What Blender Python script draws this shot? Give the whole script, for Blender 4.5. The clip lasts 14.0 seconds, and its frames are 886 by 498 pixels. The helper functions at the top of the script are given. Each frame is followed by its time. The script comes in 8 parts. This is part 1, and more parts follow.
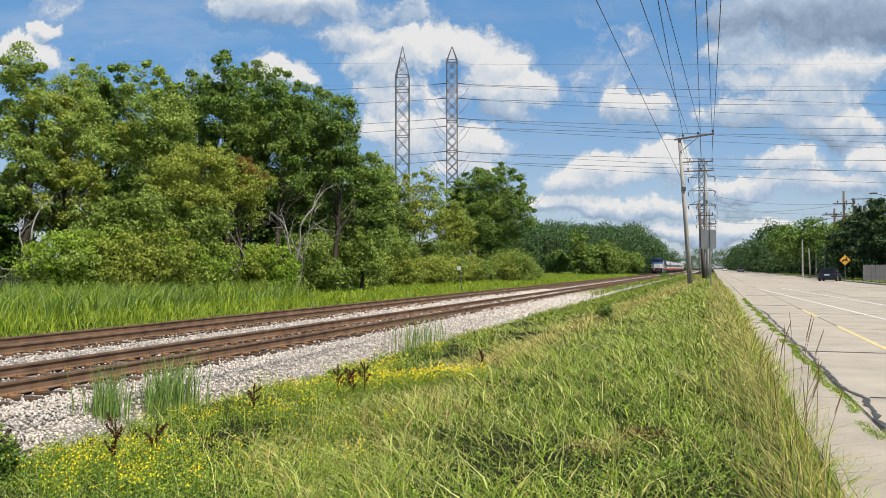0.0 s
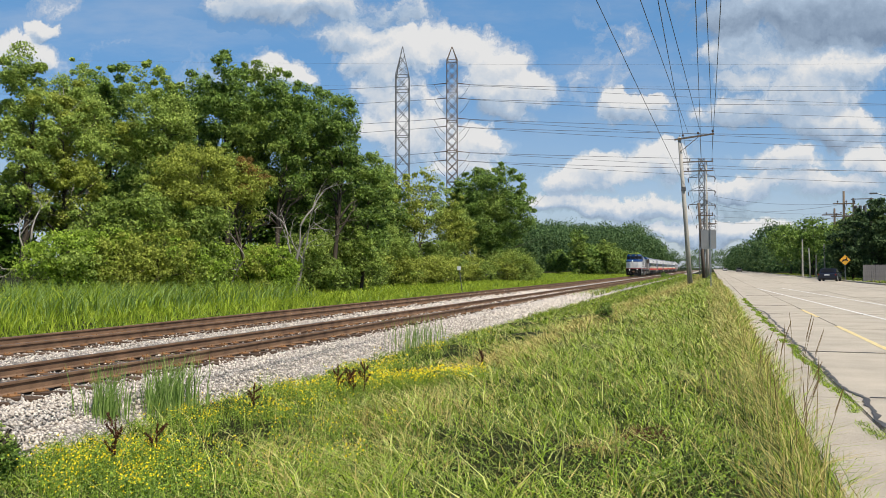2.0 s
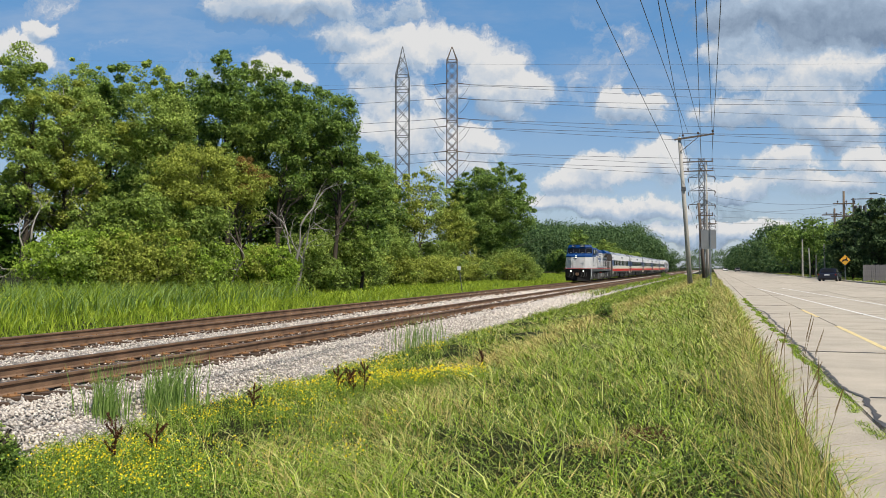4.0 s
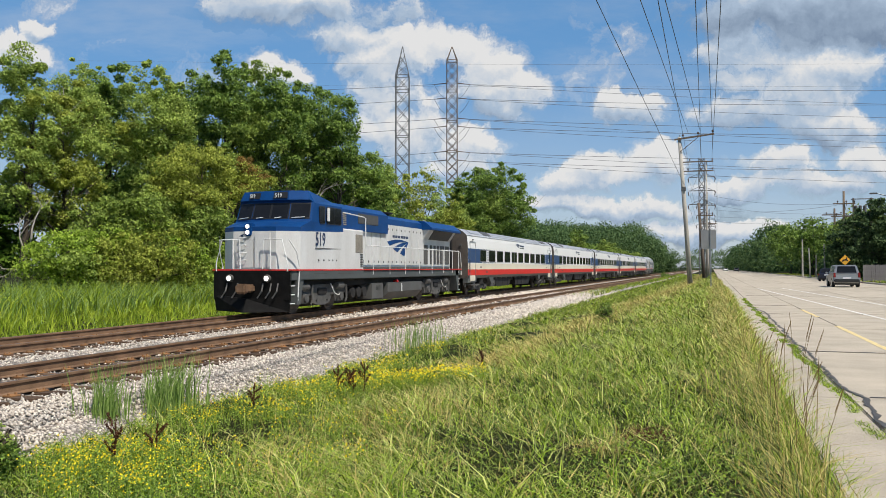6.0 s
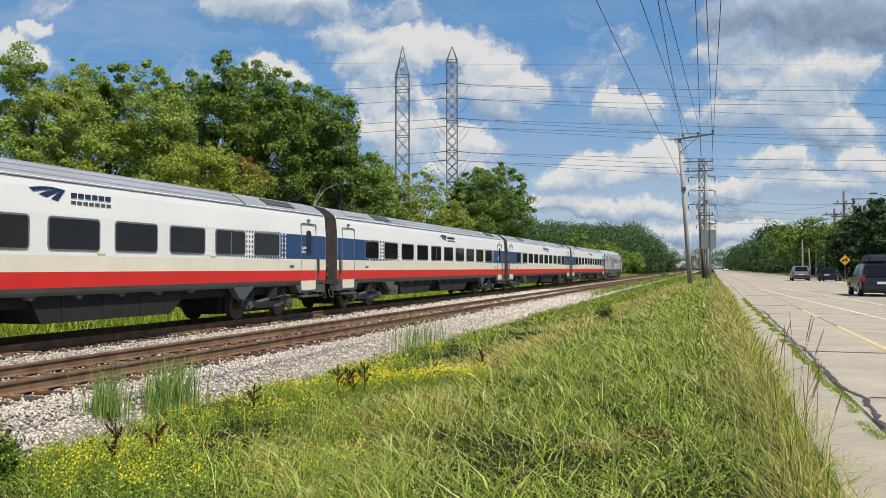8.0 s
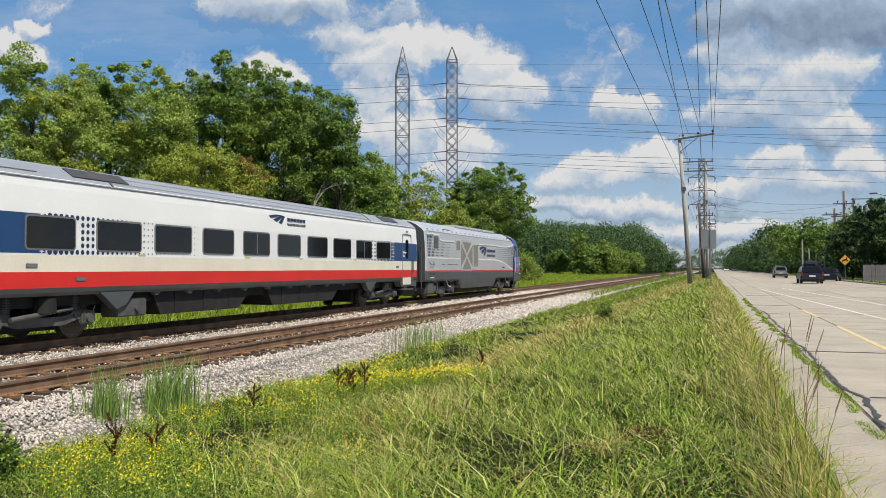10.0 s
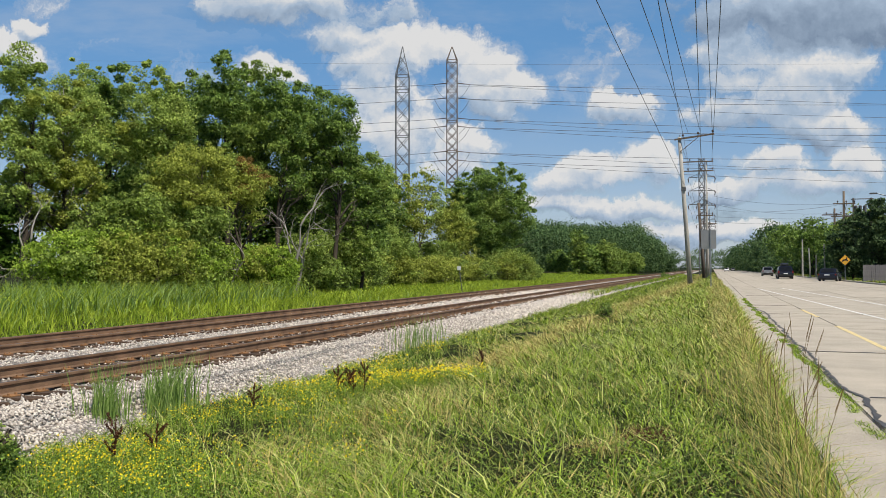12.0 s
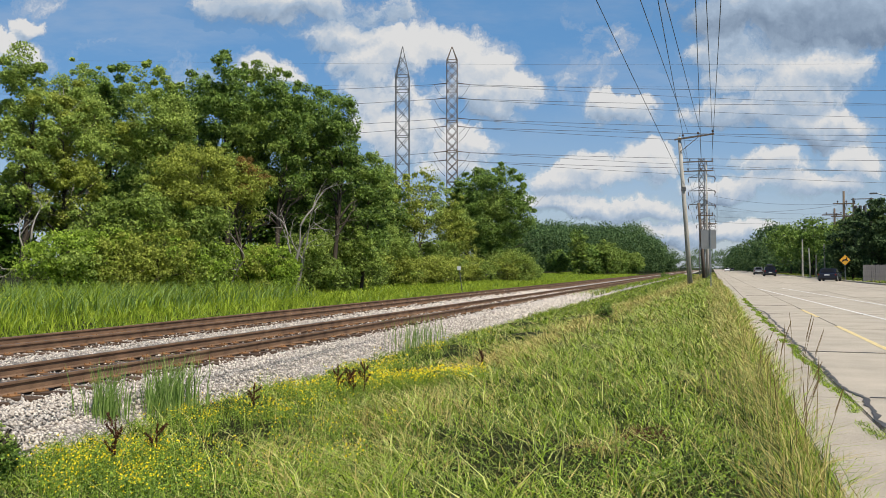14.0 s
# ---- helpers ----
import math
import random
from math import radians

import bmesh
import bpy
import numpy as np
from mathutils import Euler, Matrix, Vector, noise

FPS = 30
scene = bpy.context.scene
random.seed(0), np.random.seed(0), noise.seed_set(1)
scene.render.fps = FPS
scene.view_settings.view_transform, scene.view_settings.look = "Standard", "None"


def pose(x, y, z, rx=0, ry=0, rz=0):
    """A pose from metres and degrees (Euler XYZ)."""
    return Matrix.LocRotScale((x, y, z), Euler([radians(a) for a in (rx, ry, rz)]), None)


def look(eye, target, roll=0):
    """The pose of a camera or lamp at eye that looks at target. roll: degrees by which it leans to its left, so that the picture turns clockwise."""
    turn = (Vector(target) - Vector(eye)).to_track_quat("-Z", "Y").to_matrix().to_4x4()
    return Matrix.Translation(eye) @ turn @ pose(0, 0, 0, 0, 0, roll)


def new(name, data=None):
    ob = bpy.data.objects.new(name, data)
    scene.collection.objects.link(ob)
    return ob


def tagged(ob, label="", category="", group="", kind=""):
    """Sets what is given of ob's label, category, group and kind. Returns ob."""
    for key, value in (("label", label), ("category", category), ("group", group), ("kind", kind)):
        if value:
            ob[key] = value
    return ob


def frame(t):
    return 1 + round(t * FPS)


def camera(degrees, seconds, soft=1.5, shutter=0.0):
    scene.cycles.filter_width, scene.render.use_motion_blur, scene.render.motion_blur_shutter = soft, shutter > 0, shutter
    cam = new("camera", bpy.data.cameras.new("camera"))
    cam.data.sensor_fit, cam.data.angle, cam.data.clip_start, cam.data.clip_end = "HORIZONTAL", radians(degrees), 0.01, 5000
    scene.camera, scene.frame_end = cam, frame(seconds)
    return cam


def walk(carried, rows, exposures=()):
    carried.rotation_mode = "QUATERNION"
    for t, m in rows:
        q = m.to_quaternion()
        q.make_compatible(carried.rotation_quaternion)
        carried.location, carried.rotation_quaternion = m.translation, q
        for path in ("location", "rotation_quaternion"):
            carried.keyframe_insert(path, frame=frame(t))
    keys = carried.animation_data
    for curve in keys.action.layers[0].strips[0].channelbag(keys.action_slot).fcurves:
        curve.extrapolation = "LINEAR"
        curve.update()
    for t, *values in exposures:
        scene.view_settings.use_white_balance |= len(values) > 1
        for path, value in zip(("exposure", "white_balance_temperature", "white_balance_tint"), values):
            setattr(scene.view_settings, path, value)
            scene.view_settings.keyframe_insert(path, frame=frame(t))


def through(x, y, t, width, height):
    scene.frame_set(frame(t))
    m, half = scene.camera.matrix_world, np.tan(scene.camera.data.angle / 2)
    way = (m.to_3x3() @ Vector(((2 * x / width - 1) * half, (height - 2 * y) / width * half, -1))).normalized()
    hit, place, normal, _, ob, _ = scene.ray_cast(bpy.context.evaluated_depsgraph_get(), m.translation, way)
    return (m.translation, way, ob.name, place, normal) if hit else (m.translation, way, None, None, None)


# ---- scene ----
cam = camera(56.57, 14.0, soft=0.45)
EYE = pose(0, 0, 1.56, 91.3235, 0, 18.134)
walk(cam, [(0.0, EYE), (14.0, EYE)], exposures=[(0.0, 0.14), (1.5, 0.13), (3.0, 0.05), (6.5, 0.08), (8.0, 0.0), (14.0, 0.0)])

# ---- light ----
SUN_TO = Vector((0.62, -0.42, 1.12)).normalized()
world = bpy.data.worlds.new("sky_world")
scene.world = world
world.use_nodes = True
wn = world.node_tree
wbg = wn.nodes["Background"]
sky = wn.nodes.new("ShaderNodeTexSky")
sky.sky_type = "NISHITA"
sky.sun_disc = False
sky.sun_elevation = math.asin(SUN_TO.z)
sky.sun_rotation = math.atan2(SUN_TO.x, SUN_TO.y)
sky.air_density, sky.dust_density, sky.ozone_density = 1.0, 0.1, 2.4
wn.links.new(sky.outputs[0], wbg.inputs[0])
wbg.inputs[1].default_value = 0.092
sun_data = bpy.data.lights.new("sun", "SUN")
sun_data.energy, sun_data.angle, sun_data.color = 4.9, radians(0.55), (1.0, 0.94, 0.845)
sun = new("sun", sun_data)
sun.matrix_basis = look(SUN_TO * 50, (0, 0, 0))

# ---- materials ----
def material(name, color, rough=0.6, metal=0.0, var=0.12, scale=3.0, bump=0.0, bump_scale=40.0, tint=None, island=0.0, spec=0.5, obj_rand=0.0, stretch=None):
    """A principled surface with broad stains, fine grain and relief."""
    m = bpy.data.materials.new(name)
    m.use_nodes = True
    nt = m.node_tree
    b = nt.nodes["Principled BSDF"]
    b.inputs["Roughness"].default_value = rough
    b.inputs["Metallic"].default_value = metal
    b.inputs["Specular IOR Level"].default_value = spec
    tc = nt.nodes.new("ShaderNodeTexCoord")
    vec = tc.outputs["Object"]
    if stretch:
        mp = nt.nodes.new("ShaderNodeMapping")
        mp.inputs["Scale"].default_value = stretch
        nt.links.new(vec, mp.inputs[0])
        vec = mp.outputs[0]
    n1 = nt.nodes.new("ShaderNodeTexNoise")
    n1.inputs["Scale"].default_value, n1.inputs["Detail"].default_value = scale, 6
    n2 = nt.nodes.new("ShaderNodeTexNoise")
    n2.inputs["Scale"].default_value, n2.inputs["Detail"].default_value = bump_scale, 4
    for n in (n1, n2):
        nt.links.new(vec, n.inputs["Vector"])
    mix = nt.nodes.new("ShaderNodeMix")
    mix.data_type = "RGBA"
    dark = tint or tuple(c * (1 - 2.2 * var) for c in color)
    lite = tuple(min(1, c * (1 + 1.4 * var)) for c in color)
    mix.inputs["A"].default_value, mix.inputs["B"].default_value = (*dark, 1), (*lite, 1)
    rmp = nt.nodes.new("ShaderNodeMapRange")
    rmp.inputs[1].default_value, rmp.inputs[2].default_value = 0.3, 0.7
    add = nt.nodes.new("ShaderNodeMath")
    add.operation = "MULTIPLY_ADD"
    add.inputs[1].default_value, add.inputs[2].default_value = 0.35, 0.0
    nt.links.new(n2.outputs[0], add.inputs[0])
    sm = nt.nodes.new("ShaderNodeMath")
    sm.operation = "MULTIPLY_ADD"
    sm.inputs[1].default_value = 0.65
    nt.links.new(n1.outputs[0], sm.inputs[0])
    nt.links.new(add.outputs[0], sm.inputs[2])
    nt.links.new(sm.outputs[0], rmp.inputs[0])
    fac = rmp.outputs[0]
    if island or obj_rand:
        src = nt.nodes.new("ShaderNodeNewGeometry").outputs["Random Per Island"] if island else nt.nodes.new("ShaderNodeObjectInfo").outputs["Random"]
        w = island or obj_rand
        mi = nt.nodes.new("ShaderNodeMix")
        mi.inputs[0].default_value = w
        nt.links.new(fac, mi.inputs["A"])
        nt.links.new(src, mi.inputs["B"])
        fac = mi.outputs[0]
    nt.links.new(fac, mix.inputs["Factor"])
    nt.links.new(mix.outputs["Result"], b.inputs["Base Color"])
    if bump:
        bp = nt.nodes.new("ShaderNodeBump")
        bp.inputs["Strength"].default_value, bp.inputs["Distance"].default_value = bump, 0.02
        nt.links.new(n2.outputs[0], bp.inputs["Height"])
        nt.links.new(bp.outputs[0], b.inputs["Normal"])
    return m


def leafy(name, dark, lite, through=0.28, rough=0.55, spec=0.12):
    """Thin leaves: varied from leaf to leaf and patch to patch, partly translucent."""
    m = bpy.data.materials.new(name)
    m.use_nodes = True
    nt = m.node_tree
    b = nt.nodes["Principled BSDF"]
    out = nt.nodes["Material Output"]
    b.inputs["Roughness"].default_value = rough
    b.inputs["Specular IOR Level"].default_value = spec
    geo = nt.nodes.new("ShaderNodeNewGeometry")
    tc = nt.nodes.new("ShaderNodeTexCoord")
    n = nt.nodes.new("ShaderNodeTexNoise")
    n.inputs["Scale"].default_value, n.inputs["Detail"].default_value = 0.6, 3
    nt.links.new(tc.outputs["Object"], n.inputs["Vector"])
    mi = nt.nodes.new("ShaderNodeMix")
    mi.inputs[0].default_value = 0.72
    nt.links.new(n.outputs[0], mi.inputs["A"])
    nt.links.new(geo.outputs["Random Per Island"], mi.inputs["B"])
    mix = nt.nodes.new("ShaderNodeMix")
    mix.data_type = "RGBA"
    mix.inputs["A"].default_value, mix.inputs["B"].default_value = (*dark, 1), (*lite, 1)
    rm = nt.nodes.new("ShaderNodeMapRange")
    rm.inputs[1].default_value, rm.inputs[2].default_value = 0.2, 0.8
    nt.links.new(mi.outputs[0], rm.inputs[0])
    nt.links.new(rm.outputs[0], mix.inputs["Factor"])
    nt.links.new(mix.outputs["Result"], b.inputs["Base Color"])
    tr = nt.nodes.new("ShaderNodeBsdfTranslucent")
    nt.links.new(mix.outputs["Result"], tr.inputs[0])
    ms = nt.nodes.new("ShaderNodeMixShader")
    ms.inputs[0].default_value = through
    nt.links.new(b.outputs[0], ms.inputs[1])
    nt.links.new(tr.outputs[0], ms.inputs[2])
    nt.links.new(ms.outputs[0], out.inputs[0])
    return m


def stony(name):
    """Crushed stone seen from some way off: pale facets, gaps painted dark as shade."""
    m = bpy.data.materials.new(name)
    m.use_nodes = True
    nt = m.node_tree
    b = nt.nodes["Principled BSDF"]
    b.inputs["Roughness"].default_value = 0.9
    tc = nt.nodes.new("ShaderNodeTexCoord")
    v = nt.nodes.new("ShaderNodeTexVoronoi")
    v.inputs["Scale"].default_value = 19
    e = nt.nodes.new("ShaderNodeTexVoronoi")
    e.feature = "DISTANCE_TO_EDGE"
    e.inputs["Scale"].default_value = 19
    n = nt.nodes.new("ShaderNodeTexNoise")
    n.inputs["Scale"].default_value = 0.8
    for q in (v, e, n):
        nt.links.new(tc.outputs["Object"], q.inputs["Vector"])
    sep = nt.nodes.new("ShaderNodeSeparateColor")
    nt.links.new(v.outputs["Color"], sep.inputs[0])
    ramp = nt.nodes.new("ShaderNodeValToRGB")
    ramp.color_ramp.elements[0].color = (0.22, 0.19, 0.165, 1)
    ramp.color_ramp.elements[1].color = (0.72, 0.65, 0.56, 1)
    nt.links.new(sep.outputs[0], ramp.inputs[0])
    gap = nt.nodes.new("ShaderNodeMapRange")
    gap.inputs[1].default_value, gap.inputs[2].default_value = 0.0, 0.16
    nt.links.new(e.outputs["Distance"], gap.inputs[0])
    mx = nt.nodes.new("ShaderNodeMix")
    mx.data_type = "RGBA"
    # shade between the stones, put into the colour
    mx.inputs["A"].default_value = (0.075, 0.062, 0.052, 1)
    nt.links.new(gap.outputs[0], mx.inputs["Factor"])
    nt.links.new(ramp.outputs[0], mx.inputs["B"])
    nt.links.new(mx.outputs["Result"], b.inputs["Base Color"])
    bp = nt.nodes.new("ShaderNodeBump")
    bp.inputs["Strength"].default_value, bp.inputs["Distance"].default_value = 1.0, 0.03
    nt.links.new(e.outputs["Distance"], bp.inputs["Height"])
    nt.links.new(bp.outputs[0], b.inputs["Normal"])
    return m


M = {
    # soil coloured near black so that gaps between tufts look deep in shade
    "soil": material("shaded_meadow_soil", (0.026, 0.030, 0.010), 0.95, spec=0.04, var=0.25, scale=3.0, bump=0.6, bump_scale=8, tint=(0.013, 0.014, 0.006)),
    "concrete": material("worn_concrete", (0.45, 0.39, 0.305), 0.88, var=0.15, scale=1.3, bump=0.4, bump_scale=45, obj_rand=0.22, spec=0.3),
    "asphalt_seam": material("tar_seam", (0.075, 0.07, 0.066), 0.7, var=0.2, bump=0.3),
    "joint": material("dark_joint", (0.16, 0.14, 0.115), 0.9, var=0.2),
    "yellow_line": material("yellow_road_paint", (0.70, 0.54, 0.20), 0.7, var=0.18, scale=6, tint=(0.5, 0.42, 0.25)),
    "white_line": material("white_road_paint", (0.78, 0.77, 0.73), 0.7, var=0.1, scale=6, tint=(0.55, 0.52, 0.46)),
    "ballast": stony("limestone_ballast_bed"),
    "stone": material("ballast_stone", (0.68, 0.61, 0.52), 0.9, var=0.2, scale=9, island=0.7, tint=(0.27, 0.225, 0.185), bump=0.4, bump_scale=50),
    "rust": material("rusty_rail_steel", (0.20, 0.122, 0.072), 0.8, var=0.25, scale=2.5, bump=0.3, bump_scale=70, tint=(0.075, 0.044, 0.028), spec=0.25),
    "plate_rust": material("orange_rust_plate", (0.30, 0.155, 0.065), 0.9, var=0.25, scale=5, tint=(0.13, 0.065, 0.03), obj_rand=0.3, spec=0.2),
    "railhead": material("polished_rail_head", (0.11, 0.09, 0.08), 0.5, metal=0.5, var=0.15, stretch=(1, 0.05, 1)),
    "tie": material("weathered_tie_timber", (0.15, 0.095, 0.06), 0.9, var=0.25, scale=3, bump=0.6, bump_scale=25, tint=(0.045, 0.03, 0.022), obj_rand=0.4, stretch=(0.3, 2, 2), spec=0.2),
    "bark": material("rough_bark", (0.085, 0.068, 0.052), 0.95, var=0.25, scale=3, bump=0.8, bump_scale=18, stretch=(2, 2, 0.4), spec=0.15),
    "pale_bark": material("pale_dead_wood", (0.33, 0.29, 0.24), 0.9, var=0.2, scale=3, bump=0.4, bump_scale=20),
    "pole_wood": material("grey_weathered_pole_timber", (0.45, 0.42, 0.37), 0.9, var=0.16, scale=2, bump=0.4, bump_scale=20, stretch=(4, 4, 0.25)),
    "brown_wood": material("brown_pole_timber", (0.15, 0.115, 0.085), 0.9, var=0.2, scale=2, bump=0.4, bump_scale=20, stretch=(4, 4, 0.25)),
    "galv": material("galvanised_steel", (0.30, 0.32, 0.33), 0.5, metal=0.6, var=0.12, scale=1.5),
    "pylon_steel": material("dull_grey_pylon_steel", (0.15, 0.155, 0.16), 0.6, metal=0.3, var=0.15),
    "dark_steel": material("weathered_dark_steel", (0.13, 0.13, 0.13), 0.6, metal=0.3, var=0.15),
    "rust_steel": material("rust_toned_lattice_steel", (0.17, 0.13, 0.10), 0.7, metal=0.2, var=0.2),
    "wire": material("aluminium_cable", (0.10, 0.105, 0.115), 0.6, metal=0.2, var=0.05),
    "insul": material("brown_porcelain", (0.08, 0.05, 0.04), 0.3, var=0.1),
    "sign_back": material("grey_sign_back", (0.27, 0.275, 0.28), 0.55, metal=0.4, var=0.06),
    "sign_yellow": material("amber_sign_face", (0.80, 0.40, 0.03), 0.5, var=0.05),
    "black": material("black_paint", (0.015, 0.015, 0.016), 0.5, var=0.1),
    "fence": material("grey_fence_boards", (0.22, 0.2, 0.19), 0.9, var=0.15),
    "leaf_oak": leafy("oak_leaves", (0.060, 0.116, 0.020), (0.295, 0.425, 0.080), 0.36, spec=0.25),
    # darker leaf green, stands in for shade inside the wood and low in the meadow
    "leaf_shade": leafy("shade_dark_leaves", (0.022, 0.052, 0.007), (0.115, 0.195, 0.024), 0.2, spec=0.05),
    "leaf_mid": leafy("mid_green_leaves", (0.100, 0.160, 0.028), (0.39, 0.50, 0.10), 0.4, spec=0.2),
    "leaf_light": leafy("light_green_leaves", (0.145, 0.215, 0.036), (0.49, 0.60, 0.14), 0.42),
    "leaf_warm": leafy("yellow_green_leaves", (0.165, 0.205, 0.030), (0.52, 0.57, 0.11), 0.42),
    "leaf_bush": leafy("bush_leaves", (0.125, 0.210, 0.020), (0.42, 0.56, 0.075), 0.4),
    "leaf_rust": leafy("rusty_dying_leaves", (0.15, 0.11, 0.03), (0.36, 0.22, 0.06), 0.35),
    "leaf_far": leafy("distant_woodland_leaves", (0.045, 0.090, 0.036), (0.140, 0.215, 0.075), 0.3, spec=0.06),
    "leaf_pine": leafy("dark_conifer_needles", (0.024, 0.050, 0.019), (0.115, 0.175, 0.065), 0.25),
    "grass": leafy("meadow_grass", (0.022, 0.048, 0.005), (0.33, 0.42, 0.060), 0.15, 0.45, spec=0.35),
    "grass_bright": leafy("lush_green_grass", (0.16, 0.27, 0.014), (0.46, 0.60, 0.065), 0.35),
    "grass_dry": leafy("dry_straw_grass", (0.36, 0.285, 0.08), (0.68, 0.57, 0.22), 0.25),
    # pale bent grass, its colour lightened to carry the sheen of sunlit blades
    "grass_pale": leafy("sheen_pale_grass", (0.36, 0.41, 0.085), (0.74, 0.76, 0.24), 0.15, 0.4, spec=0.4),
    "grass_lush": leafy("lush_lineside_grass", (0.22, 0.32, 0.018), (0.56, 0.66, 0.075), 0.42),
    "stalk_brown": leafy("brown_seed_stalks", (0.13, 0.085, 0.035), (0.34, 0.24, 0.10), 0.15),
    "reed": leafy("reed_blades", (0.14, 0.24, 0.045), (0.38, 0.50, 0.15), 0.3),
    "flower": leafy("yellow_petals", (0.80, 0.56, 0.008), (0.95, 0.80, 0.03), 0.15),
    "dock": leafy("rust_brown_seed_heads", (0.05, 0.018, 0.01), (0.13, 0.05, 0.022), 0.1),
}


# ---- mesh tools ----
def np_mesh(name, verts, faces, mats, mat_index=None, smooth=False):
    """A mesh from arrays: verts (n, 3); faces (m, 3) or (m, 4)."""
    verts, faces = np.asarray(verts, np.float32), np.asarray(faces, np.int32)
    me = bpy.data.meshes.new(name)
    k = faces.shape[1]
    me.vertices.add(len(verts))
    me.vertices.foreach_set("co", verts.ravel())
    me.loops.add(faces.size)
    me.loops.foreach_set("vertex_index", faces.ravel())
    me.polygons.add(len(faces))
    me.polygons.foreach_set("loop_start", np.arange(0, faces.size, k, dtype=np.int32))
    for mm in mats:
        me.materials.append(mm)
    if mat_index is not None:
        me.polygons.foreach_set("material_index", np.asarray(mat_index, np.int32))
    if smooth:
        me.polygons.foreach_set("use_smooth", np.ones(len(faces), bool))
    me.update(calc_edges=True)
    me.validate()
    return me


def part(name, bm, mat, parent=None, label="", smooth=False):
    """Links a bmesh as one mesh object under a thing or a part."""
    me = bpy.data.meshes.new(name)
    bm.to_mesh(me)
    bm.free()
    for mm in mat if isinstance(mat, (list, tuple)) else [mat]:
        me.materials.append(mm)
    if smooth:
        me.polygons.foreach_set("use_smooth", np.ones(len(me.polygons), bool))
    ob = new(name, me)
    if parent:
        ob.parent = parent
    if label:
        tagged(ob, label)
    return ob


def share(name, me, parent, m=None):
    ob = new(name, me)
    ob.parent = parent
    if m is not None:
        ob.matrix_basis = m
    return ob


def thing(name, label, category, m=None, group="", kind=""):
    ob = new(name)
    ob.empty_display_size = 0.2
    if m is not None:
        ob.matrix_basis = m
    return tagged(ob, label, category, group, kind)


def box(bm, x0, x1, y0, y1, z0, z1, bevel=0.0, mi=0):
    """A box, its edges bevelled, added to bm."""
    r = bmesh.ops.create_cube(bm, size=1)
    vs = r["verts"]
    for v in vs:
        v.co = ((x0 + x1) / 2 + v.co.x * (x1 - x0), (y0 + y1) / 2 + v.co.y * (y1 - y0), (z0 + z1) / 2 + v.co.z * (z1 - z0))
    fs = {f for v in vs for f in v.link_faces}
    for f in fs:
        f.material_index = mi
    if bevel:
        es = list({e for v in vs for e in v.link_edges})
        bmesh.ops.bevel(bm, geom=es, offset=bevel, segments=2, affect="EDGES", clamp_overlap=True)
    return bm


def tube(bm, pts, radii, sides=6, mi=0, cap=True):
    """A tube through points with a radius at each."""
    pts = [Vector(p) for p in pts]
    rings = []
    for i, p in enumerate(pts):
        d = (pts[min(i + 1, len(pts) - 1)] - pts[max(i - 1, 0)]).normalized()
        a = d.orthogonal().normalized() if abs(d.z) > 0.99 else d.cross(Vector((0, 0, 1))).normalized()
        b = d.cross(a)
        r = radii[i] if isinstance(radii, (list, tuple)) else radii
        rings.append([bm.verts.new(p + a * r * math.cos(t) + b * r * math.sin(t)) for t in (math.tau * k / sides for k in range(sides))])
    for q0, q1 in zip(rings, rings[1:]):
        for k in range(sides):
            f = bm.faces.new((q0[k], q0[(k + 1) % sides], q1[(k + 1) % sides], q1[k]))
            f.material_index = mi
    if cap:
        for ring in (rings[0][::-1], rings[-1]):
            f = bm.faces.new(ring)
            f.material_index = mi
    bmesh.ops.recalc_face_normals(bm, faces=list({f for ring in rings for v in ring for f in v.link_faces}))
    return bm


def cyl(bm, a, b, r, sides=16, mi=0):
    return tube(bm, [a, b], [r, r], sides, mi)


def prism(bm, outline, axis, lo, hi, mi=0):
    """An outline of 2D points pushed along an axis ('x', 'y' or 'z')."""
    def at(p, w):
        return {"x": (w, p[0], p[1]), "y": (p[0], w, p[1]), "z": (p[0], p[1], w)}[axis]
    a = [bm.verts.new(at(p, lo)) for p in outline]
    b = [bm.verts.new(at(p, hi)) for p in outline]
    fs = [bm.faces.new(a), bm.faces.new(b[::-1])]
    n = len(outline)
    for k in range(n):
        fs.append(bm.faces.new((a[k], b[k], b[(k + 1) % n], a[(k + 1) % n])))
    for f in fs:
        f.material_index = mi
    bmesh.ops.recalc_face_normals(bm, faces=fs)
    return bm


def bm_new():
    return bmesh.new()

# ---- ground, road, railway ----
NEAR_X, FAR_X, GAUGE = -9.98, -14.42, 1.505
ROAD_Z = 0.16
PROFILE_X = [-3500, -400, -120, -60, -40, -32, -26, -18.6, -17.2, -16.4, -8.3, -7.5, -6.0, -4.0, -2.0, -0.6, 0.55, 0.75, 13, 16, 60, 300, 3500]
PROFILE_Z = [6.0, 3.0, 1.2, 0.6, 0.15, -0.2, -0.45, -0.55, -0.6, -0.62, -0.62, -0.55, -0.5, -0.36, -0.12, 0.04, 0.12, 0.06, 0.06, 0.2, 0.3, 1.0, 4.0]


def ground_z(x, y=0.0):
    return np.interp(x, PROFILE_X, PROFILE_Z)


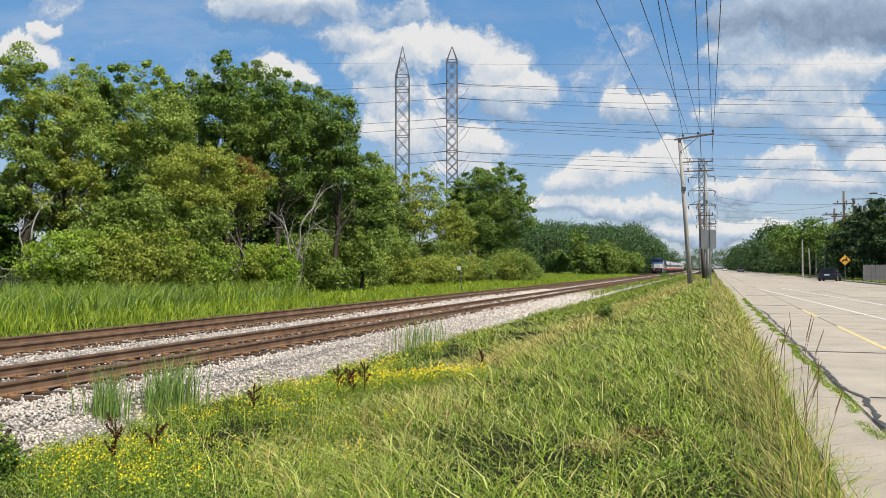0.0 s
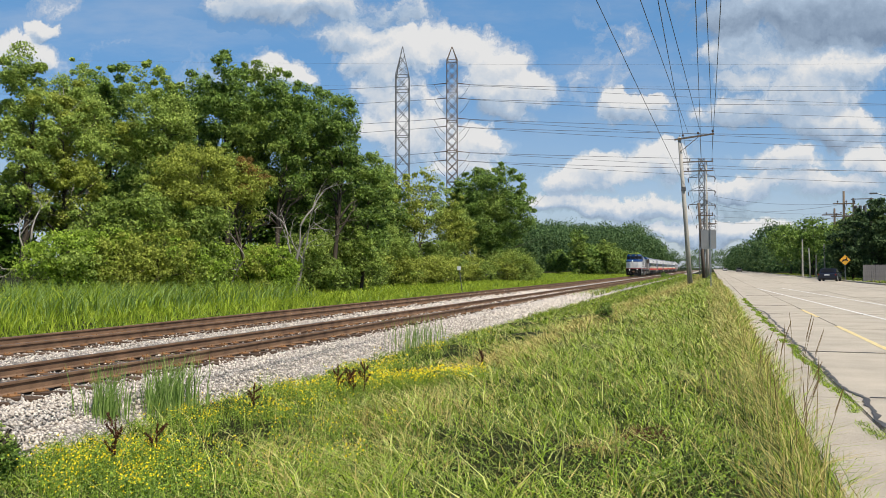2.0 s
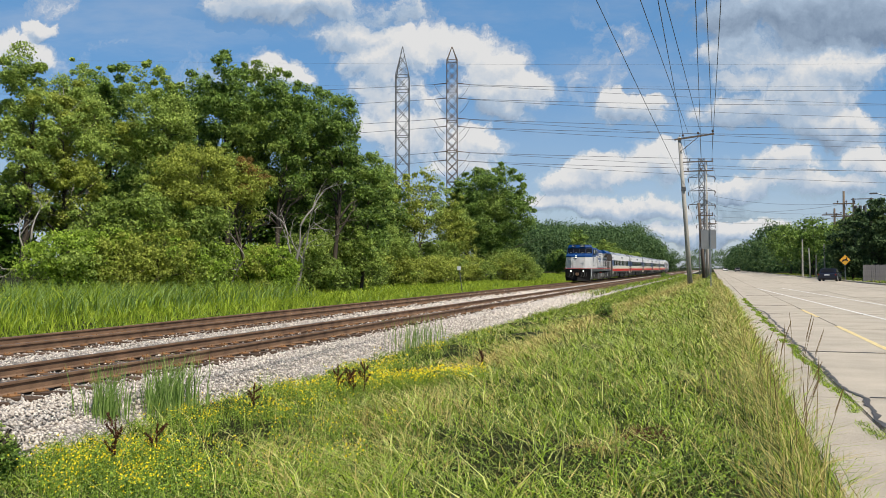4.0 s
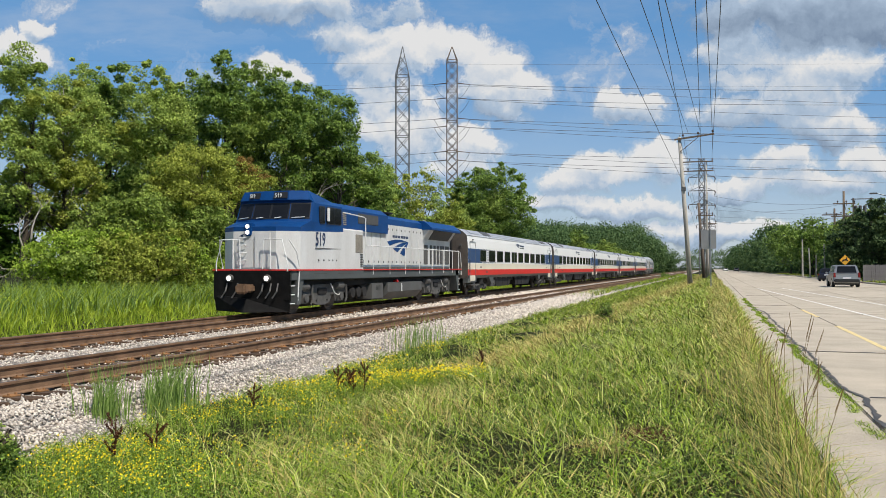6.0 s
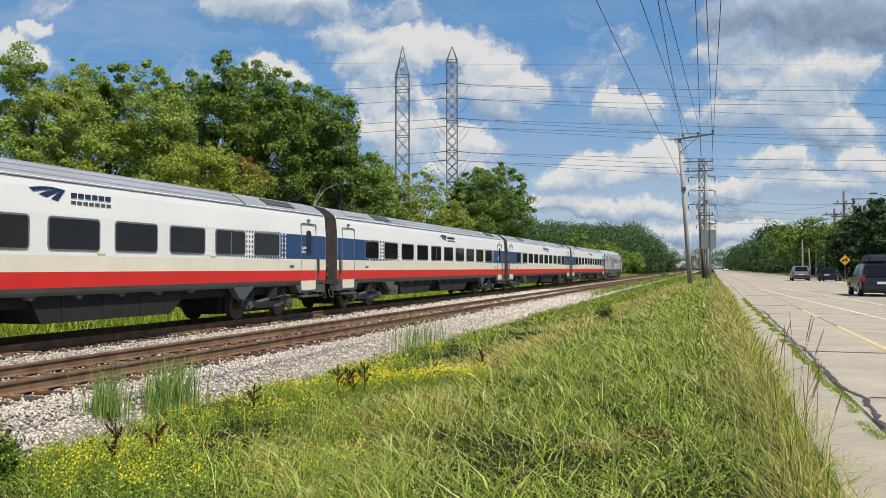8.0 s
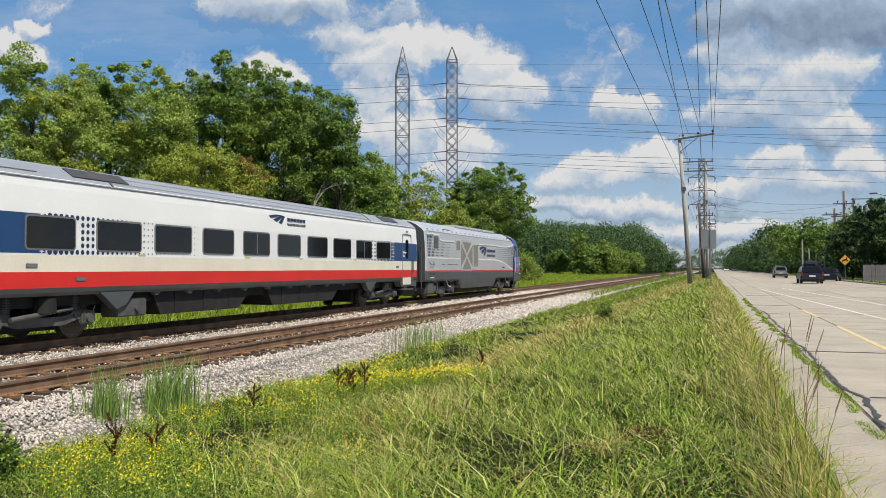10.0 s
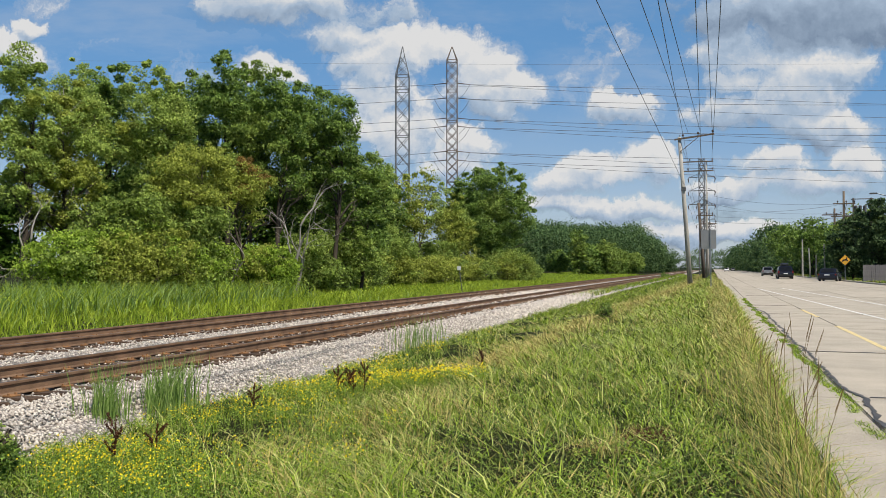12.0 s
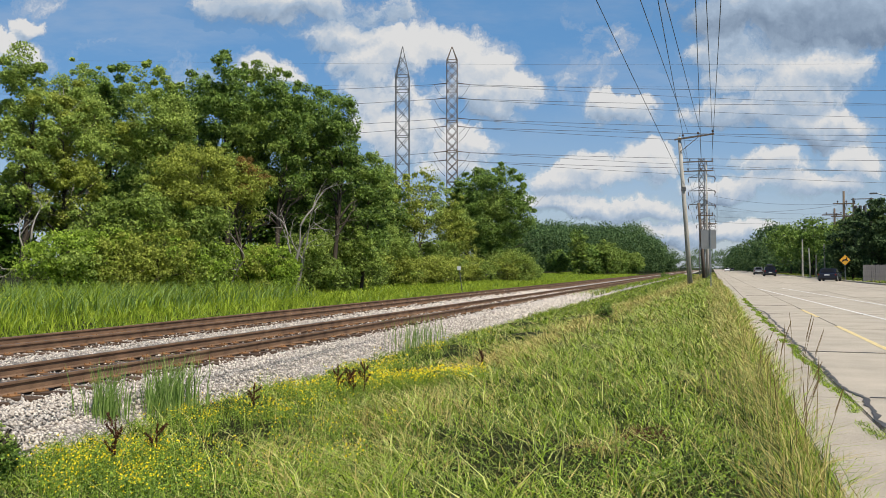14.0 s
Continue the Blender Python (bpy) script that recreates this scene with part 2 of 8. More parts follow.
def ground():
    xs = np.unique(np.concatenate([[-3500, -1500, -700, -400, -200, -120, -80, -60], np.arange(-50, -16, 1.6), np.arange(-16.4, -8, 1.0), np.arange(-7.5, 0.8, 0.3), [0.55, 0.75, 2, 6, 10, 13, 14.5, 16, 20, 30, 60, 120, 300, 900, 3500]]))
    ys = np.unique(np.concatenate([[-800, -300, -100, -40, -15], np.arange(-6, 30, 0.5), np.arange(30, 120, 3), np.arange(120, 400, 20), [450, 600, 900, 1500, 2500, 4500]]))
    gx, gy = np.meshgrid(xs, ys)
    gz = ground_z(gx)
    soft = ((gx < 0.4) & (gx > -7.4)) | (gx < -18)
    bump = 0.05 * np.sin(gx * 1.9 + 1.3 * np.sin(gy * 0.7)) + 0.05 * np.sin(gy * 1.3 + gx * 0.8)
    gz = gz + bump * soft
    n, k = gx.shape
    idx = np.arange(n * k).reshape(n, k)
    faces = np.stack([idx[:-1, :-1], idx[:-1, 1:], idx[1:, 1:], idx[1:, :-1]], -1).reshape(-1, 4)
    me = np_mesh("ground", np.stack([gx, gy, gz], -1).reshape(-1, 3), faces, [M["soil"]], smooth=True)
    tagged(new("ground", me), "grassy meadow ground sloping from road down to railway", "ground", kind="structure")


ground()


def rail_profile():
    return [(-0.07, 0), (0.07, 0), (0.07, 0.012), (0.012, 0.03), (0.01, 0.13), (0.036, 0.142), (0.036, 0.172), (0.026, 0.182), (-0.026, 0.182), (-0.036, 0.172), (-0.036, 0.142), (-0.01, 0.13), (-0.012, 0.03), (-0.07, 0.012)]


def track(name, x, label):
    tr = thing(name, label, "railway track", pose(x, 0, 0), "railway tracks", "structure")
    for sx in (-GAUGE / 2, GAUGE / 2):
        bm = bm_new()
        prism(bm, [(sx + a, b - 0.184) for a, b in rail_profile()], "y", -60, 700)
        bm.normal_update()
        for f in bm.faces:
            f.material_index = 1 if f.calc_center_median().z > -0.004 or f.normal.z > 0.9 and f.calc_center_median().z > -0.02 else 0
        part("rail", bm, [M["rust"], M["railhead"]], tr, "rust-brown steel rail with dark worn head")
    bm = bm_new()
    box(bm, -1.3, 1.3, -0.115, 0.115, -0.36, -0.19, 0.012)
    me = bpy.data.meshes.new("tie")
    bm.to_mesh(me)
    me.materials.append(M["tie"])
    bmp = bm_new()
    box(bmp, -0.17, 0.17, -0.09, 0.09, -0.19, -0.172, 0.004)
    for sy in (-0.06, 0.06):
        for sx in (-0.1, 0.1):
            box(bmp, sx - 0.012, sx + 0.012, sy - 0.012, sy + 0.012, -0.174, -0.145)
    plate = bpy.data.meshes.new("tie_plate")
    bmp.to_mesh(plate)
    plate.materials.append(M["plate_rust"])
    rng = random.Random(int(-x * 10))
    for i in range(120):
        y = 2 + i * 0.53
        t = share("tie", me, tr, pose(rng.uniform(-0.05, 0.05), y + rng.uniform(-0.03, 0.03), rng.uniform(-0.012, 0.006), 0, rng.uniform(-0.3, 0.3), rng.uniform(-1, 1)))
        if i < 70:
            for sx in (-GAUGE / 2, GAUGE / 2):
                share("tie_plate", plate, t, pose(sx, 0, 0))
    # the far ties in one mesh
    cube = np.array([[a, b, c] for a in (-1.3, 1.3) for b in (-0.115, 0.115) for c in (-0.36, -0.19)], np.float32)
    f8 = np.array([[0, 1, 3, 2], [4, 6, 7, 5], [0, 4, 5, 1], [2, 3, 7, 6], [1, 5, 7, 3]])
    yy = np.arange(2 + 120 * 0.53, 420, 0.53)
    V = (cube[None] + np.stack([np.random.uniform(-0.05, 0.05, len(yy)), yy, np.zeros(len(yy))], -1)[:, None]).reshape(-1, 3)
    Fc = (f8[None] + 8 * np.arange(len(yy))[:, None, None]).reshape(-1, 4)
    far = new("distant_ties", np_mesh("distant_ties", V, Fc, [M["tie"]]))
    far.parent = tr
    tagged(far, kind="stuff")
    return tr


def ballast():
    xs = np.array([-17.3, -16.5, -16.0, -15.9, -15.1, -14.4, -13.7, -13.1, -12.9, -12.2, -11.5, -11.3, -10.7, -10, -9.3, -8.7, -8.5, -8.1, -7.8, -7.5, -7.2])
    zs = np.array([-0.75, -0.45, -0.24, -0.22, -0.215, -0.215, -0.215, -0.22, -0.22, -0.235, -0.22, -0.22, -0.215, -0.215, -0.215, -0.225, -0.225, -0.25, -0.32, -0.45, -0.62])
    ys = np.unique(np.concatenate([[-80, -30, -10], np.arange(0, 70, 0.4), np.arange(70, 200, 4), np.arange(200, 720, 40)]))
    gx, gy = np.meshgrid(xs, ys)
    gz = np.interp(gx, xs, zs) + np.random.uniform(-0.025, 0.0, gx.shape)
    gx = gx + np.where((gx > -7.6), 0.10 * np.sin(gy * 0.9) + 0.08 * np.sin(gy * 2.3), 0)
    n, k = gx.shape
    idx = np.arange(n * k).reshape(n, k)
    faces = np.stack([idx[:-1, :-1], idx[:-1, 1:], idx[1:, 1:], idx[1:, :-1]], -1).reshape(-1, 4)
    bed = new("ballast_bed", np_mesh("ballast_bed", np.stack([gx, gy, gz], -1).reshape(-1, 3), faces, [M["ballast"]]))
    tagged(bed, "pale grey crushed limestone ballast under both railway tracks", "ballast", kind="structure")
    # loose stones: irregular blocks of six corners
    N = 54000
    y = 5 + 62 * np.random.rand(N) ** 1.8
    x = np.random.uniform(-16.3, -7.3, N)
    x = np.where(np.random.rand(N) < 0.42, np.random.uniform(-8.75, -7.2, N), x)
    x = np.where(np.random.rand(N) < 0.14, np.random.uniform(-13.0, -11.3, N), x)
    bed_z = np.interp(x, xs, zs)
    for tx in (NEAR_X, FAR_X):
        inside = np.abs(x - tx) < 1.32
        on_tie = inside & (np.abs((y - 2 + 0.265) % 0.53 - 0.265) < 0.14)
        on_rail = inside & (np.abs(np.abs(x - tx) - GAUGE / 2) < 0.10)
        bed_z = np.where(on_tie | on_rail, np.nan, np.where(inside, -0.205, bed_z))
    keep = ~np.isnan(bed_z)
    x, y, bed_z = x[keep], y[keep], bed_z[keep]
    n = len(x)
    base = np.array([[-1, 0, 0], [0, -1, 0], [1, 0, 0], [0, 1, 0], [0.1, 0.1, 0.85], [0, 0, -0.6]], np.float32)
    fs = np.array([[0, 1, 4], [1, 2, 4], [2, 3, 4], [3, 0, 4], [1, 0, 5], [2, 1, 5], [3, 2, 5], [0, 3, 5]])
    s = np.random.uniform(0.017, 0.034, n) * np.clip(y / 20, 1, 2.2)
    z = bed_z + s * np.random.uniform(-0.1, 0.55, n)
    a = np.random.uniform(0, math.tau, n)
    v = (base[None] + np.random.uniform(-0.42, 0.42, (n, 6, 3))) * s[:, None, None]
    c, sn = np.cos(a)[:, None], np.sin(a)[:, None]
    V = np.stack([v[..., 0] * c - v[..., 1] * sn + x[:, None], v[..., 0] * sn + v[..., 1] * c + y[:, None], v[..., 2] + z[:, None]], -1)
    me = np_mesh("ballast_stones", V.reshape(-1, 3), (fs[None] + 6 * np.arange(n)[:, None, None]).reshape(-1, 3), [M["stone"]])
    tagged(new("ballast_stones", me), "loose pale grey crushed ballast stones beside rails", "stones", kind="stuff")


ballast()
track("railway_track", NEAR_X, "rusty steel rails on weathered brown timber ties in ballast")
track("railway_track", FAR_X, "rusty far railway track that the train runs on")

SLAB = [(0.75, 1.38), (1.40, 2.84), (2.85, 6.4), (6.41, 9.9), (9.91, 13.2)]


def road():
    rd = thing("road", "pale worn concrete road of jointed slabs", "road", kind="structure")
    ys = [-30, -12, -3, 3.1, 8.2, 15.1, 21.0, 27.5, 33.5, 44.0, 54, 66, 80, 96, 116, 140, 180, 240, 340, 560, 900]
    cache = {}
    for j, (x0, x1) in enumerate(SLAB):
        for i in range(len(ys) - 1):
            # joints of the gutter strip are offset
            y0, y1 = ys[i] + (0.0 if j else 1.6), ys[i + 1] + (0.0 if j else 1.6)
            bm = bm_new()
            box(bm, x0, x1, y0 + 0.012, y1 - 0.012, -0.1, ROAD_Z + (0.004 if (i + j) % 3 == 0 else 0.0), 0.012)
            part("slab", bm, M["concrete"], rd)
    # dark filler in the joints
    bm = bm_new()
    box(bm, 0.76, 13.19, -30, 900, -0.12, ROAD_Z - 0.018)
    part("joint_filler", bm, M["joint"], rd, "dark dirty filler in slab joints")
    tar(rd)
    marks(rd)
    kerb()


def ribbon(points, width, z, rng, thick=0.004, rough=0.35):
    """A ragged flat strip along points (x, y)."""
    bm = bm_new()
    left, right = [], []
    for x, y in points:
        w = width * (1 + rng.uniform(-rough, rough)) / 2
        left.append(bm.verts.new((x - w, y, z)))
        right.append(bm.verts.new((x + w, y, z)))
    for a in range(len(points) - 1):
        bm.faces.new((left[a], right[a], right[a + 1], left[a + 1]))
    r = bmesh.ops.extrude_face_region(bm, geom=bm.faces[:])
    bmesh.ops.translate(bm, verts=[v for v in r["geom"] if isinstance(v, bmesh.types.BMVert)], vec=(0, 0, thick))
    bmesh.ops.recalc_face_normals(bm, faces=bm.faces[:])
    return bm


def tar(rd):
    rng = random.Random(5)
    pts, x = [], 1.44
    for i in range(220):
        y = 5.0 + i * 0.12
        x += rng.uniform(-0.03, 0.03) + (1.47 - x) * 0.10
        pts.append((x, y))
    part("tar_seam", ribbon(pts, 0.048, ROAD_Z + 0.006, rng, rough=0.6), M["asphalt_seam"], rd, "wandering black tar crack sealer")
    for y, x0, x1 in ((15.1, 1.3, 6.0), (9.9, 1.6, 5.2), (44.5, 1.6, 4.6), (33.0, 1.2, 2.6), (27.0, 1.3, 2.0)):
        bm = ribbon([(y + rng.uniform(-0.012, 0.012), x0 + (x1 - x0) * k / 24) for k in range(25)], 0.045, 0, rng, rough=0.7)
        bmesh.ops.transform(bm, verts=bm.verts[:], matrix=Matrix(((0, 1, 0, 0), (1, 0, 0, 0), (0, 0, 1, ROAD_Z + 0.005), (0, 0, 0, 1))))
        bmesh.ops.recalc_face_normals(bm, faces=bm.faces[:])
        part("joint_seal", bm, M["asphalt_seam"], rd, "dark sealed joint across the slabs")


def marks(rd):
    rng = random.Random(9)
    for x, pieces, mat, lab, slope in (
            (2.83, [(11.0, 21.8), (25.6, 30.0)], "yellow_line", "worn yellow road line", 0.0),
            (4.45, [(4, 60)], "white_line", "faded white lane line", -0.045),
            (6.12, [(10, 62)], "white_line", "faded white lane line", -0.058)):
        for a, b in pieces:
            n = 24
            pts = [(x + slope * ((a + (b - a) * k / n) - 25 - (9.4 if x > 5 else 0)), a + (b - a) * k / n) for k in range(n + 1)]
            part("lane_line", ribbon(pts, 0.11, ROAD_Z + 0.005, rng, 0.003, 0.15), M[mat], rd, lab)


def kerb():
    bm = bm_new()
    prism(bm, [(13.2, 0.0), (13.2, 0.27), (13.23, 0.30), (13.38, 0.30), (13.38, 0.0)], "y", -20, 500)
    tagged(part("kerb", bm, M["concrete"]), "pale concrete kerb along the road's far side", "kerb", kind="structure")


road()


# ---- sky ----
def sky_dome():
    R = 4600
    rows = []
    az = np.radians(np.linspace(-62, 62, 49))
    el = np.radians(np.linspace(-1.5, 52, 25))
    A, L = np.meshgrid(az, el)
    V = np.stack([R * np.cos(L) * np.sin(A), R * np.cos(L) * np.cos(A), R * np.sin(L)], -1).reshape(-1, 3)
    idx = np.arange(A.size).reshape(A.shape)
    faces = np.stack([idx[:-1, :-1], idx[1:, :-1], idx[1:, 1:], idx[:-1, 1:]], -1).reshape(-1, 4)
    m = bpy.data.materials.new("cumulus_clouds")
    m.use_nodes = True
    nt = m.node_tree
    nt.nodes.clear()

    def node(kind, **kw):
        n = nt.nodes.new(kind)
        for k, v in kw.items():
            if k == "op":
                n.operation = v
        return n

    def link(src, dst):
        if isinstance(src, (int, float)):
            dst.default_value = src
        else:
            nt.links.new(src, dst)

    def math2(op, a, b=0.0, c=0.0, clamp=False):
        n = node("ShaderNodeMath", op=op)
        n.use_clamp = clamp
        for s, d in zip((a, b, c), n.inputs):
            link(s, d)
        return n.outputs[0]

    def smooth(v, lo, hi):
        n = nt.nodes.new("ShaderNodeMapRange")
        n.interpolation_type = "SMOOTHSTEP"
        link(v, n.inputs[0])
        n.inputs[1].default_value, n.inputs[2].default_value = lo, hi
        return n.outputs[0]

    tc = nt.nodes.new("ShaderNodeTexCoord")
    sep = nt.nodes.new("ShaderNodeSeparateXYZ")
    nt.links.new(tc.outputs["Object"], sep.inputs[0])
    u0 = math2("DIVIDE", sep.outputs[0], sep.outputs[1])
    v0 = math2("DIVIDE", sep.outputs[2], sep.outputs[1])

    def fbm(u, v, scale, detail=7.0, rough=0.55, seed=0.0):
        cb = nt.nodes.new("ShaderNodeCombineXYZ")
        link(u, cb.inputs[0]), link(v, cb.inputs[1])
        cb.inputs[2].default_value = seed
        n = nt.nodes.new("ShaderNodeTexNoise")
        n.inputs["Scale"].default_value, n.inputs["Detail"].default_value, n.inputs["Roughness"].default_value = scale, detail, rough
        nt.links.new(cb.outputs[0], n.inputs["Vector"])
        return n.outputs[0]

    # heaps: place, half width, half height
    heaps = CLOUD_HEAPS

    def density(u, v, want_tone):
        best = total = toned = None
        for cu, cv, ru, rv, tone in heaps:
            a = math2("MULTIPLY", math2("SUBTRACT", u, cu), 1 / ru)
            b = math2("MULTIPLY", math2("SUBTRACT", v, cv), 1 / rv)
            d = math2("ADD", math2("MULTIPLY", a, a), math2("MULTIPLY", b, b))
            g = math2("MAXIMUM", math2("SUBTRACT", 1.0, d), -0.8)
            best = g if best is None else math2("SMOOTH_MAX", best, g, 0.2)
            if want_tone:
                w = math2("MAXIMUM", math2("SUBTRACT", 1.6, d), 0.001)
                k = math2("MULTIPLY", w, math2("MULTIPLY_ADD", b, 0.16, tone))
                total = w if total is None else math2("ADD", total, w)
                toned = k if toned is None else math2("ADD", toned, k)
        n1 = fbm(u, v, 11.0, 11.0, 0.62, 3.3)
        d = math2("MULTIPLY_ADD", best, 0.40, math2("MULTIPLY", math2("SUBTRACT", n1, 0.5), 2.0))
        return (d, math2("DIVIDE", toned, total)) if want_tone else d

    def warped(u, v):
        a = math2("SUBTRACT", fbm(u, v, 16.0, 8.0, 0.62, 1.7), 0.5)
        b = math2("SUBTRACT", fbm(u, v, 16.0, 8.0, 0.62, 7.9), 0.5)
        return math2("MULTIPLY_ADD", a, 0.085, u), math2("MULTIPLY_ADD", b, 0.075, v)

    d0, tone = density(*warped(u0, v0), True)
    d1 = density(*warped(math2("ADD", u0, 0.004), math2("ADD", v0, 0.013)), False)
    cover = smooth(d0, -0.22, 0.20)
    lit = math2("MULTIPLY_ADD", math2("SUBTRACT", d0, d1), 0.5, tone, True)
    # high veil and horizon haze
    veil = math2("MULTIPLY", smooth(fbm(math2("MULTIPLY", u0, 0.7), math2("MULTIPLY", v0, 2.4), 4.0, 8.0, 0.6, 9.1), 0.42, 0.75), 0.42)
    pale = math2("SUBTRACT", 1.0, smooth(v0, -0.02, 0.27))
    haze = math2("MULTIPLY_ADD", pale, 0.16, 0.56)
    white = math2("MAXIMUM", cover, veil)
    alpha = math2("MAXIMUM", cover, haze)
    ramp = nt.nodes.new("ShaderNodeValToRGB")
    ramp.color_ramp.elements[0].color, ramp.color_ramp.elements[0].position = (0.25, 0.34, 0.48, 1), 0.3
    ramp.color_ramp.elements[1].color, ramp.color_ramp.elements[1].position = (0.95, 0.95, 0.95, 1), 1.0
    e = ramp.color_ramp.elements.new(0.7)
    e.color = (0.50, 0.63, 0.80, 1)
    nt.links.new(lit, ramp.inputs[0])
    mixc = nt.nodes.new("ShaderNodeMix")
    mixc.data_type = "RGBA"
    air = nt.nodes.new("ShaderNodeMix")
    air.data_type = "RGBA"
    air.inputs["A"].default_value, air.inputs["B"].default_value = (0.13, 0.43, 0.89, 1), (0.60, 0.71, 0.86, 1)
    nt.links.new(pale, air.inputs["Factor"])
    nt.links.new(air.outputs["Result"], mixc.inputs["A"])
    nt.links.new(white, mixc.inputs["Factor"])
    nt.links.new(ramp.outputs[0], mixc.inputs["B"])
    em = nt.nodes.new("ShaderNodeEmission")
    em.inputs[1].default_value = 0.76
    nt.links.new(mixc.outputs["Result"], em.inputs[0])
    tp = nt.nodes.new("ShaderNodeBsdfTransparent")
    ms = nt.nodes.new("ShaderNodeMixShader")
    nt.links.new(alpha, ms.inputs[0])
    nt.links.new(tp.outputs[0], ms.inputs[1])
    nt.links.new(em.outputs[0], ms.inputs[2])
    out = nt.nodes.new("ShaderNodeOutputMaterial")
    nt.links.new(ms.outputs[0], out.inputs[0])
    ob = new("sky_backdrop", np_mesh("sky_backdrop", V, faces, [m], smooth=True))
    ob.matrix_basis = pose(0, 0, 0, 0, 0, 18.134)
    tagged(ob, "blue summer sky with drifting white cumulus clouds", "sky", kind="structure")
    return ob


def heap(x, y, rx, ry, w=1.0):
    return ((x - 784) / 1457, (475 - y) / 1457, rx / 1457, ry / 1457, w)


CLOUD_HEAPS = [heap(*h) for h in (
    (805, 75, 75, 42, 0.98), (868, 112, 70, 50, 0.95), (735, 95, 65, 40, 0.9), (690, 115, 60, 42, 0.84), (940, 160, 60, 42, 0.84), (675, 220, 60, 34, 0.98), (745, 225, 75, 55, 0.9), (845, 262, 60, 26, 0.92), (760, 160, 95, 42, 0.84), (690, 172, 60, 42, 0.80), (895, 178, 75, 36, 0.82), (815, 295, 75, 28, 0.86), (652, 105, 40, 30, 0.80),
    (40, 92, 58, 34, 0.94), (495, 132, 52, 30, 0.98), (560, 12, 200, 40, 0.66), (1132, 185, 62, 28, 0.84), (1088, 300, 95, 28, 0.98), (1180, 290, 52, 38, 0.92), (1030, 322, 70, 24, 0.86),
    (1430, 145, 105, 56, 0.86), (1360, 195, 110, 32, 0.72), (1505, 110, 85, 46, 0.82), (1460, 22, 250, 62, 0.43), (1330, 20, 90, 36, 0.5), (1545, 280, 52, 32, 0.94), (1390, 285, 85, 22, 0.86), (1440, 322, 120, 28, 0.8),
    (960, 362, 110, 20, 0.78), (1110, 372, 150, 24, 0.74), (1310, 335, 80, 20, 0.76), (1250, 415, 200, 22, 0.78), (1330, 140, 70, 30, 0.80), (1480, 225, 90, 34, 0.74), (1330, 90, 110, 50, 0.74), (82, 45, 26, 20, 0.8), (620, 60, 90, 26, 0.78))]
clouds = sky_dome()


# ---- vegetation ----
def leaf_cloud(centers, radii, per, size, rng, flat=0.58, up=0.35):
    """Small leaf blades round clump centres, as diamond quads."""
    c = np.repeat(np.asarray(centers), per, 0)
    r = np.repeat(np.asarray(radii), per)
    n = len(c)
    d = rng.normal(size=(n, 3))
    d /= np.linalg.norm(d, axis=1)[:, None]
    rad = r * rng.random(n) ** 0.6 * (1 + 0.25 * np.abs(rng.normal(size=n)))
    p = c + d * rad[:, None] * np.array([1, 1, flat])
    nrm = d * 0.55 + rng.normal(size=(n, 3)) * 0.38 + np.array([0.34, -0.24, up + 0.25])
    nrm /= np.linalg.norm(nrm, axis=1)[:, None]
    a = np.cross(nrm, rng.normal(size=(n, 3)))
    a /= np.linalg.norm(a, axis=1)[:, None] + 1e-9
    b = np.cross(nrm, a)
    s = size * rng.uniform(0.55, 1.25, n)
    w = s * rng.uniform(0.45, 0.8, n)
    bend = nrm * (s * 0.25)[:, None]
    V = np.stack([p - a * s[:, None] * 0.5 - bend, p - b * w[:, None] * 0.5, p + a * s[:, None] * 0.5 - bend, p + b * w[:, None] * 0.5], 1).reshape(-1, 3)
    return V


def leaf_tris(centers, radii, per, size, rng, flat=0.74, up=0.35):
    """Pointed leaf blades on the domed upper shell of each clump, some hanging inside."""
    c = np.repeat(np.asarray(centers), per, 0)
    r = np.repeat(np.asarray(radii), per)
    n = len(c)
    d = rng.normal(size=(n, 3))
    d /= np.linalg.norm(d, axis=1)[:, None]
    d[:, 2] = np.where(rng.random(n) < 0.3, np.abs(d[:, 2]), d[:, 2])
    rad = r * rng.uniform(0.25, 1.0, n) ** 0.5 * (1 + 0.22 * np.abs(rng.normal(size=n)))
    p = c + d * rad[:, None] * np.array([1, 1, flat])
    nrm = d * 0.5 + rng.normal(size=(n, 3)) * 0.62 + np.array([0.22, -0.15, up])
    nrm /= np.linalg.norm(nrm, axis=1)[:, None]
    a = np.cross(nrm, rng.normal(size=(n, 3)))
    a /= np.linalg.norm(a, axis=1)[:, None] + 1e-9
    b = np.cross(nrm, a)
    s = size * rng.uniform(0.6, 1.35, n)
    w = s * rng.uniform(0.3, 0.5, n)
    return np.stack([p - a * s[:, None] * 0.5 - b * w[:, None], p - a * s[:, None] * 0.5 + b * w[:, None], p + a * s[:, None] * 0.5], 1).reshape(-1, 3)


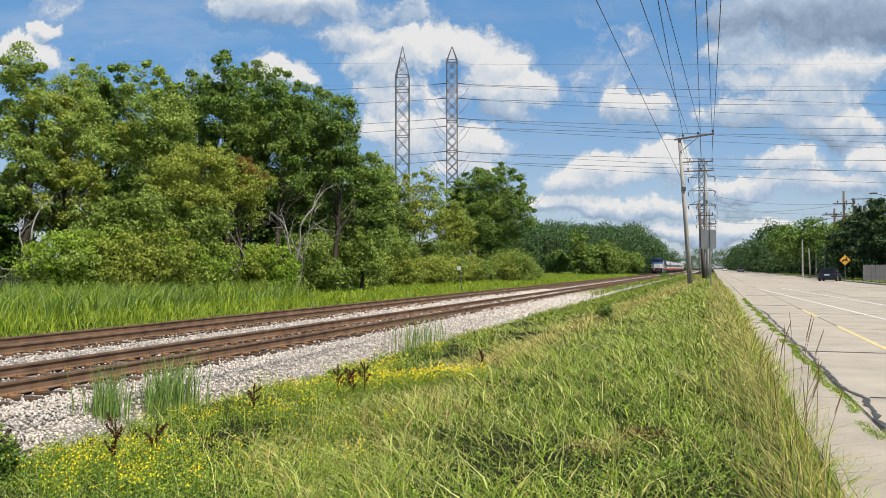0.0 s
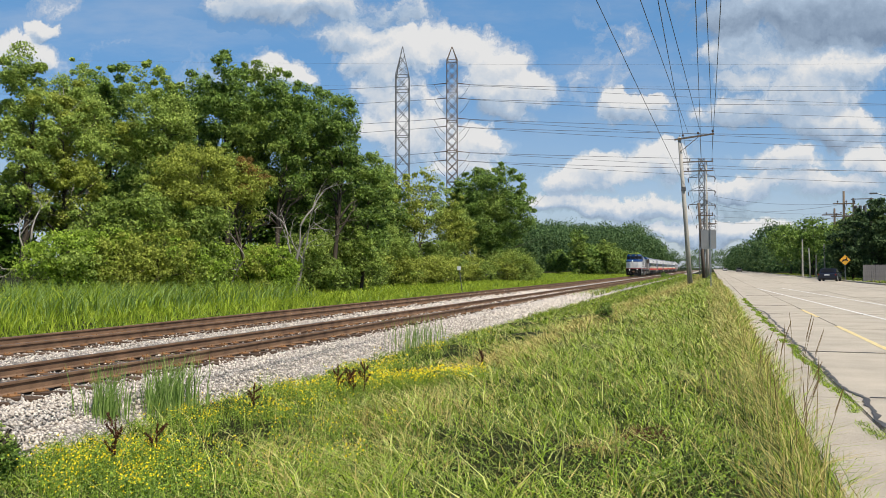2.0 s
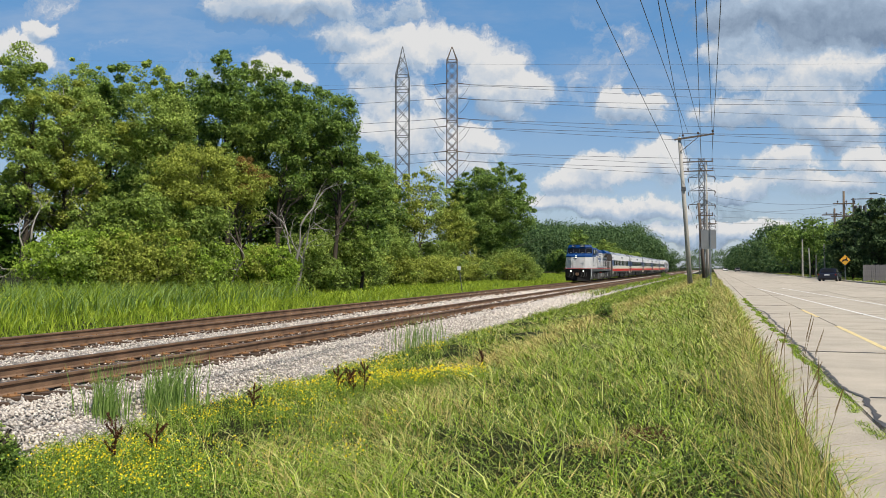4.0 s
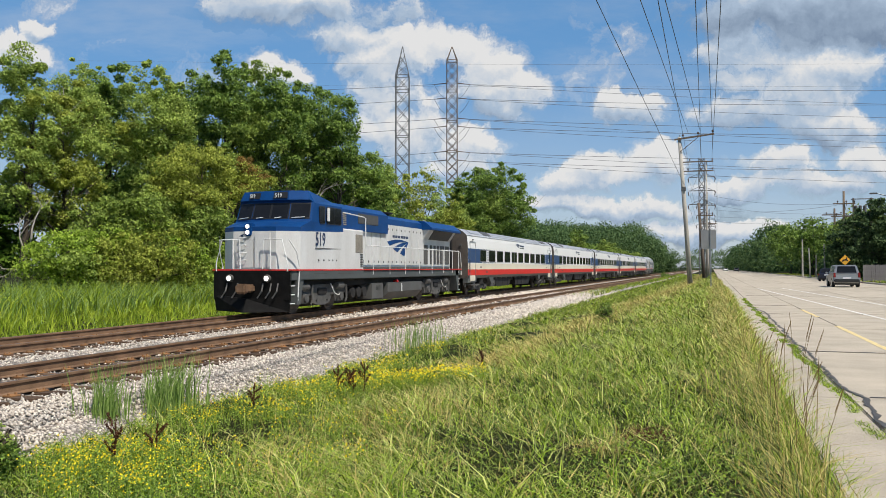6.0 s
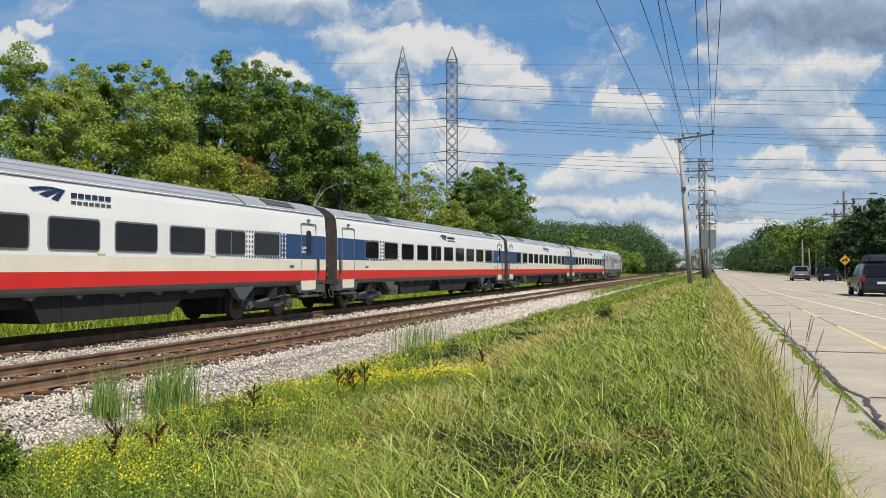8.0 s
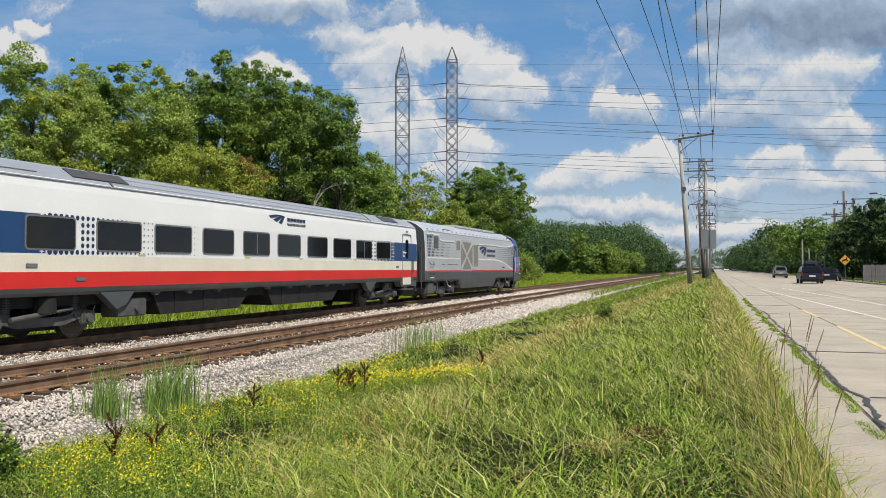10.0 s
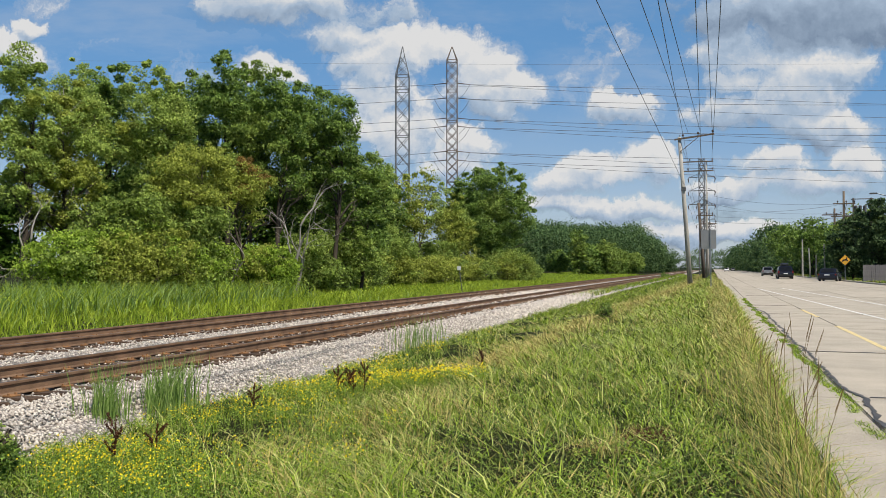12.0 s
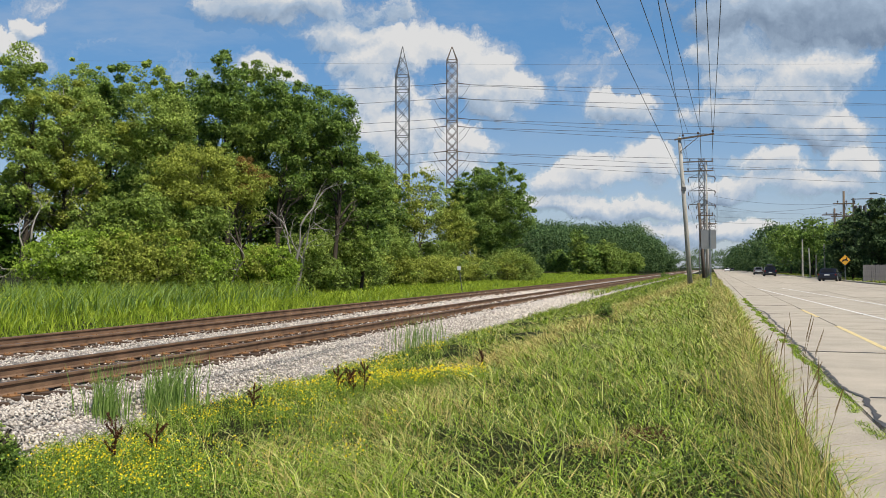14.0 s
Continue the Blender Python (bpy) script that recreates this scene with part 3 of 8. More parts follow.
def tree(name, x, y, height, radius, seed, leaf, leaves, size, label, low=0.3, clumps=70, spread=0.3, category="tree", airy=0.0, dead=0, bark="bark", z=None, stems=1, group="trees beside the railway"):
    rng = np.random.default_rng(seed)
    z0 = float(ground_z(x)) - 0.1 if z is None else z
    t = thing(name, label, category, pose(x, y, z0), group)
    cz, hz = height * (1 + low) / 2, height * (1 - low) / 2

    def within(p):
        """Draw a twig's end back inside the crown."""
        f = math.sqrt((p.x * p.x + p.y * p.y) / radius ** 2 + max(0, (p.z - cz) / hz) ** 2)
        return p if f < 0.9 else Vector((p.x * 0.9 / f, p.y * 0.9 / f, cz + (p.z - cz) * 0.9 / f if p.z > cz else p.z))
    bm = bm_new()
    tips = []
    for k in range(stems):
        lean = rng.normal(size=2) * 0.05 * height * (2.2 if stems > 1 else 1)
        r0 = height * 0.0105 / math.sqrt(stems) + min(0.03, 0.008 * height)
        top = height * 0.82
        pts = [Vector((lean[0] * f * f + 0.15 * math.sin(5 * f + seed + k), lean[1] * f * f + 0.15 * math.cos(4 * f + seed), top * f)) for f in (0, 0.08, 0.25, 0.45, 0.65, 0.85, 1)]
        tube(bm, pts, [r0 * 1.35, r0, r0 * 0.88, r0 * 0.7, r0 * 0.5, r0 * 0.3, r0 * 0.1], 8)
        nb = int(16 / stems) + 2
        for i in range(nb):
            f = low * 0.8 + (0.92 - low * 0.8) * (i + rng.random()) / nb
            j = min(int(f * 6), 5)
            p0 = Vector((lean[0] * f * f, lean[1] * f * f, top * f))
            ang = rng.uniform(0, math.tau)
            reach = radius * (0.55 + 0.5 * rng.random()) * math.sqrt(max(0.08, 1 - ((f - 0.45) / 0.62) ** 2))
            p2 = within(p0 + Vector((math.cos(ang) * reach, math.sin(ang) * reach, height * (0.05 + 0.13 * rng.random()))))
            p1 = p0.lerp(p2, 0.5) + Vector((rng.normal() * 0.12 * radius, rng.normal() * 0.12 * radius, 0.03 * height))
            rb = r0 * (1 - f) * 0.55 + 0.02
            tube(bm, [p0, p1, p2], [rb, rb * 0.65, rb * 0.2], 5, cap=False)
            for q in range(3):
                e = within(p1.lerp(p2, rng.random()) + Vector(rng.normal(size=3) * radius * 0.28))
                tube(bm, [p1.lerp(p2, 0.2 + 0.25 * q), e], [rb * 0.35, 0.01], 4, cap=False)
                tips.append(e)
            tips += [p2, p1.lerp(p2, 0.6)]
    for i in range(dead):
        ang = rng.uniform(0, math.tau)
        f = rng.uniform(0.12, 0.5)
        p0 = Vector((0, 0, height * f))
        p1 = p0 + Vector((math.cos(ang), math.sin(ang), 0.5)) * radius * 0.5
        p2 = p1 + Vector((math.cos(ang + 0.5), math.sin(ang + 0.5), 0.4)) * radius * 0.5
        tube(bm, [p0, p1, p2], [0.05, 0.035, 0.01], 5, cap=False)
        tube(bm, [p1, p1 + Vector(rng.normal(size=3)) * radius * 0.4], [0.03, 0.008], 4, cap=False)
    part("trunk", bm, M[bark], t, smooth=True)
    C = []
    while len(C) < clumps:
        d = rng.normal(size=3)
        d /= np.linalg.norm(d)
        f = rng.uniform(0.5, 0.93) if rng.random() < 0.75 else rng.uniform(0.1, 0.6)
        lump = (0.90 + 0.09 * math.sin(3 * math.atan2(d[1], d[0]) + seed) + 0.07 * math.sin(5 * d[2] + 2 * seed)) / (abs(d[0]) ** 2.7 + abs(d[1]) ** 2.7 + abs(d[2]) ** 2.7) ** (1 / 2.7)
        C.append((d[0] * radius * f * lump, d[1] * radius * f * lump, cz + d[2] * hz * f * lump))
    for _ in range(clumps // 5):
        d = rng.normal(size=3)
        d[2] = abs(d[2])
        d /= np.linalg.norm(d)
        f = rng.uniform(0.86, 1.0)
        C.append((d[0] * radius * f, d[1] * radius * f, cz + d[2] * hz * f))
    spray = len(C) - clumps // 5
    keep = [tuple(p) for p in tips if (p.x * p.x + p.y * p.y) / radius ** 2 + ((p.z - cz) / hz) ** 2 < 0.95]
    rng.shuffle(keep)
    C = np.array(C + keep[: clumps // 2])
    slim = np.ones(len(C))
    slim[spray: spray + clumps // 5] = 0.55
    if airy:
        stay = rng.random(len(C)) > airy
        C, slim = C[stay], slim[stay]
    rad = slim * rng.uniform(0.35, 1.35, len(C)) * radius * spread
    per = max(4, int(leaves / len(C)))
    V = leaf_tris(C, rad, per, size, rng)
    V[:, 2] = np.maximum(V[:, 2], 0.05)
    leafs = leaf if isinstance(leaf, (list, tuple)) else [leaf]
    mi = None
    if len(leafs) > 1:
        patch = (np.sin(C[:, 0] * 0.9 + seed) + np.sin(C[:, 2] * 0.8) + rng.normal(size=len(C)) * 0.5 > 1.0).astype(int)
        mi = np.repeat(patch, per)
    me = np_mesh("crown", V, np.arange(len(V)).reshape(-1, 3), [M[k] for k in leafs], mi)
    cr = new("crown", me)
    cr.parent = t
    return t


# leaves, label, leaf length, clump radius, clumps over the crown, leaves in a clump, share of clumps missing
KINDS = {
    "light": (["leaf_light", "leaf_warm"], "slender tree with feathery light green leaves", 0.13, 0.55, 1.05, 190, 0.24),
    "thin": (["leaf_light"], "tall sparse tree with thin grey-green foliage", 0.12, 0.42, 0.9, 100, 0.25),
    "warm": (["leaf_warm", "leaf_light"], "spreading yellow-green tree with a leaning trunk", 0.13, 0.56, 1.1, 200, 0.22),
    "oak": (["leaf_oak", "leaf_mid"], "tall dark green broadleaf tree with dense crown", 0.16, 0.60, 1.10, 190, 0.14),
    "rust": (["leaf_warm", "leaf_rust"], "half-dead tree with rust-tinged leaves", 0.13, 0.5, 0.9, 170, 0.2),
    "airy": (["leaf_warm", "leaf_light"], "sparse pale green tree with forked trunk", 0.15, 0.55, 0.75, 110, 0.15),
    "shrub": (["leaf_mid", "leaf_light"], "wide dull green shrub under the taller trees", 0.13, 0.55, 1.15, 190, 0.0),
    # the back row's dark leaves paint the wood's shaded interior
    "back": (["leaf_shade"], "woodland tree with leaves coloured dark for shade", 0.34, 1.1, 1.0, 130, 0.0),
}
TREES = [
    ("light", -34.3, 34.0, 13.1, 1.8, 0.53),
    ("warm", -33.9, 36.2, 12.2, 2.5, 0.48),
    ("thin", -37.1, 40.5, 14.1, 1.4, 0.71),
    ("thin", -38.8, 44.1, 14.8, 1.3, 0.72),
    ("oak", -37.2, 44.6, 15.4, 1.9, 0.45),
    ("light", -31.6, 41.2, 14.4, 2.2, 0.49),
    ("warm", -28.2, 40.2, 9.6, 2.1, 0.65),
    ("oak", -36.2, 51.3, 16.0, 2.1, 0.56),
    ("oak", -32.1, 49.5, 16.7, 2.0, 0.45),
    ("oak", -33.2, 54.4, 17.3, 1.8, 0.54),
    ("oak", -29.1, 51.5, 15.7, 2.3, 0.46),
    ("oak", -29.3, 56.7, 15.9, 2.1, 0.52),
    ("oak", -26.1, 54.6, 14.8, 1.8, 0.52),
    ("oak", -25.9, 58.9, 10.9, 2.2, 0.38),
    ("oak", -28.4, 56.0, 9.5, 2.6, 0.37),
    ("rust", -26.9, 43.8, 8.9, 1.6, 0.62),
    ("oak", -36.4, 49.1, 11.4, 2.4, 0.48),
    ("light", -32.5, 77.7, 13.8, 2.1, 0.32),
    ("oak", -32.8, 81.9, 10.6, 2.2, 0.37),
    ("airy", -30.9, 84.6, 12.5, 3.8, 0.40),
    ("warm", -29.2, 93.6, 10.7, 2.4, 0.22),
    ("oak", -28.7, 108.3, 16.0, 6.0, 0.18),
    ("oak", -31.9, 108.4, 13.5, 3.6, 0.20),
    ("shrub", -29.6, 37.6, 6.3, 2.0, 0.30),
    ("shrub", -27.8, 39.6, 6.0, 1.9, 0.35),
    ("shrub", -31.0, 36.0, 5.6, 1.8, 0.30),
    ("shrub", -26.5, 57.6, 5.4, 2.6, 0.2),
    ("shrub", -29.1, 72.6, 5.7, 2.8, 0.25),
    ("shrub", -27.6, 53.2, 4.8, 2.0, 0.3),
    ("shrub", -30.8, 90.9, 5.2, 2.9, 0.24),
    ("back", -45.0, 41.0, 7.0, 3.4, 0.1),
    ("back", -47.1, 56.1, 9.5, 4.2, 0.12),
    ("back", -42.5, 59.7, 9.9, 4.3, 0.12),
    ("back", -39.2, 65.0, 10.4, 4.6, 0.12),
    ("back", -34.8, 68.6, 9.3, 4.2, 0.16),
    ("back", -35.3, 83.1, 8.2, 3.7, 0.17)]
for i, (k, x, y, h, r, low) in enumerate(TREES):
    leaf, lab, size, cr, cover, per, air = KINDS[k]
    air += 0.32 if y < 37 else 0.0
    if y > 75:
        size, cr, per = size * 1.35, cr * 1.35, int(per * 0.9)
    low *= 0.85 if k == "oak" and 49 < y < 57 else 0.5 if k in ("oak", "light", "warm") else 0.8
    half = h * (1 - low) / 2
    shell = 4 * math.pi * (2 * r * half + r * r) / 3
    cl = int(cover * shell / (math.pi * cr * cr))
    tree("tree" if k != "shrub" else "shrub", x, y, h * (1.02 if k != "shrub" else 1.0) + 0.1, r * 1.04, 11 + i, leaf, int(cl * 1.5 * per), size, lab, low, cl, cr / r, "tree" if k != "shrub" else "shrub", airy=air, dead=5 if k in ("oak", "rust") else 0, stems=3 if k in ("airy", "shrub") else 1, bark="pale_bark" if k == "thin" else "bark", group="shrubs under the trees" if k == "shrub" else "trees beside the railway")
BUSHES = [(-30.0, 32.3, 3.1, 1.9), (-29.4, 34.6, 3.5, 1.9), (-28.2, 37.1, 3.7, 2.2), (-27.5, 39.4, 3.1, 2.0), (-25.5, 44.3, 3.0, 1.5), (-27.4, 54.2, 2.7, 2.2),
          (-29.2, 66.2, 3.8, 2.4), (-28.6, 72.8, 3.4, 2.3), (-28.1, 80.3, 3.1, 2.6), (-25.4, 105.3, 4.1, 3.2), (-24.2, 110.0, 3.1, 2.0), (-28.9, 45.3, 2.4, 1.8),
          (-30.2, 49.5, 3.0, 2.2), (-30.5, 60.0, 3.4, 2.4), (-29.0, 87.5, 3.4, 2.8), (-28.0, 95.0, 3.4, 3.0), (-31.5, 37.5, 3.4, 2.0), (-31.0, 42.0, 3.6, 2.0)]
for i, (x, y, h, r) in enumerate(BUSHES):
    shady = y > 53
    tree("bush", x, y, h + (0.1 if shady else 0.6), r * 1.2, 200 + i, ["leaf_mid", "leaf_warm"] if shady else ["leaf_bush", "leaf_warm"] if i % 3 else ["leaf_bush", "leaf_light"], 13000, 0.125 if y < 53 else 0.17, "dull olive bush at the wood's edge" if shady else "dense bright green bush at the wood's edge", 0.0, 95, 0.24, "bush", stems=3, group="bushes at the wood's edge")

def dead_tree(x, y, h, seed):
    """A bare grey tree, forked low, with crooked limbs."""
    rng = np.random.default_rng(seed)
    t = thing("dead_tree", "bare dead grey tree with crooked pale limbs", "tree", pose(x, y, float(ground_z(x)) - 0.1), "dead trees at the wood's edge")
    bm = bm_new()

    def limb(p, d, length, r, level):
        pts, rad = [p.copy()], [r]
        for k in range(4):
            d = (d + Vector(rng.normal(size=3)) * 0.22).normalized()
            p = p + d * length / 4
            pts.append(p.copy()), rad.append(r * (1 - 0.2 * (k + 1)))
        tube(bm, pts, rad, 6, cap=False)
        if level < 3:
            for k in range(3):
                q = pts[2 + k % 3]
                limb(q, (d + Vector(rng.normal(size=3)) * 0.75 + Vector((0, 0, 0.15))).normalized(), length * 0.55, r * 0.45, level + 1)
    limb(Vector((0, 0, 0)), Vector((0.05, 0, 1)), h * 0.6, h * 0.02, 0)
    part("trunk", bm, M["bark_grey"], t, smooth=True)


M["bark_grey"] = material("weathered_dead_wood", (0.33, 0.30, 0.26), 0.9, var=0.2, scale=4, bump=0.3, bump_scale=30, tint=(0.20, 0.18, 0.15))
for i, (x, y, h) in enumerate(((-25.8, 45.6, 8.4), (-26.3, 48.6, 6.4), (-27.5, 42.8, 4.6), (-33.6, 33.0, 6.0), (-31.2, 33.2, 4.6))):
    dead_tree(x, y, h, 610 + i)

# the far bank of woods that closes the view along the track
def woodland(name, spots, leaf, size, per, label, seed):
    rng = np.random.default_rng(seed)
    C, R = [], []
    for x, y, h, r in spots:
        for _ in range(26):
            d = rng.normal(size=3)
            d /= np.linalg.norm(d)
            C.append((x + d[0] * r * 0.9, y + d[1] * r * 0.9, float(ground_z(x)) + h * 0.52 + d[2] * h * 0.46))
            R.append(r * rng.uniform(0.22, 0.48))
    V = leaf_tris(np.array(C), np.array(R), per, size, rng)
    tagged(new(name, np_mesh(name, V, np.arange(len(V)).reshape(-1, 3), [M[leaf]])), label, "woodland", kind="stuff")


rng0 = random.Random(3)


def along(px_az, depth):
    """A place by its bearing from the road's line (degrees to the left) and its distance."""
    return (-depth * math.sin(radians(px_az)), depth * math.cos(radians(px_az)))


spots = []
for k in range(46):
    az = 14.5 - 11.3 * k / 45
    for row in range(3):
        d = 225 + 40 * row + rng0.uniform(-14, 14) + 3.2 * k
        x, y = along(az + rng0.uniform(-0.3, 0.3), d)
        h = (0.045 + 0.004 * math.sin(k * 0.9) + rng0.uniform(-0.003, 0.004) + 0.002 * row) * d + 1.2
        if az < 4.6:
            h *= max(0.35, 1 - (4.6 - az) * 0.4)
        spots.append((x, y, h, 0.36 * h + 1.0))
woodland("far_woodland", spots, "leaf_far", 0.62, 44, "distant mixed green woodland beyond the railway", 5)
for i, (az, d, h, r) in enumerate(((8.8, 190, 10.8, 2.6), (8.1, 200, 6.4, 3.0), (6.9, 205, 9.0, 3.4), (10.2, 195, 5.6, 2.8), (6.2, 230, 7.2, 3.4), (7.6, 215, 8.2, 3.6), (5.2, 235, 6.2, 3.4))):
    x, y = along(az, d)
    tree("tree", x, y, h + 0.4, r, 900 + i, ["leaf_mid", "leaf_oak"] if i % 2 == 0 else ["leaf_oak", "leaf_mid"], 9000, 0.36, "light green tree at the far wood's edge", 0.0, 70, 0.28, group="trees beside the railway")
spots = []
for y in range(230, 640, 14):
    for k in range(3):
        spots.append((17 - (y - 230) * 0.012 + k * 9 + rng0.uniform(-2, 2), y + rng0.uniform(-5, 5), rng0.uniform(9, 14) , rng0.uniform(4, 5.5)))
for k in range(14):
    x, y = along(2.6 - 0.42 * k, 640 + rng0.uniform(-30, 30))
    spots.append((x, y, rng0.uniform(12, 17), 6.5))
woodland("roadside_woodland", spots, "leaf_far", 0.66, 44, "distant green roadside trees closing the road's view", 6)

# trees beyond the road
for i, (x, y, h, r, leaf, lab) in enumerate((
        (20.5, 128, 9.6, 4.6, ["leaf_light", "leaf_oak"], "rounded light green roadside tree"), (21.5, 138, 9.6, 4.6, ["leaf_far"], "rounded light green roadside tree"),
        (17.6, 165, 11.0, 5.2, ["leaf_oak"], "green roadside tree by the road"), (16.6, 200, 11.5, 5.5, ["leaf_oak"], "dark green roadside tree"),
        (25.0, 120, 8.5, 4.6, ["leaf_oak"], "dark green tree behind the parked car"))):
    tree("tree", x, y, h, r, 400 + i, leaf, 7000, 0.4, lab, 0.1, 110, 0.24, group="trees across the road")
for i, (x, y, h, r) in enumerate(((17.8, 104.5, 9.8, 2.7), (20.5, 105, 9.2, 3.4), (24.0, 104, 10.2, 3.6), (16.6, 114, 7.6, 2.7))):
    tree("conifer_tree", x, y, h, r, 450 + i, ["leaf_pine"], 7500, 0.33, "dark blue-green conifer with drooping boughs", 0.0, 70, 0.3, group="trees across the road")
for i in range(12):
    y = 125 + i * 7.5
    tree("bush", 19.8 - i * 0.1 + (i % 3) * 0.8, y, 3.2 + (i % 4) * 0.4, 2.6, 480 + i, ["leaf_far"], 2600, 0.4, "leafy green roadside hedge bush", 0.0, 30, 0.36, "bush", stems=2, group="hedge across the road")


# ---- grass ----
def blades(name, x, y, h, w, lean, mats, mi, label, rng, category="grass", z=None, wind=(0.25, -0.1)):
    n = len(x)
    z = ground_z(x) - 0.03 if z is None else z
    a = rng.uniform(0, math.tau, n)
    dx, dy = np.cos(a) * lean + wind[0] * lean, np.sin(a) * lean + wind[1] * lean
    t = rng.uniform(0, math.tau, n)
    sx, sy = np.cos(t) * w / 2, np.sin(t) * w / 2
    V = np.empty((n, 6, 3), np.float32)
    for k, (f, g, ww) in enumerate(((0, 0, 1.0), (0.55, 0.3, 0.85), (1.0, 1.0, 0.12))):
        px, py, pz = x + dx * g * h, y + dy * g * h, z + h * f * (1 - 0.25 * g * np.minimum(1, lean))
        V[:, 2 * k] = np.stack([px - sx * ww, py - sy * ww, pz], -1)
        V[:, 2 * k + 1] = np.stack([px + sx * ww, py + sy * ww, pz], -1)
    f = np.array([[0, 1, 3, 2], [2, 3, 5, 4]])
    F = (f[None] + 6 * np.arange(n)[:, None, None]).reshape(-1, 4)
    me = np_mesh(name, V.reshape(-1, 3), F, [M[m] for m in mats], np.repeat(mi, 2))
    return tagged(new(name, me), label, category, kind="stuff")


def patchy(x, y, f, s):
    return np.sin(x * f + 2.1 * np.sin(y * f * 0.7 + s)) * np.cos(y * f * 0.9 + 1.7 * np.sin(x * f * 0.6 + 2 * s))


def meadow():
    rng = np.random.default_rng(21)
    N = 270000
    y = 2.2 + 100 * rng.random(N) ** 2.9
    x = rng.uniform(-7.9, 0.8, N)
    keep = (x > -y * 1.05 - 1.5)
    x, y = x[keep], y[keep]
    # tufts with gaps between
    keep = rng.random(len(x)) < 0.74 + 0.45 * patchy(x, y, 4.2, 2) + 0.35 * patchy(x, y, 8.3, 5) + 0.25 * patchy(x, y, 1.3, 6)
    x, y = x[keep], y[keep]
    keep = (((x - -0.56) / 0.24) ** 2 + ((y - 7.55) / 0.52) ** 2 > rng.uniform(0.8, 1.2, len(x))) & (((x - -0.95) / 0.22) ** 2 + ((y - 8.7) / 0.28) ** 2 > rng.uniform(0.3, 1.2, len(x)))
    x, y = x[keep], y[keep]
    n = len(x)
    dist = np.hypot(x, y)
    big = np.clip(dist / 9, 1, 5)
    low = np.clip((x + 5.4) / 1.2, 0.62, 1.0)
    h = rng.uniform(0.06, 0.26, n) * (1 + 0.4 * patchy(x, y, 1.1, 1) + 0.4 * patchy(x, y, 4.2, 2) + 0.2 * patchy(x, y, 8.3, 5)) * low * np.clip(big, 1, 1.2)
    w = rng.uniform(0.004, 0.017, n) * big
    lean = rng.uniform(0.3, 1.7, n)
    band = np.exp(-((x + 4.3 - 0.035 * np.clip(y - 20, 0, 60)) / 0.95) ** 2) * np.clip((y - 10) / 6, 0, 1)
    edge = np.clip((x + 0.3) / 0.6, 0, 1) * (0.28 + 0.25 * np.clip((y - 12) / 15, 0, 1))
    straw = 0.42 * np.exp(-((x + 3.6) / 1.1) ** 2 - ((y - 8.6) / 3.5) ** 2)
    dry = rng.random(n) < 0.09 + 0.78 * band + edge + straw + 0.10 * np.clip(patchy(x, y, 0.7, 3), 0, 1)
    u = rng.random(n)
    mi = np.where(dry, 1, np.where(u < 0.30, 2, np.where(u < 0.52, 3, 0)))
    # lodged this way and that, patch by patch
    way = 2.6 + 1.3 * patchy(x, y, 0.8, 7) + 0.9 * patchy(x, y, 2.6, 4)
    blades("meadow_grass", x, y, h, w, lean, ["grass", "grass_dry", "grass_bright", "grass_pale"], mi, "wind-bent green and straw meadow grass", rng, wind=(0.4 * np.cos(way), 0.4 * np.sin(way)))
    # the same meadow on this side, where one stands
    n = 15000
    x, y = rng.uniform(-7.0, 0.6, n), rng.uniform(-4.0, 3.0, n)
    blades("trodden_meadow_grass", x, y, rng.uniform(0.06, 0.2, n), rng.uniform(0.008, 0.02, n), rng.uniform(0.4, 1.6, n), ["grass", "grass_dry", "grass_bright", "grass_pale"], rng.choice(4, n, p=[0.4, 0.1, 0.3, 0.2]), "short green meadow grass on the bank", rng, wind=(-0.3, 0.2))
    # long stalks that lean over the rest
    n = 700
    y = 3 + 26 * rng.random(n) ** 1.6
    x = rng.uniform(-6.5, 0.6, n)
    blades("bent_grass_stalks", x, y, rng.uniform(0.3, 0.6, n), 0.006 * np.clip(y / 8, 1, 3), rng.uniform(0.4, 1.1, n), ["grass_dry", "grass_pale"], (rng.random(n) < 0.6).astype(int), "long pale bent grass stalks above the meadow", rng, wind=(-0.9, 0.3))
    # tall seed stalks along the road's edge
    n = 4500
    y = 2.5 + 90 * rng.random(n) ** 2
    x = np.minimum(0.55 + 0.16 * rng.normal(size=n), 0.84)
    big = np.clip(np.hypot(x, y) / 9, 1, 6)
    blades("tall_grass_stalks", x, y, rng.uniform(0.25, 0.5, n), 0.006 * big, rng.uniform(0.3, 1.2, n), ["grass_dry", "grass"], (rng.random(n) < 0.45).astype(int), "tall straw-brown grass stalks along the road edge", rng, wind=(-0.8, 0.4))
    # broad-leaved herbs low in the grass
    n = 900
    cx, cy = rng.uniform(-4.5, 0.3, n), 3.2 + 10 * rng.random(n) ** 1.4
    C = np.stack([cx, cy, ground_z(cx) + 0.12], -1)
    V = leaf_cloud(C, rng.uniform(0.08, 0.2, n), 24, 0.026, rng, 0.6, 0.8)
    tagged(new("meadow_herbs", np_mesh("meadow_herbs", V, np.arange(len(V)).reshape(-1, 4), [M["leaf_bush"], M["leaf_oak"]], rng.integers(0, 2, len(V) // 4))), "low broad-leaved green herbs in the grass", "herbs", kind="stuff")
    # an undergrowth of short blades in every direction, coloured dark as shade between tufts
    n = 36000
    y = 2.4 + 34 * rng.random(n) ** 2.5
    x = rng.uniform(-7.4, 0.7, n)
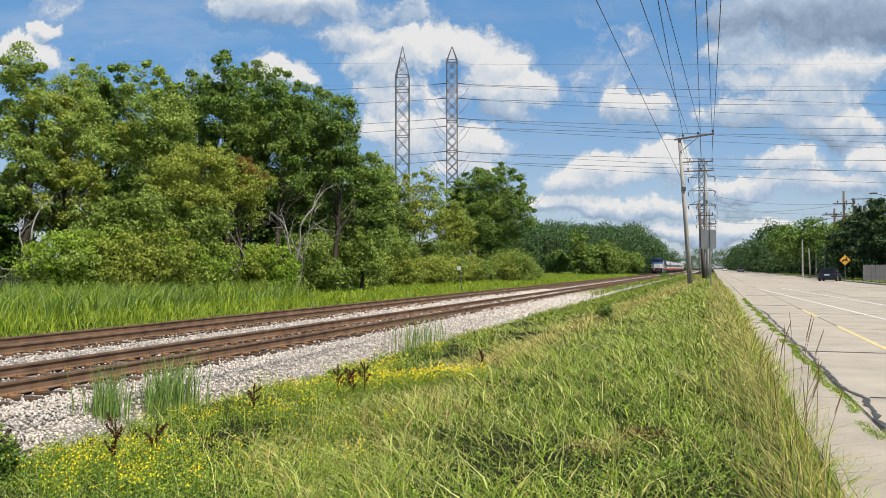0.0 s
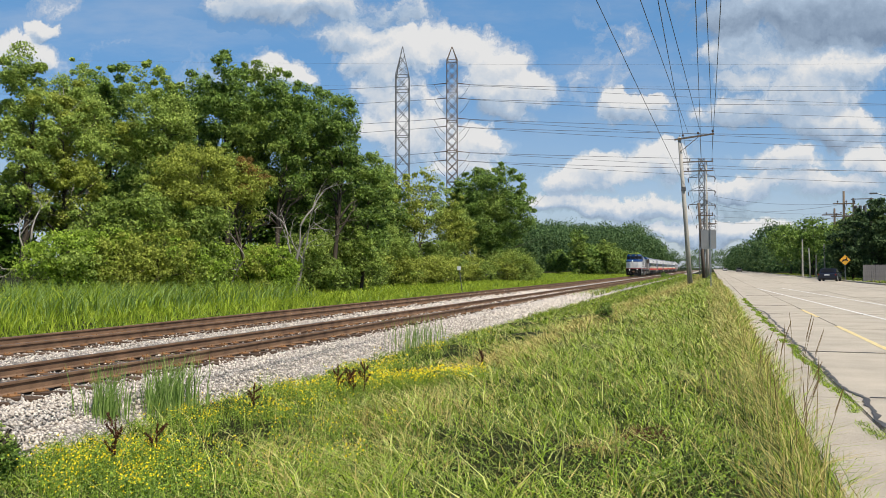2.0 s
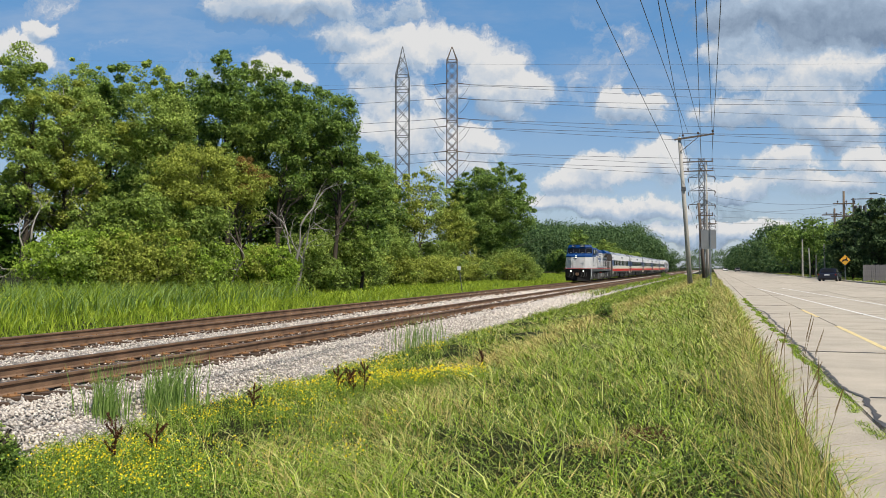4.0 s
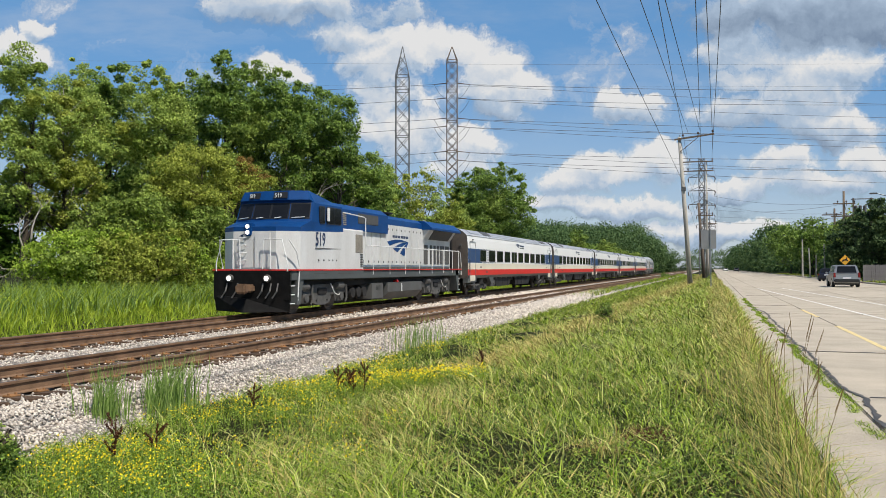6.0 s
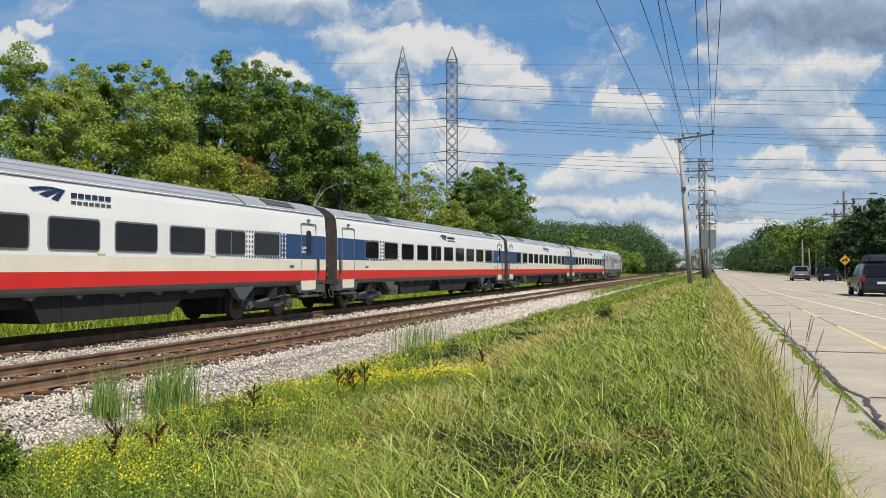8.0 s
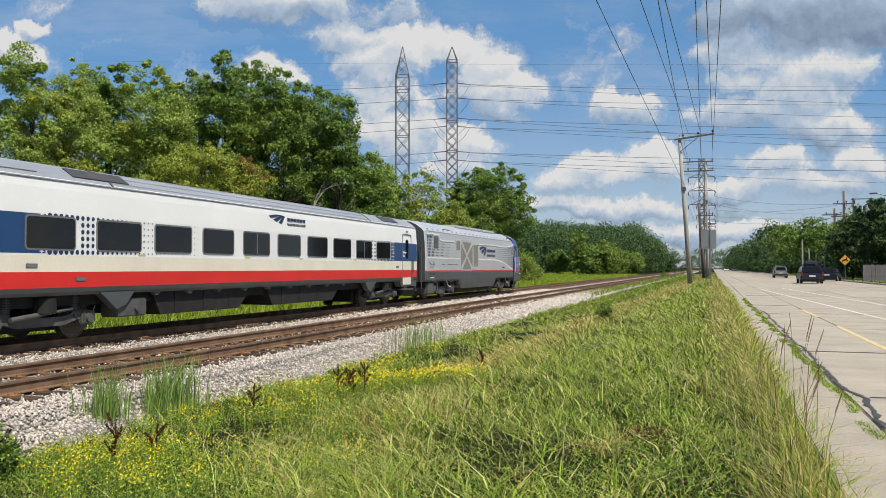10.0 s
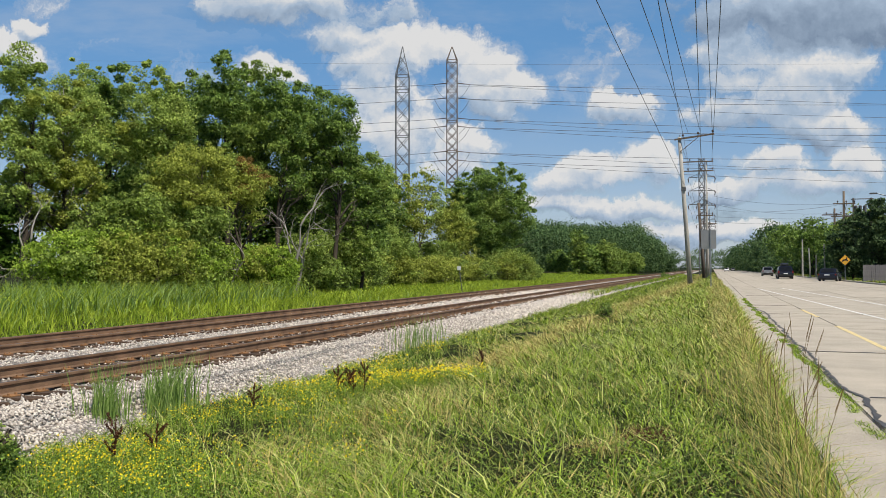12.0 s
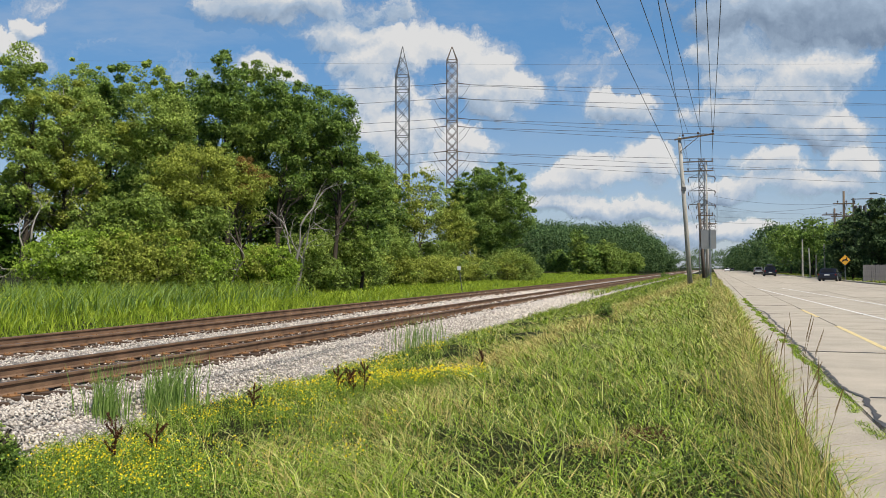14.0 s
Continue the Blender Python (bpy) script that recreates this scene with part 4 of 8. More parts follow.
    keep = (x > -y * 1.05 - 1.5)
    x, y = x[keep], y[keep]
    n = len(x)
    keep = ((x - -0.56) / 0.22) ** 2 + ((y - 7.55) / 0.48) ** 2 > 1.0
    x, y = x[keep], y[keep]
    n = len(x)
    blades("short_undergrowth", x, y, rng.uniform(0.06, 0.2, n), rng.uniform(0.008, 0.016, n) * np.clip(y / 9, 1, 4), rng.uniform(0.6, 2.0, n), ["leaf_shade", "grass"], (rng.random(n) < 0.35).astype(int), "short undergrowth coloured dark for shade between the tufts", rng, wind=(0, 0))
    # blades that hang over the gutter
    n = 7000
    y = 2.5 + 60 * rng.random(n) ** 1.9
    x = 0.70 + 0.09 * rng.normal(size=n) + 0.07 * np.sin(y * 1.7) + 0.05 * np.sin(y * 4.1)
    blades("gutter_edge_grass", x, y, rng.uniform(0.12, 0.34, n), 0.008 * np.clip(y / 9, 1, 5), rng.uniform(0.3, 1.4, n), ["grass_bright", "grass_dry"], (rng.random(n) < 0.35).astype(int), "ragged grass hanging over the gutter edge", rng, wind=(0.25, 0.2))
    # coarse grass further off, creeping over the ballast's shoulder
    n = 26000
    y = 34 + 210 * rng.random(n) ** 1.6
    x = -8.75 + 9.2 * rng.random(n)
    keep = (x > -7.4) | (y > 50 + 9 * rng.random(n))
    x, y = x[keep], y[keep]
    n = len(x)
    straw = rng.random(n) < 0.08 + 0.75 * np.exp(-((x + 2.6) / 1.3) ** 2) + 0.4 * (x > -0.3)
    blades("distant_meadow_grass", x, y, rng.uniform(0.2, 0.42, n), rng.uniform(0.015, 0.035, n) * np.clip(y / 40, 1, 4), rng.uniform(0.3, 1.2, n), ["grass", "grass_dry", "grass_bright"], np.where(straw, 1, np.where(rng.random(n) < 0.5, 2, 0)), "green and straw grass creeping up to the rails", rng, z=np.where(x < -7.4, -0.3, ground_z(x) - 0.03))
    # a flattened patch of dead straw
    n = 260
    x, y = -0.95 + 0.10 * rng.normal(size=n), 6.95 + 0.16 * rng.normal(size=n)
    blades("dead_straw_patch", x, y, rng.uniform(0.10, 0.26, n), np.full(n, 0.008), rng.uniform(1.0, 2.2, n), ["grass_dry", "dock"], (rng.random(n) < 0.15).astype(int), "flattened patch of pale dead straw", rng)
    n = 420
    x, y = -0.60 + 0.15 * rng.normal(size=n), 7.75 + 0.2 * rng.normal(size=n)
    blades("dead_litter_patch", x, y, rng.uniform(0.04, 0.12, n), np.full(n, 0.010), rng.uniform(1.0, 2.2, n), ["dock", "grass_dry"], (rng.random(n) < 0.2).astype(int), "dark brown hollow of dead litter in the grass", rng)
    # weeds in the road's gutter joint
    n = 9000
    y = 4 + 36 * rng.random(n) ** 1.5
    x = 1.31 + 0.035 * rng.normal(size=n) + 0.04 * np.sin(y * 2.1)
    keep = patchy(x, y, 2.6, 4) > -0.62
    x, y = x[keep], y[keep]
    n = len(x)
    blades("gutter_weeds", x, y, rng.uniform(0.02, 0.055, n), 0.008 * np.clip(y / 8, 1, 4), rng.uniform(0.5, 1.6, n), ["grass_bright", "grass"], (rng.random(n) < 0.4).astype(int), "short green weeds in the gutter joint", rng, "weeds", z=np.full(n, ROAD_Z - 0.01))


def flowers():
    """Patches of small yellow composite flowers on green stems."""
    rng = np.random.default_rng(31)
    P = []
    for cx, cy, rx, ry, n in ((-5.5, 7.0, 0.9, 0.35, 520), (-5.0, 6.2, 0.8, 0.35, 420), (-5.9, 6.6, 0.7, 0.3, 360), (-4.6, 5.6, 0.8, 0.3, 260), (-6.0, 9.2, 0.9, 0.8, 420), (-5.3, 9.6, 0.9, 0.6, 260), (-6.0, 11.6, 0.8, 0.9, 420), (-5.3, 12.4, 0.8, 0.6, 420), (-4.6, 12.6, 0.7, 0.4, 520), (-4.1, 12.8, 0.5, 0.4, 380), (-6.2, 14.6, 0.6, 1.4, 260), (-4.0, 8.2, 0.6, 0.4, 110), (-6.2, 19, 0.7, 3, 200), (-3.3, 6.4, 0.6, 0.3, 90)):
        m = max(4, n // 9)
        heads = np.stack([cx + rx * rng.normal(size=m) * 0.6, cy + ry * rng.normal(size=m) * 0.6], -1)
        P.append(heads[rng.integers(0, m, n)] + rng.normal(size=(n, 2)) * 0.065)
    P = np.concatenate(P)
    n = len(P)
    z = ground_z(P[:, 0]) + rng.uniform(0.16, 0.33, n)
    s = rng.uniform(0.004, 0.0088, n) * np.clip(P[:, 1] / 9, 1, 1.5)
    k = 6
    ang = np.linspace(0, math.tau, k, endpoint=False)
    tilt = rng.normal(size=(n, 2)) * 0.35
    V = np.empty((n, k, 3))
    for i in range(k):
        dx, dy = np.cos(ang[i]) * s, np.sin(ang[i]) * s
        V[:, i] = np.stack([P[:, 0] + dx, P[:, 1] + dy, z + dx * tilt[:, 0] + dy * (tilt[:, 1] + 0.6)], -1)
    F = (np.array([[0, 1, 2, 3], [0, 3, 4, 5]])[None] + k * np.arange(n)[:, None, None]).reshape(-1, 4)
    tagged(new("yellow_flowers", np_mesh("yellow_flowers", V.reshape(-1, 3), F, [M["flower"]])), "patches of small bright yellow meadow flowers", "flowers", kind="stuff")
    blades("flower_stems", P[:, 0], P[:, 1], z - ground_z(P[:, 0]) + 0.02, np.full(n, 0.006), np.full(n, 0.04), ["leaf_bush"], np.zeros(n, int), "thin green flower stems", rng, "stems", wind=(0, 0))
    Q = np.repeat(P, 2, 0) + rng.normal(size=(2 * n, 2)) * 0.10
    C = np.stack([Q[:, 0], Q[:, 1], ground_z(Q[:, 0]) + rng.uniform(0.05, 0.26, len(Q))], -1)
    V = leaf_cloud(C, np.full(len(C), 0.07), 5, 0.024, rng, 0.8, 0.5)
    tagged(new("flower_foliage", np_mesh("flower_foliage", V, np.arange(len(V)).reshape(-1, 4), [M["leaf_oak"], M["leaf_bush"]], rng.integers(0, 2, len(V) // 4))), "dark green feathery foliage beneath the flowers", "foliage", kind="stuff")


def reed_clump(x, y, n, rx, ry, seed):
    rng = np.random.default_rng(seed)
    px, py = x + rx * rng.normal(size=n) * 0.5, y + ry * rng.normal(size=n) * 0.5
    ob = blades("reed_clump", px, py, rng.uniform(0.45, 1.0, n), rng.uniform(0.010, 0.018, n), rng.uniform(0.05, 0.35, n), ["reed"], np.zeros(n, int), "clump of upright blue-green reeds beside the ballast", rng, "reeds", wind=(0.3, 0))
    ob["group"] = "reed clumps"


def dock(x, y, h, seed):
    rng = np.random.default_rng(seed)
    z = float(ground_z(x))
    d = thing("dock_plant", "dried rust-brown dock plant with seed spikes", "weed", pose(x, y, z), "dock plants")
    bm = bm_new()
    tube(bm, [(0, 0, 0), (0.01, 0, h * 0.5), (0, 0.02, h)], [0.009, 0.007, 0.003], 6)
    ends = [((0, 0.01, h * 0.55), (0, 0.02, h))]
    for k in range(6):
        f = 0.3 + 0.1 * k
        a = rng.uniform(0, math.tau)
        p0 = Vector((0, 0, h * f))
        p1 = p0 + Vector((math.cos(a) * 0.11, math.sin(a) * 0.11, h * 0.24))
        tube(bm, [p0, p1], [0.005, 0.002], 5)
        ends.append((p0.lerp(p1, 0.3), p1))
    part("stem", bm, M["dock"], d)
    C = []
    for a, b in ends:
        for f in np.linspace(0, 1, 9):
            C.append(Vector(a).lerp(Vector(b), f))
    for k in range(len(ends)):
        V = leaf_cloud(np.array([tuple(c) for c in C[9 * k: 9 * k + 9]]), np.full(9, 0.018), 15, 0.016, rng, 1.0, 0)
        o = new("seed_spike", np_mesh("seed_spike", V, np.arange(len(V)).reshape(-1, 4), [M["dock"]]))
        o.parent = d


def far_grass():
    rng = np.random.default_rng(22)
    n = 60000
    y = 6 + 230 * rng.random(n) ** 1.5
    x = -16.6 - (12 + 0.04 * y) * rng.random(n) ** 1.1
    big = np.clip(np.hypot(x, y) / 25, 1, 5)
    h = rng.uniform(0.3, 0.7, n) * np.where(x < -20, 1.1, 0.8)
    blades("lineside_grass", x, y, h, rng.uniform(0.014, 0.032, n) * big, rng.uniform(0.3, 1.0, n), ["grass_lush", "grass_bright", "reed"], rng.choice(3, n, p=[0.70, 0.22, 0.08]), "lush bright green grass between railway and wood", rng)
    n = 9000
    y = 12 + 34 * rng.random(n)
    x = -23.5 - 6.5 * rng.random(n) + (y - 25) * 0.02
    keep = y < 46 - (-x - 23) * 0.5
    x, y = x[keep], y[keep]
    n = len(x)
    blades("reed_bed", x, y, rng.uniform(0.9, 1.7, n), rng.uniform(0.03, 0.06, n), rng.uniform(0.2, 0.9, n), ["reed", "grass_lush"], (rng.random(n) < 0.4).astype(int), "tall pale blue-green reeds before the wood", rng, "reeds")


def verge():
    rng = np.random.default_rng(41)
    n = 17000
    y = 45 + 190 * rng.random(n) ** 1.3
    x = 13.5 + 12 * rng.random(n)
    blades("verge_lawn", x, y, rng.uniform(0.08, 0.2, n), rng.uniform(0.05, 0.11, n), rng.uniform(0.4, 1.5, n), ["grass_bright", "grass_dry"], (rng.random(n) < 0.3).astype(int), "short mown green lawn beyond the road", rng)


verge()
meadow()
far_grass()
flowers()
tree("weed_plant", -6.54, 6.27, 0.70, 0.2, 801, ["leaf_oak", "leaf_light"], 4200, 0.03, "dark green bushy weed by the ballast", 0.0, 30, 0.4, "weed", group="tall weeds")
tree("weed_plant", -3.6, 29.3, 0.75, 0.3, 802, ["leaf_oak"], 900, 0.06, "dark green bushy weed in the meadow", 0.0, 20, 0.4, "weed", group="tall weeds")
tree("bush", -8.6, 160.0, 1.5, 1.0, 803, ["leaf_oak"], 1500, 0.14, "small round dark bush beside the far rails", 0.0, 30, 0.35, "bush", stems=2, group="bushes at the wood's edge")
rng2 = np.random.default_rng(77)
edge_stalks = [(0.45 + 0.32 * rng2.random(), 6.5 + 8.5 * rng2.random(), rng2.uniform(0.45, 0.68)) for _ in range(18)]
for x, y, h in (*edge_stalks, (0.72, 6.3, 0.62), (0.80, 7.4, 0.72), (0.84, 8.8, 0.85), (0.86, 9.6, 0.95), (0.9, 9.9, 0.9), (0.94, 11.0, 0.9), (0.9, 11.9, 0.7), (0.78, 8.0, 0.6), (0.88, 12.6, 0.7)):
    st = thing("grass_stalk", "tall dry grass stalk with feathery seed head", "grass stalk", pose(x, y, 0.1), "tall grass stalks by the road")
    bm = bm_new()
    lx = rng2.uniform(-0.05, 0.2)
    tube(bm, [(0, 0, 0), (lx * 0.3, 0, h * 0.5), (lx, 0.02, h)], [0.003, 0.0025, 0.0012], 5)
    part("stem", bm, M["stalk_brown"], st)
    C = np.array([(lx * (0.55 + 0.45 * f), 0.02 * f, h * (0.72 + 0.3 * f)) for f in np.linspace(0, 1, 9)])
    bm = bm_new()
    tube(bm, [tuple(c) for c in C], [0.0015, 0.003, 0.0036, 0.0027, 0.0038, 0.0028, 0.0032, 0.002, 0.001], 6)
    part("seed_head", bm, M["stalk_brown"], st)
reed_clump(-7.35, 9.95, 380, 0.36, 0.42, 61)
reed_clump(-7.6, 8.95, 210, 0.26, 0.3, 62)
reed_clump(-7.2, 20.0, 160, 0.6, 1.6, 63)
for i, (x, y, h) in enumerate(((-5.44, 6.53, 0.60), (-5.38, 7.07, 0.42), (-5.58, 11.75, 0.48), (-5.45, 11.9, 0.40), (-5.3, 11.7, 0.45), (-5.2, 11.9, 0.52), (-6.35, 10.55, 0.36), (-4.1, 14.85, 0.40))):
    dock(x, y, h, 70 + i)


# ---- train ----
M.update({
    "silver": material("silver_grey_body_paint", (0.63, 0.63, 0.62), 0.4, metal=0.0, var=0.06, scale=1.6, stretch=(1, 0.9, 0.25), tint=(0.50, 0.49, 0.465)),
    "grey_body": material("mid_grey_silver_paint", (0.49, 0.495, 0.50), 0.36, metal=0.15, var=0.04, scale=1.2, stretch=(1, 0.6, 0.3)),
    "coach_blue": material("dark_blue_coach_paint", (0.020, 0.062, 0.165), 0.4, var=0.06, scale=1.5, spec=0.35),
    "loco_blue": material("royal_blue_paint", (0.004, 0.050, 0.185), 0.45, var=0.12, scale=1.5, spec=0.22),
    "navy": material("navy_blue_paint", (0.012, 0.03, 0.085), 0.4, var=0.06, scale=1.5),
    "cab_blue": material("deep_blue_cab_paint", (0.014, 0.045, 0.22), 0.32, var=0.06, scale=1.5),
    "white": material("white_coach_paint", (0.80, 0.79, 0.755), 0.36, var=0.03, scale=0.9, stretch=(1, 0.5, 0.4)),
    "cream": material("cream_coach_paint", (0.76, 0.70, 0.56), 0.4, var=0.05, scale=1.4, stretch=(1, 0.8, 0.3)),
    "red": material("signal_red_paint", (0.64, 0.028, 0.022), 0.4, var=0.06, scale=1.2, spec=0.35),
    "skirt": material("dark_grey_sill_paint", (0.078, 0.086, 0.085), 0.5, var=0.1, scale=1.5),
    "roof": material("grey_roof_paint", (0.37, 0.385, 0.41), 0.5, metal=0.2, var=0.1, scale=1.1, stretch=(1, 0.3, 1)),
    "pale_roof": material("pale_silver_roof", (0.50, 0.515, 0.53), 0.45, metal=0.2, var=0.06, scale=1.1),
    "end_brown": material("bronze_grey_end_wall", (0.125, 0.105, 0.09), 0.5, metal=0.3, var=0.15),
    # grime, darkened further to stand in for the shadow beneath the train
    "under": material("grimy_shaded_underframe", (0.014, 0.0125, 0.0115), 0.8, var=0.25, scale=3),
    "truck": material("dusty_grey_truck_casting", (0.092, 0.089, 0.083), 0.7, var=0.2, scale=3, bump=0.2),
    "wheel": material("worn_wheel_steel", (0.10, 0.08, 0.068), 0.55, metal=0.5, var=0.2),
    "window": material("tinted_window_glass", (0.012, 0.013, 0.015), 0.06, var=0.1, spec=0.28),
    "rubber": material("grey_window_gasket", (0.16, 0.16, 0.16), 0.6, var=0.1),
    "rail_white": material("white_handrail_paint", (0.72, 0.72, 0.70), 0.45, var=0.06),
    "mesh_tan": material("tan_filter_mesh", (0.25, 0.225, 0.185), 0.7, var=0.16, scale=6, bump=0.4, bump_scale=120),
    "tank": material("dusty_grey_tank", (0.085, 0.088, 0.086), 0.6, var=0.16, scale=1.6, tint=(0.07, 0.065, 0.058)),
    "louvre": material("dark_louvre", (0.07, 0.068, 0.066), 0.6, var=0.15),
    "brass": material("dull_yellow_tag", (0.55, 0.50, 0.16), 0.6, var=0.08),
})


def glow(name, color, power):
    m = bpy.data.materials.new(name)
    m.use_nodes = True
    b = m.node_tree.nodes["Principled BSDF"]
    b.inputs["Base Color"].default_value = (*color, 1)
    b.inputs["Emission Color"].default_value = (*color, 1)
    b.inputs["Emission Strength"].default_value = power
    return m


M["lamp"] = glow("lit_headlamp", (1.0, 0.96, 0.86), 1.6)
M["marker"] = material("red_marker_lens", (0.45, 0.03, 0.03), 0.2, var=0.05)


def loft(bm, sections, mats):
    """Skin rings of equal length, one after another along y; mats(y, z, k) gives the slot of each face."""
    rings = [[bm.verts.new(p) for p in ring] for ring in sections]
    n = len(rings[0])
    for a, b in zip(rings, rings[1:]):
        for k in range(n):
            f = bm.faces.new((a[k], a[(k + 1) % n], b[(k + 1) % n], b[k]))
            c = f.calc_center_median()
            f.material_index = mats(c.y, c.z, k)
    for ring in (rings[0][::-1], rings[-1]):
        f = bm.faces.new(ring)
        c = f.calc_center_median()
        f.material_index = mats(c.y, c.z, -1)
    bmesh.ops.recalc_face_normals(bm, faces=bm.faces[:])
    return bm


def disc(bm, x, y, z, r, sides=12, mi=0, sy=1.0):
    vs = [bm.verts.new((x, y + r * sy * math.cos(math.tau * k / sides), z + r * math.sin(math.tau * k / sides))) for k in range(sides)]
    f = bm.faces.new(vs)
    if f.normal.x < 0 or f.calc_area() and (vs[1].co - vs[0].co).cross(vs[2].co - vs[1].co).x < 0:
        f.normal_flip()
    f.material_index = mi


def sheet(bm, x, outline, thick=0.006, mi=0):
    """A thin applied plate on a side wall: outline of (y, z)."""
    return prism(bm, outline, "x", x - 0.02, x + thick, mi)


def rounded(y0, y1, z0, z1, r, seg=3):
    pts = []
    for cy, cz, a0 in ((y1 - r, z1 - r, 0), (y0 + r, z1 - r, 90), (y0 + r, z0 + r, 180), (y1 - r, z0 + r, 270)):
        for k in range(seg + 1):
            a = radians(a0 + 90 * k / seg)
            pts.append((cy + r * math.cos(a), cz + r * math.sin(a)))
    return pts


def emblem(parent, x, y0, z0, w, h, mat, name="emblem"):
    """Three swept bands that run to a point."""
    def band(lo0, lo1, e0, e1):
        pts = []
        for k in range(9):
            f = k / 8
            pts.append((y0 + w * (lo0 + (e0 - lo0) * f), z0 + h * (1 - 0.0 * f) - h * (lo1[0] * (1 - f) ** 1.6)))
        return pts
    bm = bm_new()
    # tip at upper right; each band fans out from it towards the lower left
    tip = (y0 + w, z0 + h * 0.98)
    fans = [((0.0, 0.92), (0.12, 0.66)), ((0.26, 0.50), (0.47, 0.24)), ((0.60, 0.18), (0.80, 0.0))]
    for i, ((a, b), (c, d)) in enumerate(fans):
        top, bot = [], []
        for k in range(8):
            f = k / 8
            bulge = 0.16 * math.sin(math.pi * f) * (1 - 0.25 * i)
            top.append((y0 + w * (a + (1 - a) * f), z0 + h * (b + (0.98 - b) * f + bulge)))
            bot.append((y0 + w * (c + (1 - c) * f), z0 + h * (d + (0.95 - d) * f + bulge * 0.75)))
        sheet(bm, x, top + [tip] + bot[::-1], 0.005 + 0.001 * i)
    return part(name, bm, M[mat], parent, "blue swept-band railway emblem")


def bars(parent, x, y0, y1, z0, z1, n, mat, name="lettering"):
    """Lettering that stands as plain bars."""
    bm = bm_new()
    w = (y1 - y0) / n
    for k in range(n):
        sheet(bm, x, [(y0 + w * (k + 0.14), z0), (y0 + w * (k + 0.86), z0), (y0 + w * (k + 0.86), z1), (y0 + w * (k + 0.14), z1)], 0.005)
    return part(name, bm, M[mat], parent, "lettering as plain bars")


def words(parent, text, x, y, z, size, mat, name="lettering", facing="side", squeeze=0.9):
    """Raised letters in the built-in font on a side wall (or on the front), turned into a mesh."""
    cu = bpy.data.curves.new(name, "FONT")
    cu.body, cu.size, cu.extrude, cu.resolution_u, cu.offset = text, size, 0.003, 2, size * 0.012
    ob = bpy.data.objects.new(name, cu)
    me = bpy.data.meshes.new_from_object(ob)
    bpy.data.objects.remove(ob)
    me.materials.clear()
    me.materials.append(M[mat])
    m = pose(x, y, z, 90, 0, 90) if facing == "side" else pose(x, y, z, 90, 0, 0)
    me.transform(m @ Matrix.Diagonal((squeeze, 1, 1, 1)))
    o = new(name, me)
    o.parent = parent
    return o


def wheelset(parent, y, r, x=0.75):
    for s in (-1, 1):
        bm = bm_new()
        tube(bm, [(s * (x - 0.07), y, r), (s * (x - 0.045), y, r), (s * (x - 0.04), y, r), (s * (x + 0.06), y, r)], [r + 0.028, r + 0.028, r, r - 0.004], 28)
        tube(bm, [(s * (x + 0.055), y, r), (s * (x + 0.085), y, r)], [r * 0.8, r * 0.72], 24)
        tube(bm, [(s * (x + 0.08), y, r), (s * (x + 0.2), y, r)], [r * 0.28, r * 0.24], 14)
        part("wheel", bm, M["wheel"], parent, "dark worn steel wheel")
    bm = bm_new()
    cyl(bm, (-0.8, y, r), (0.8, y, r), 0.08, 10)
    part("axle", bm, M["under"], parent)


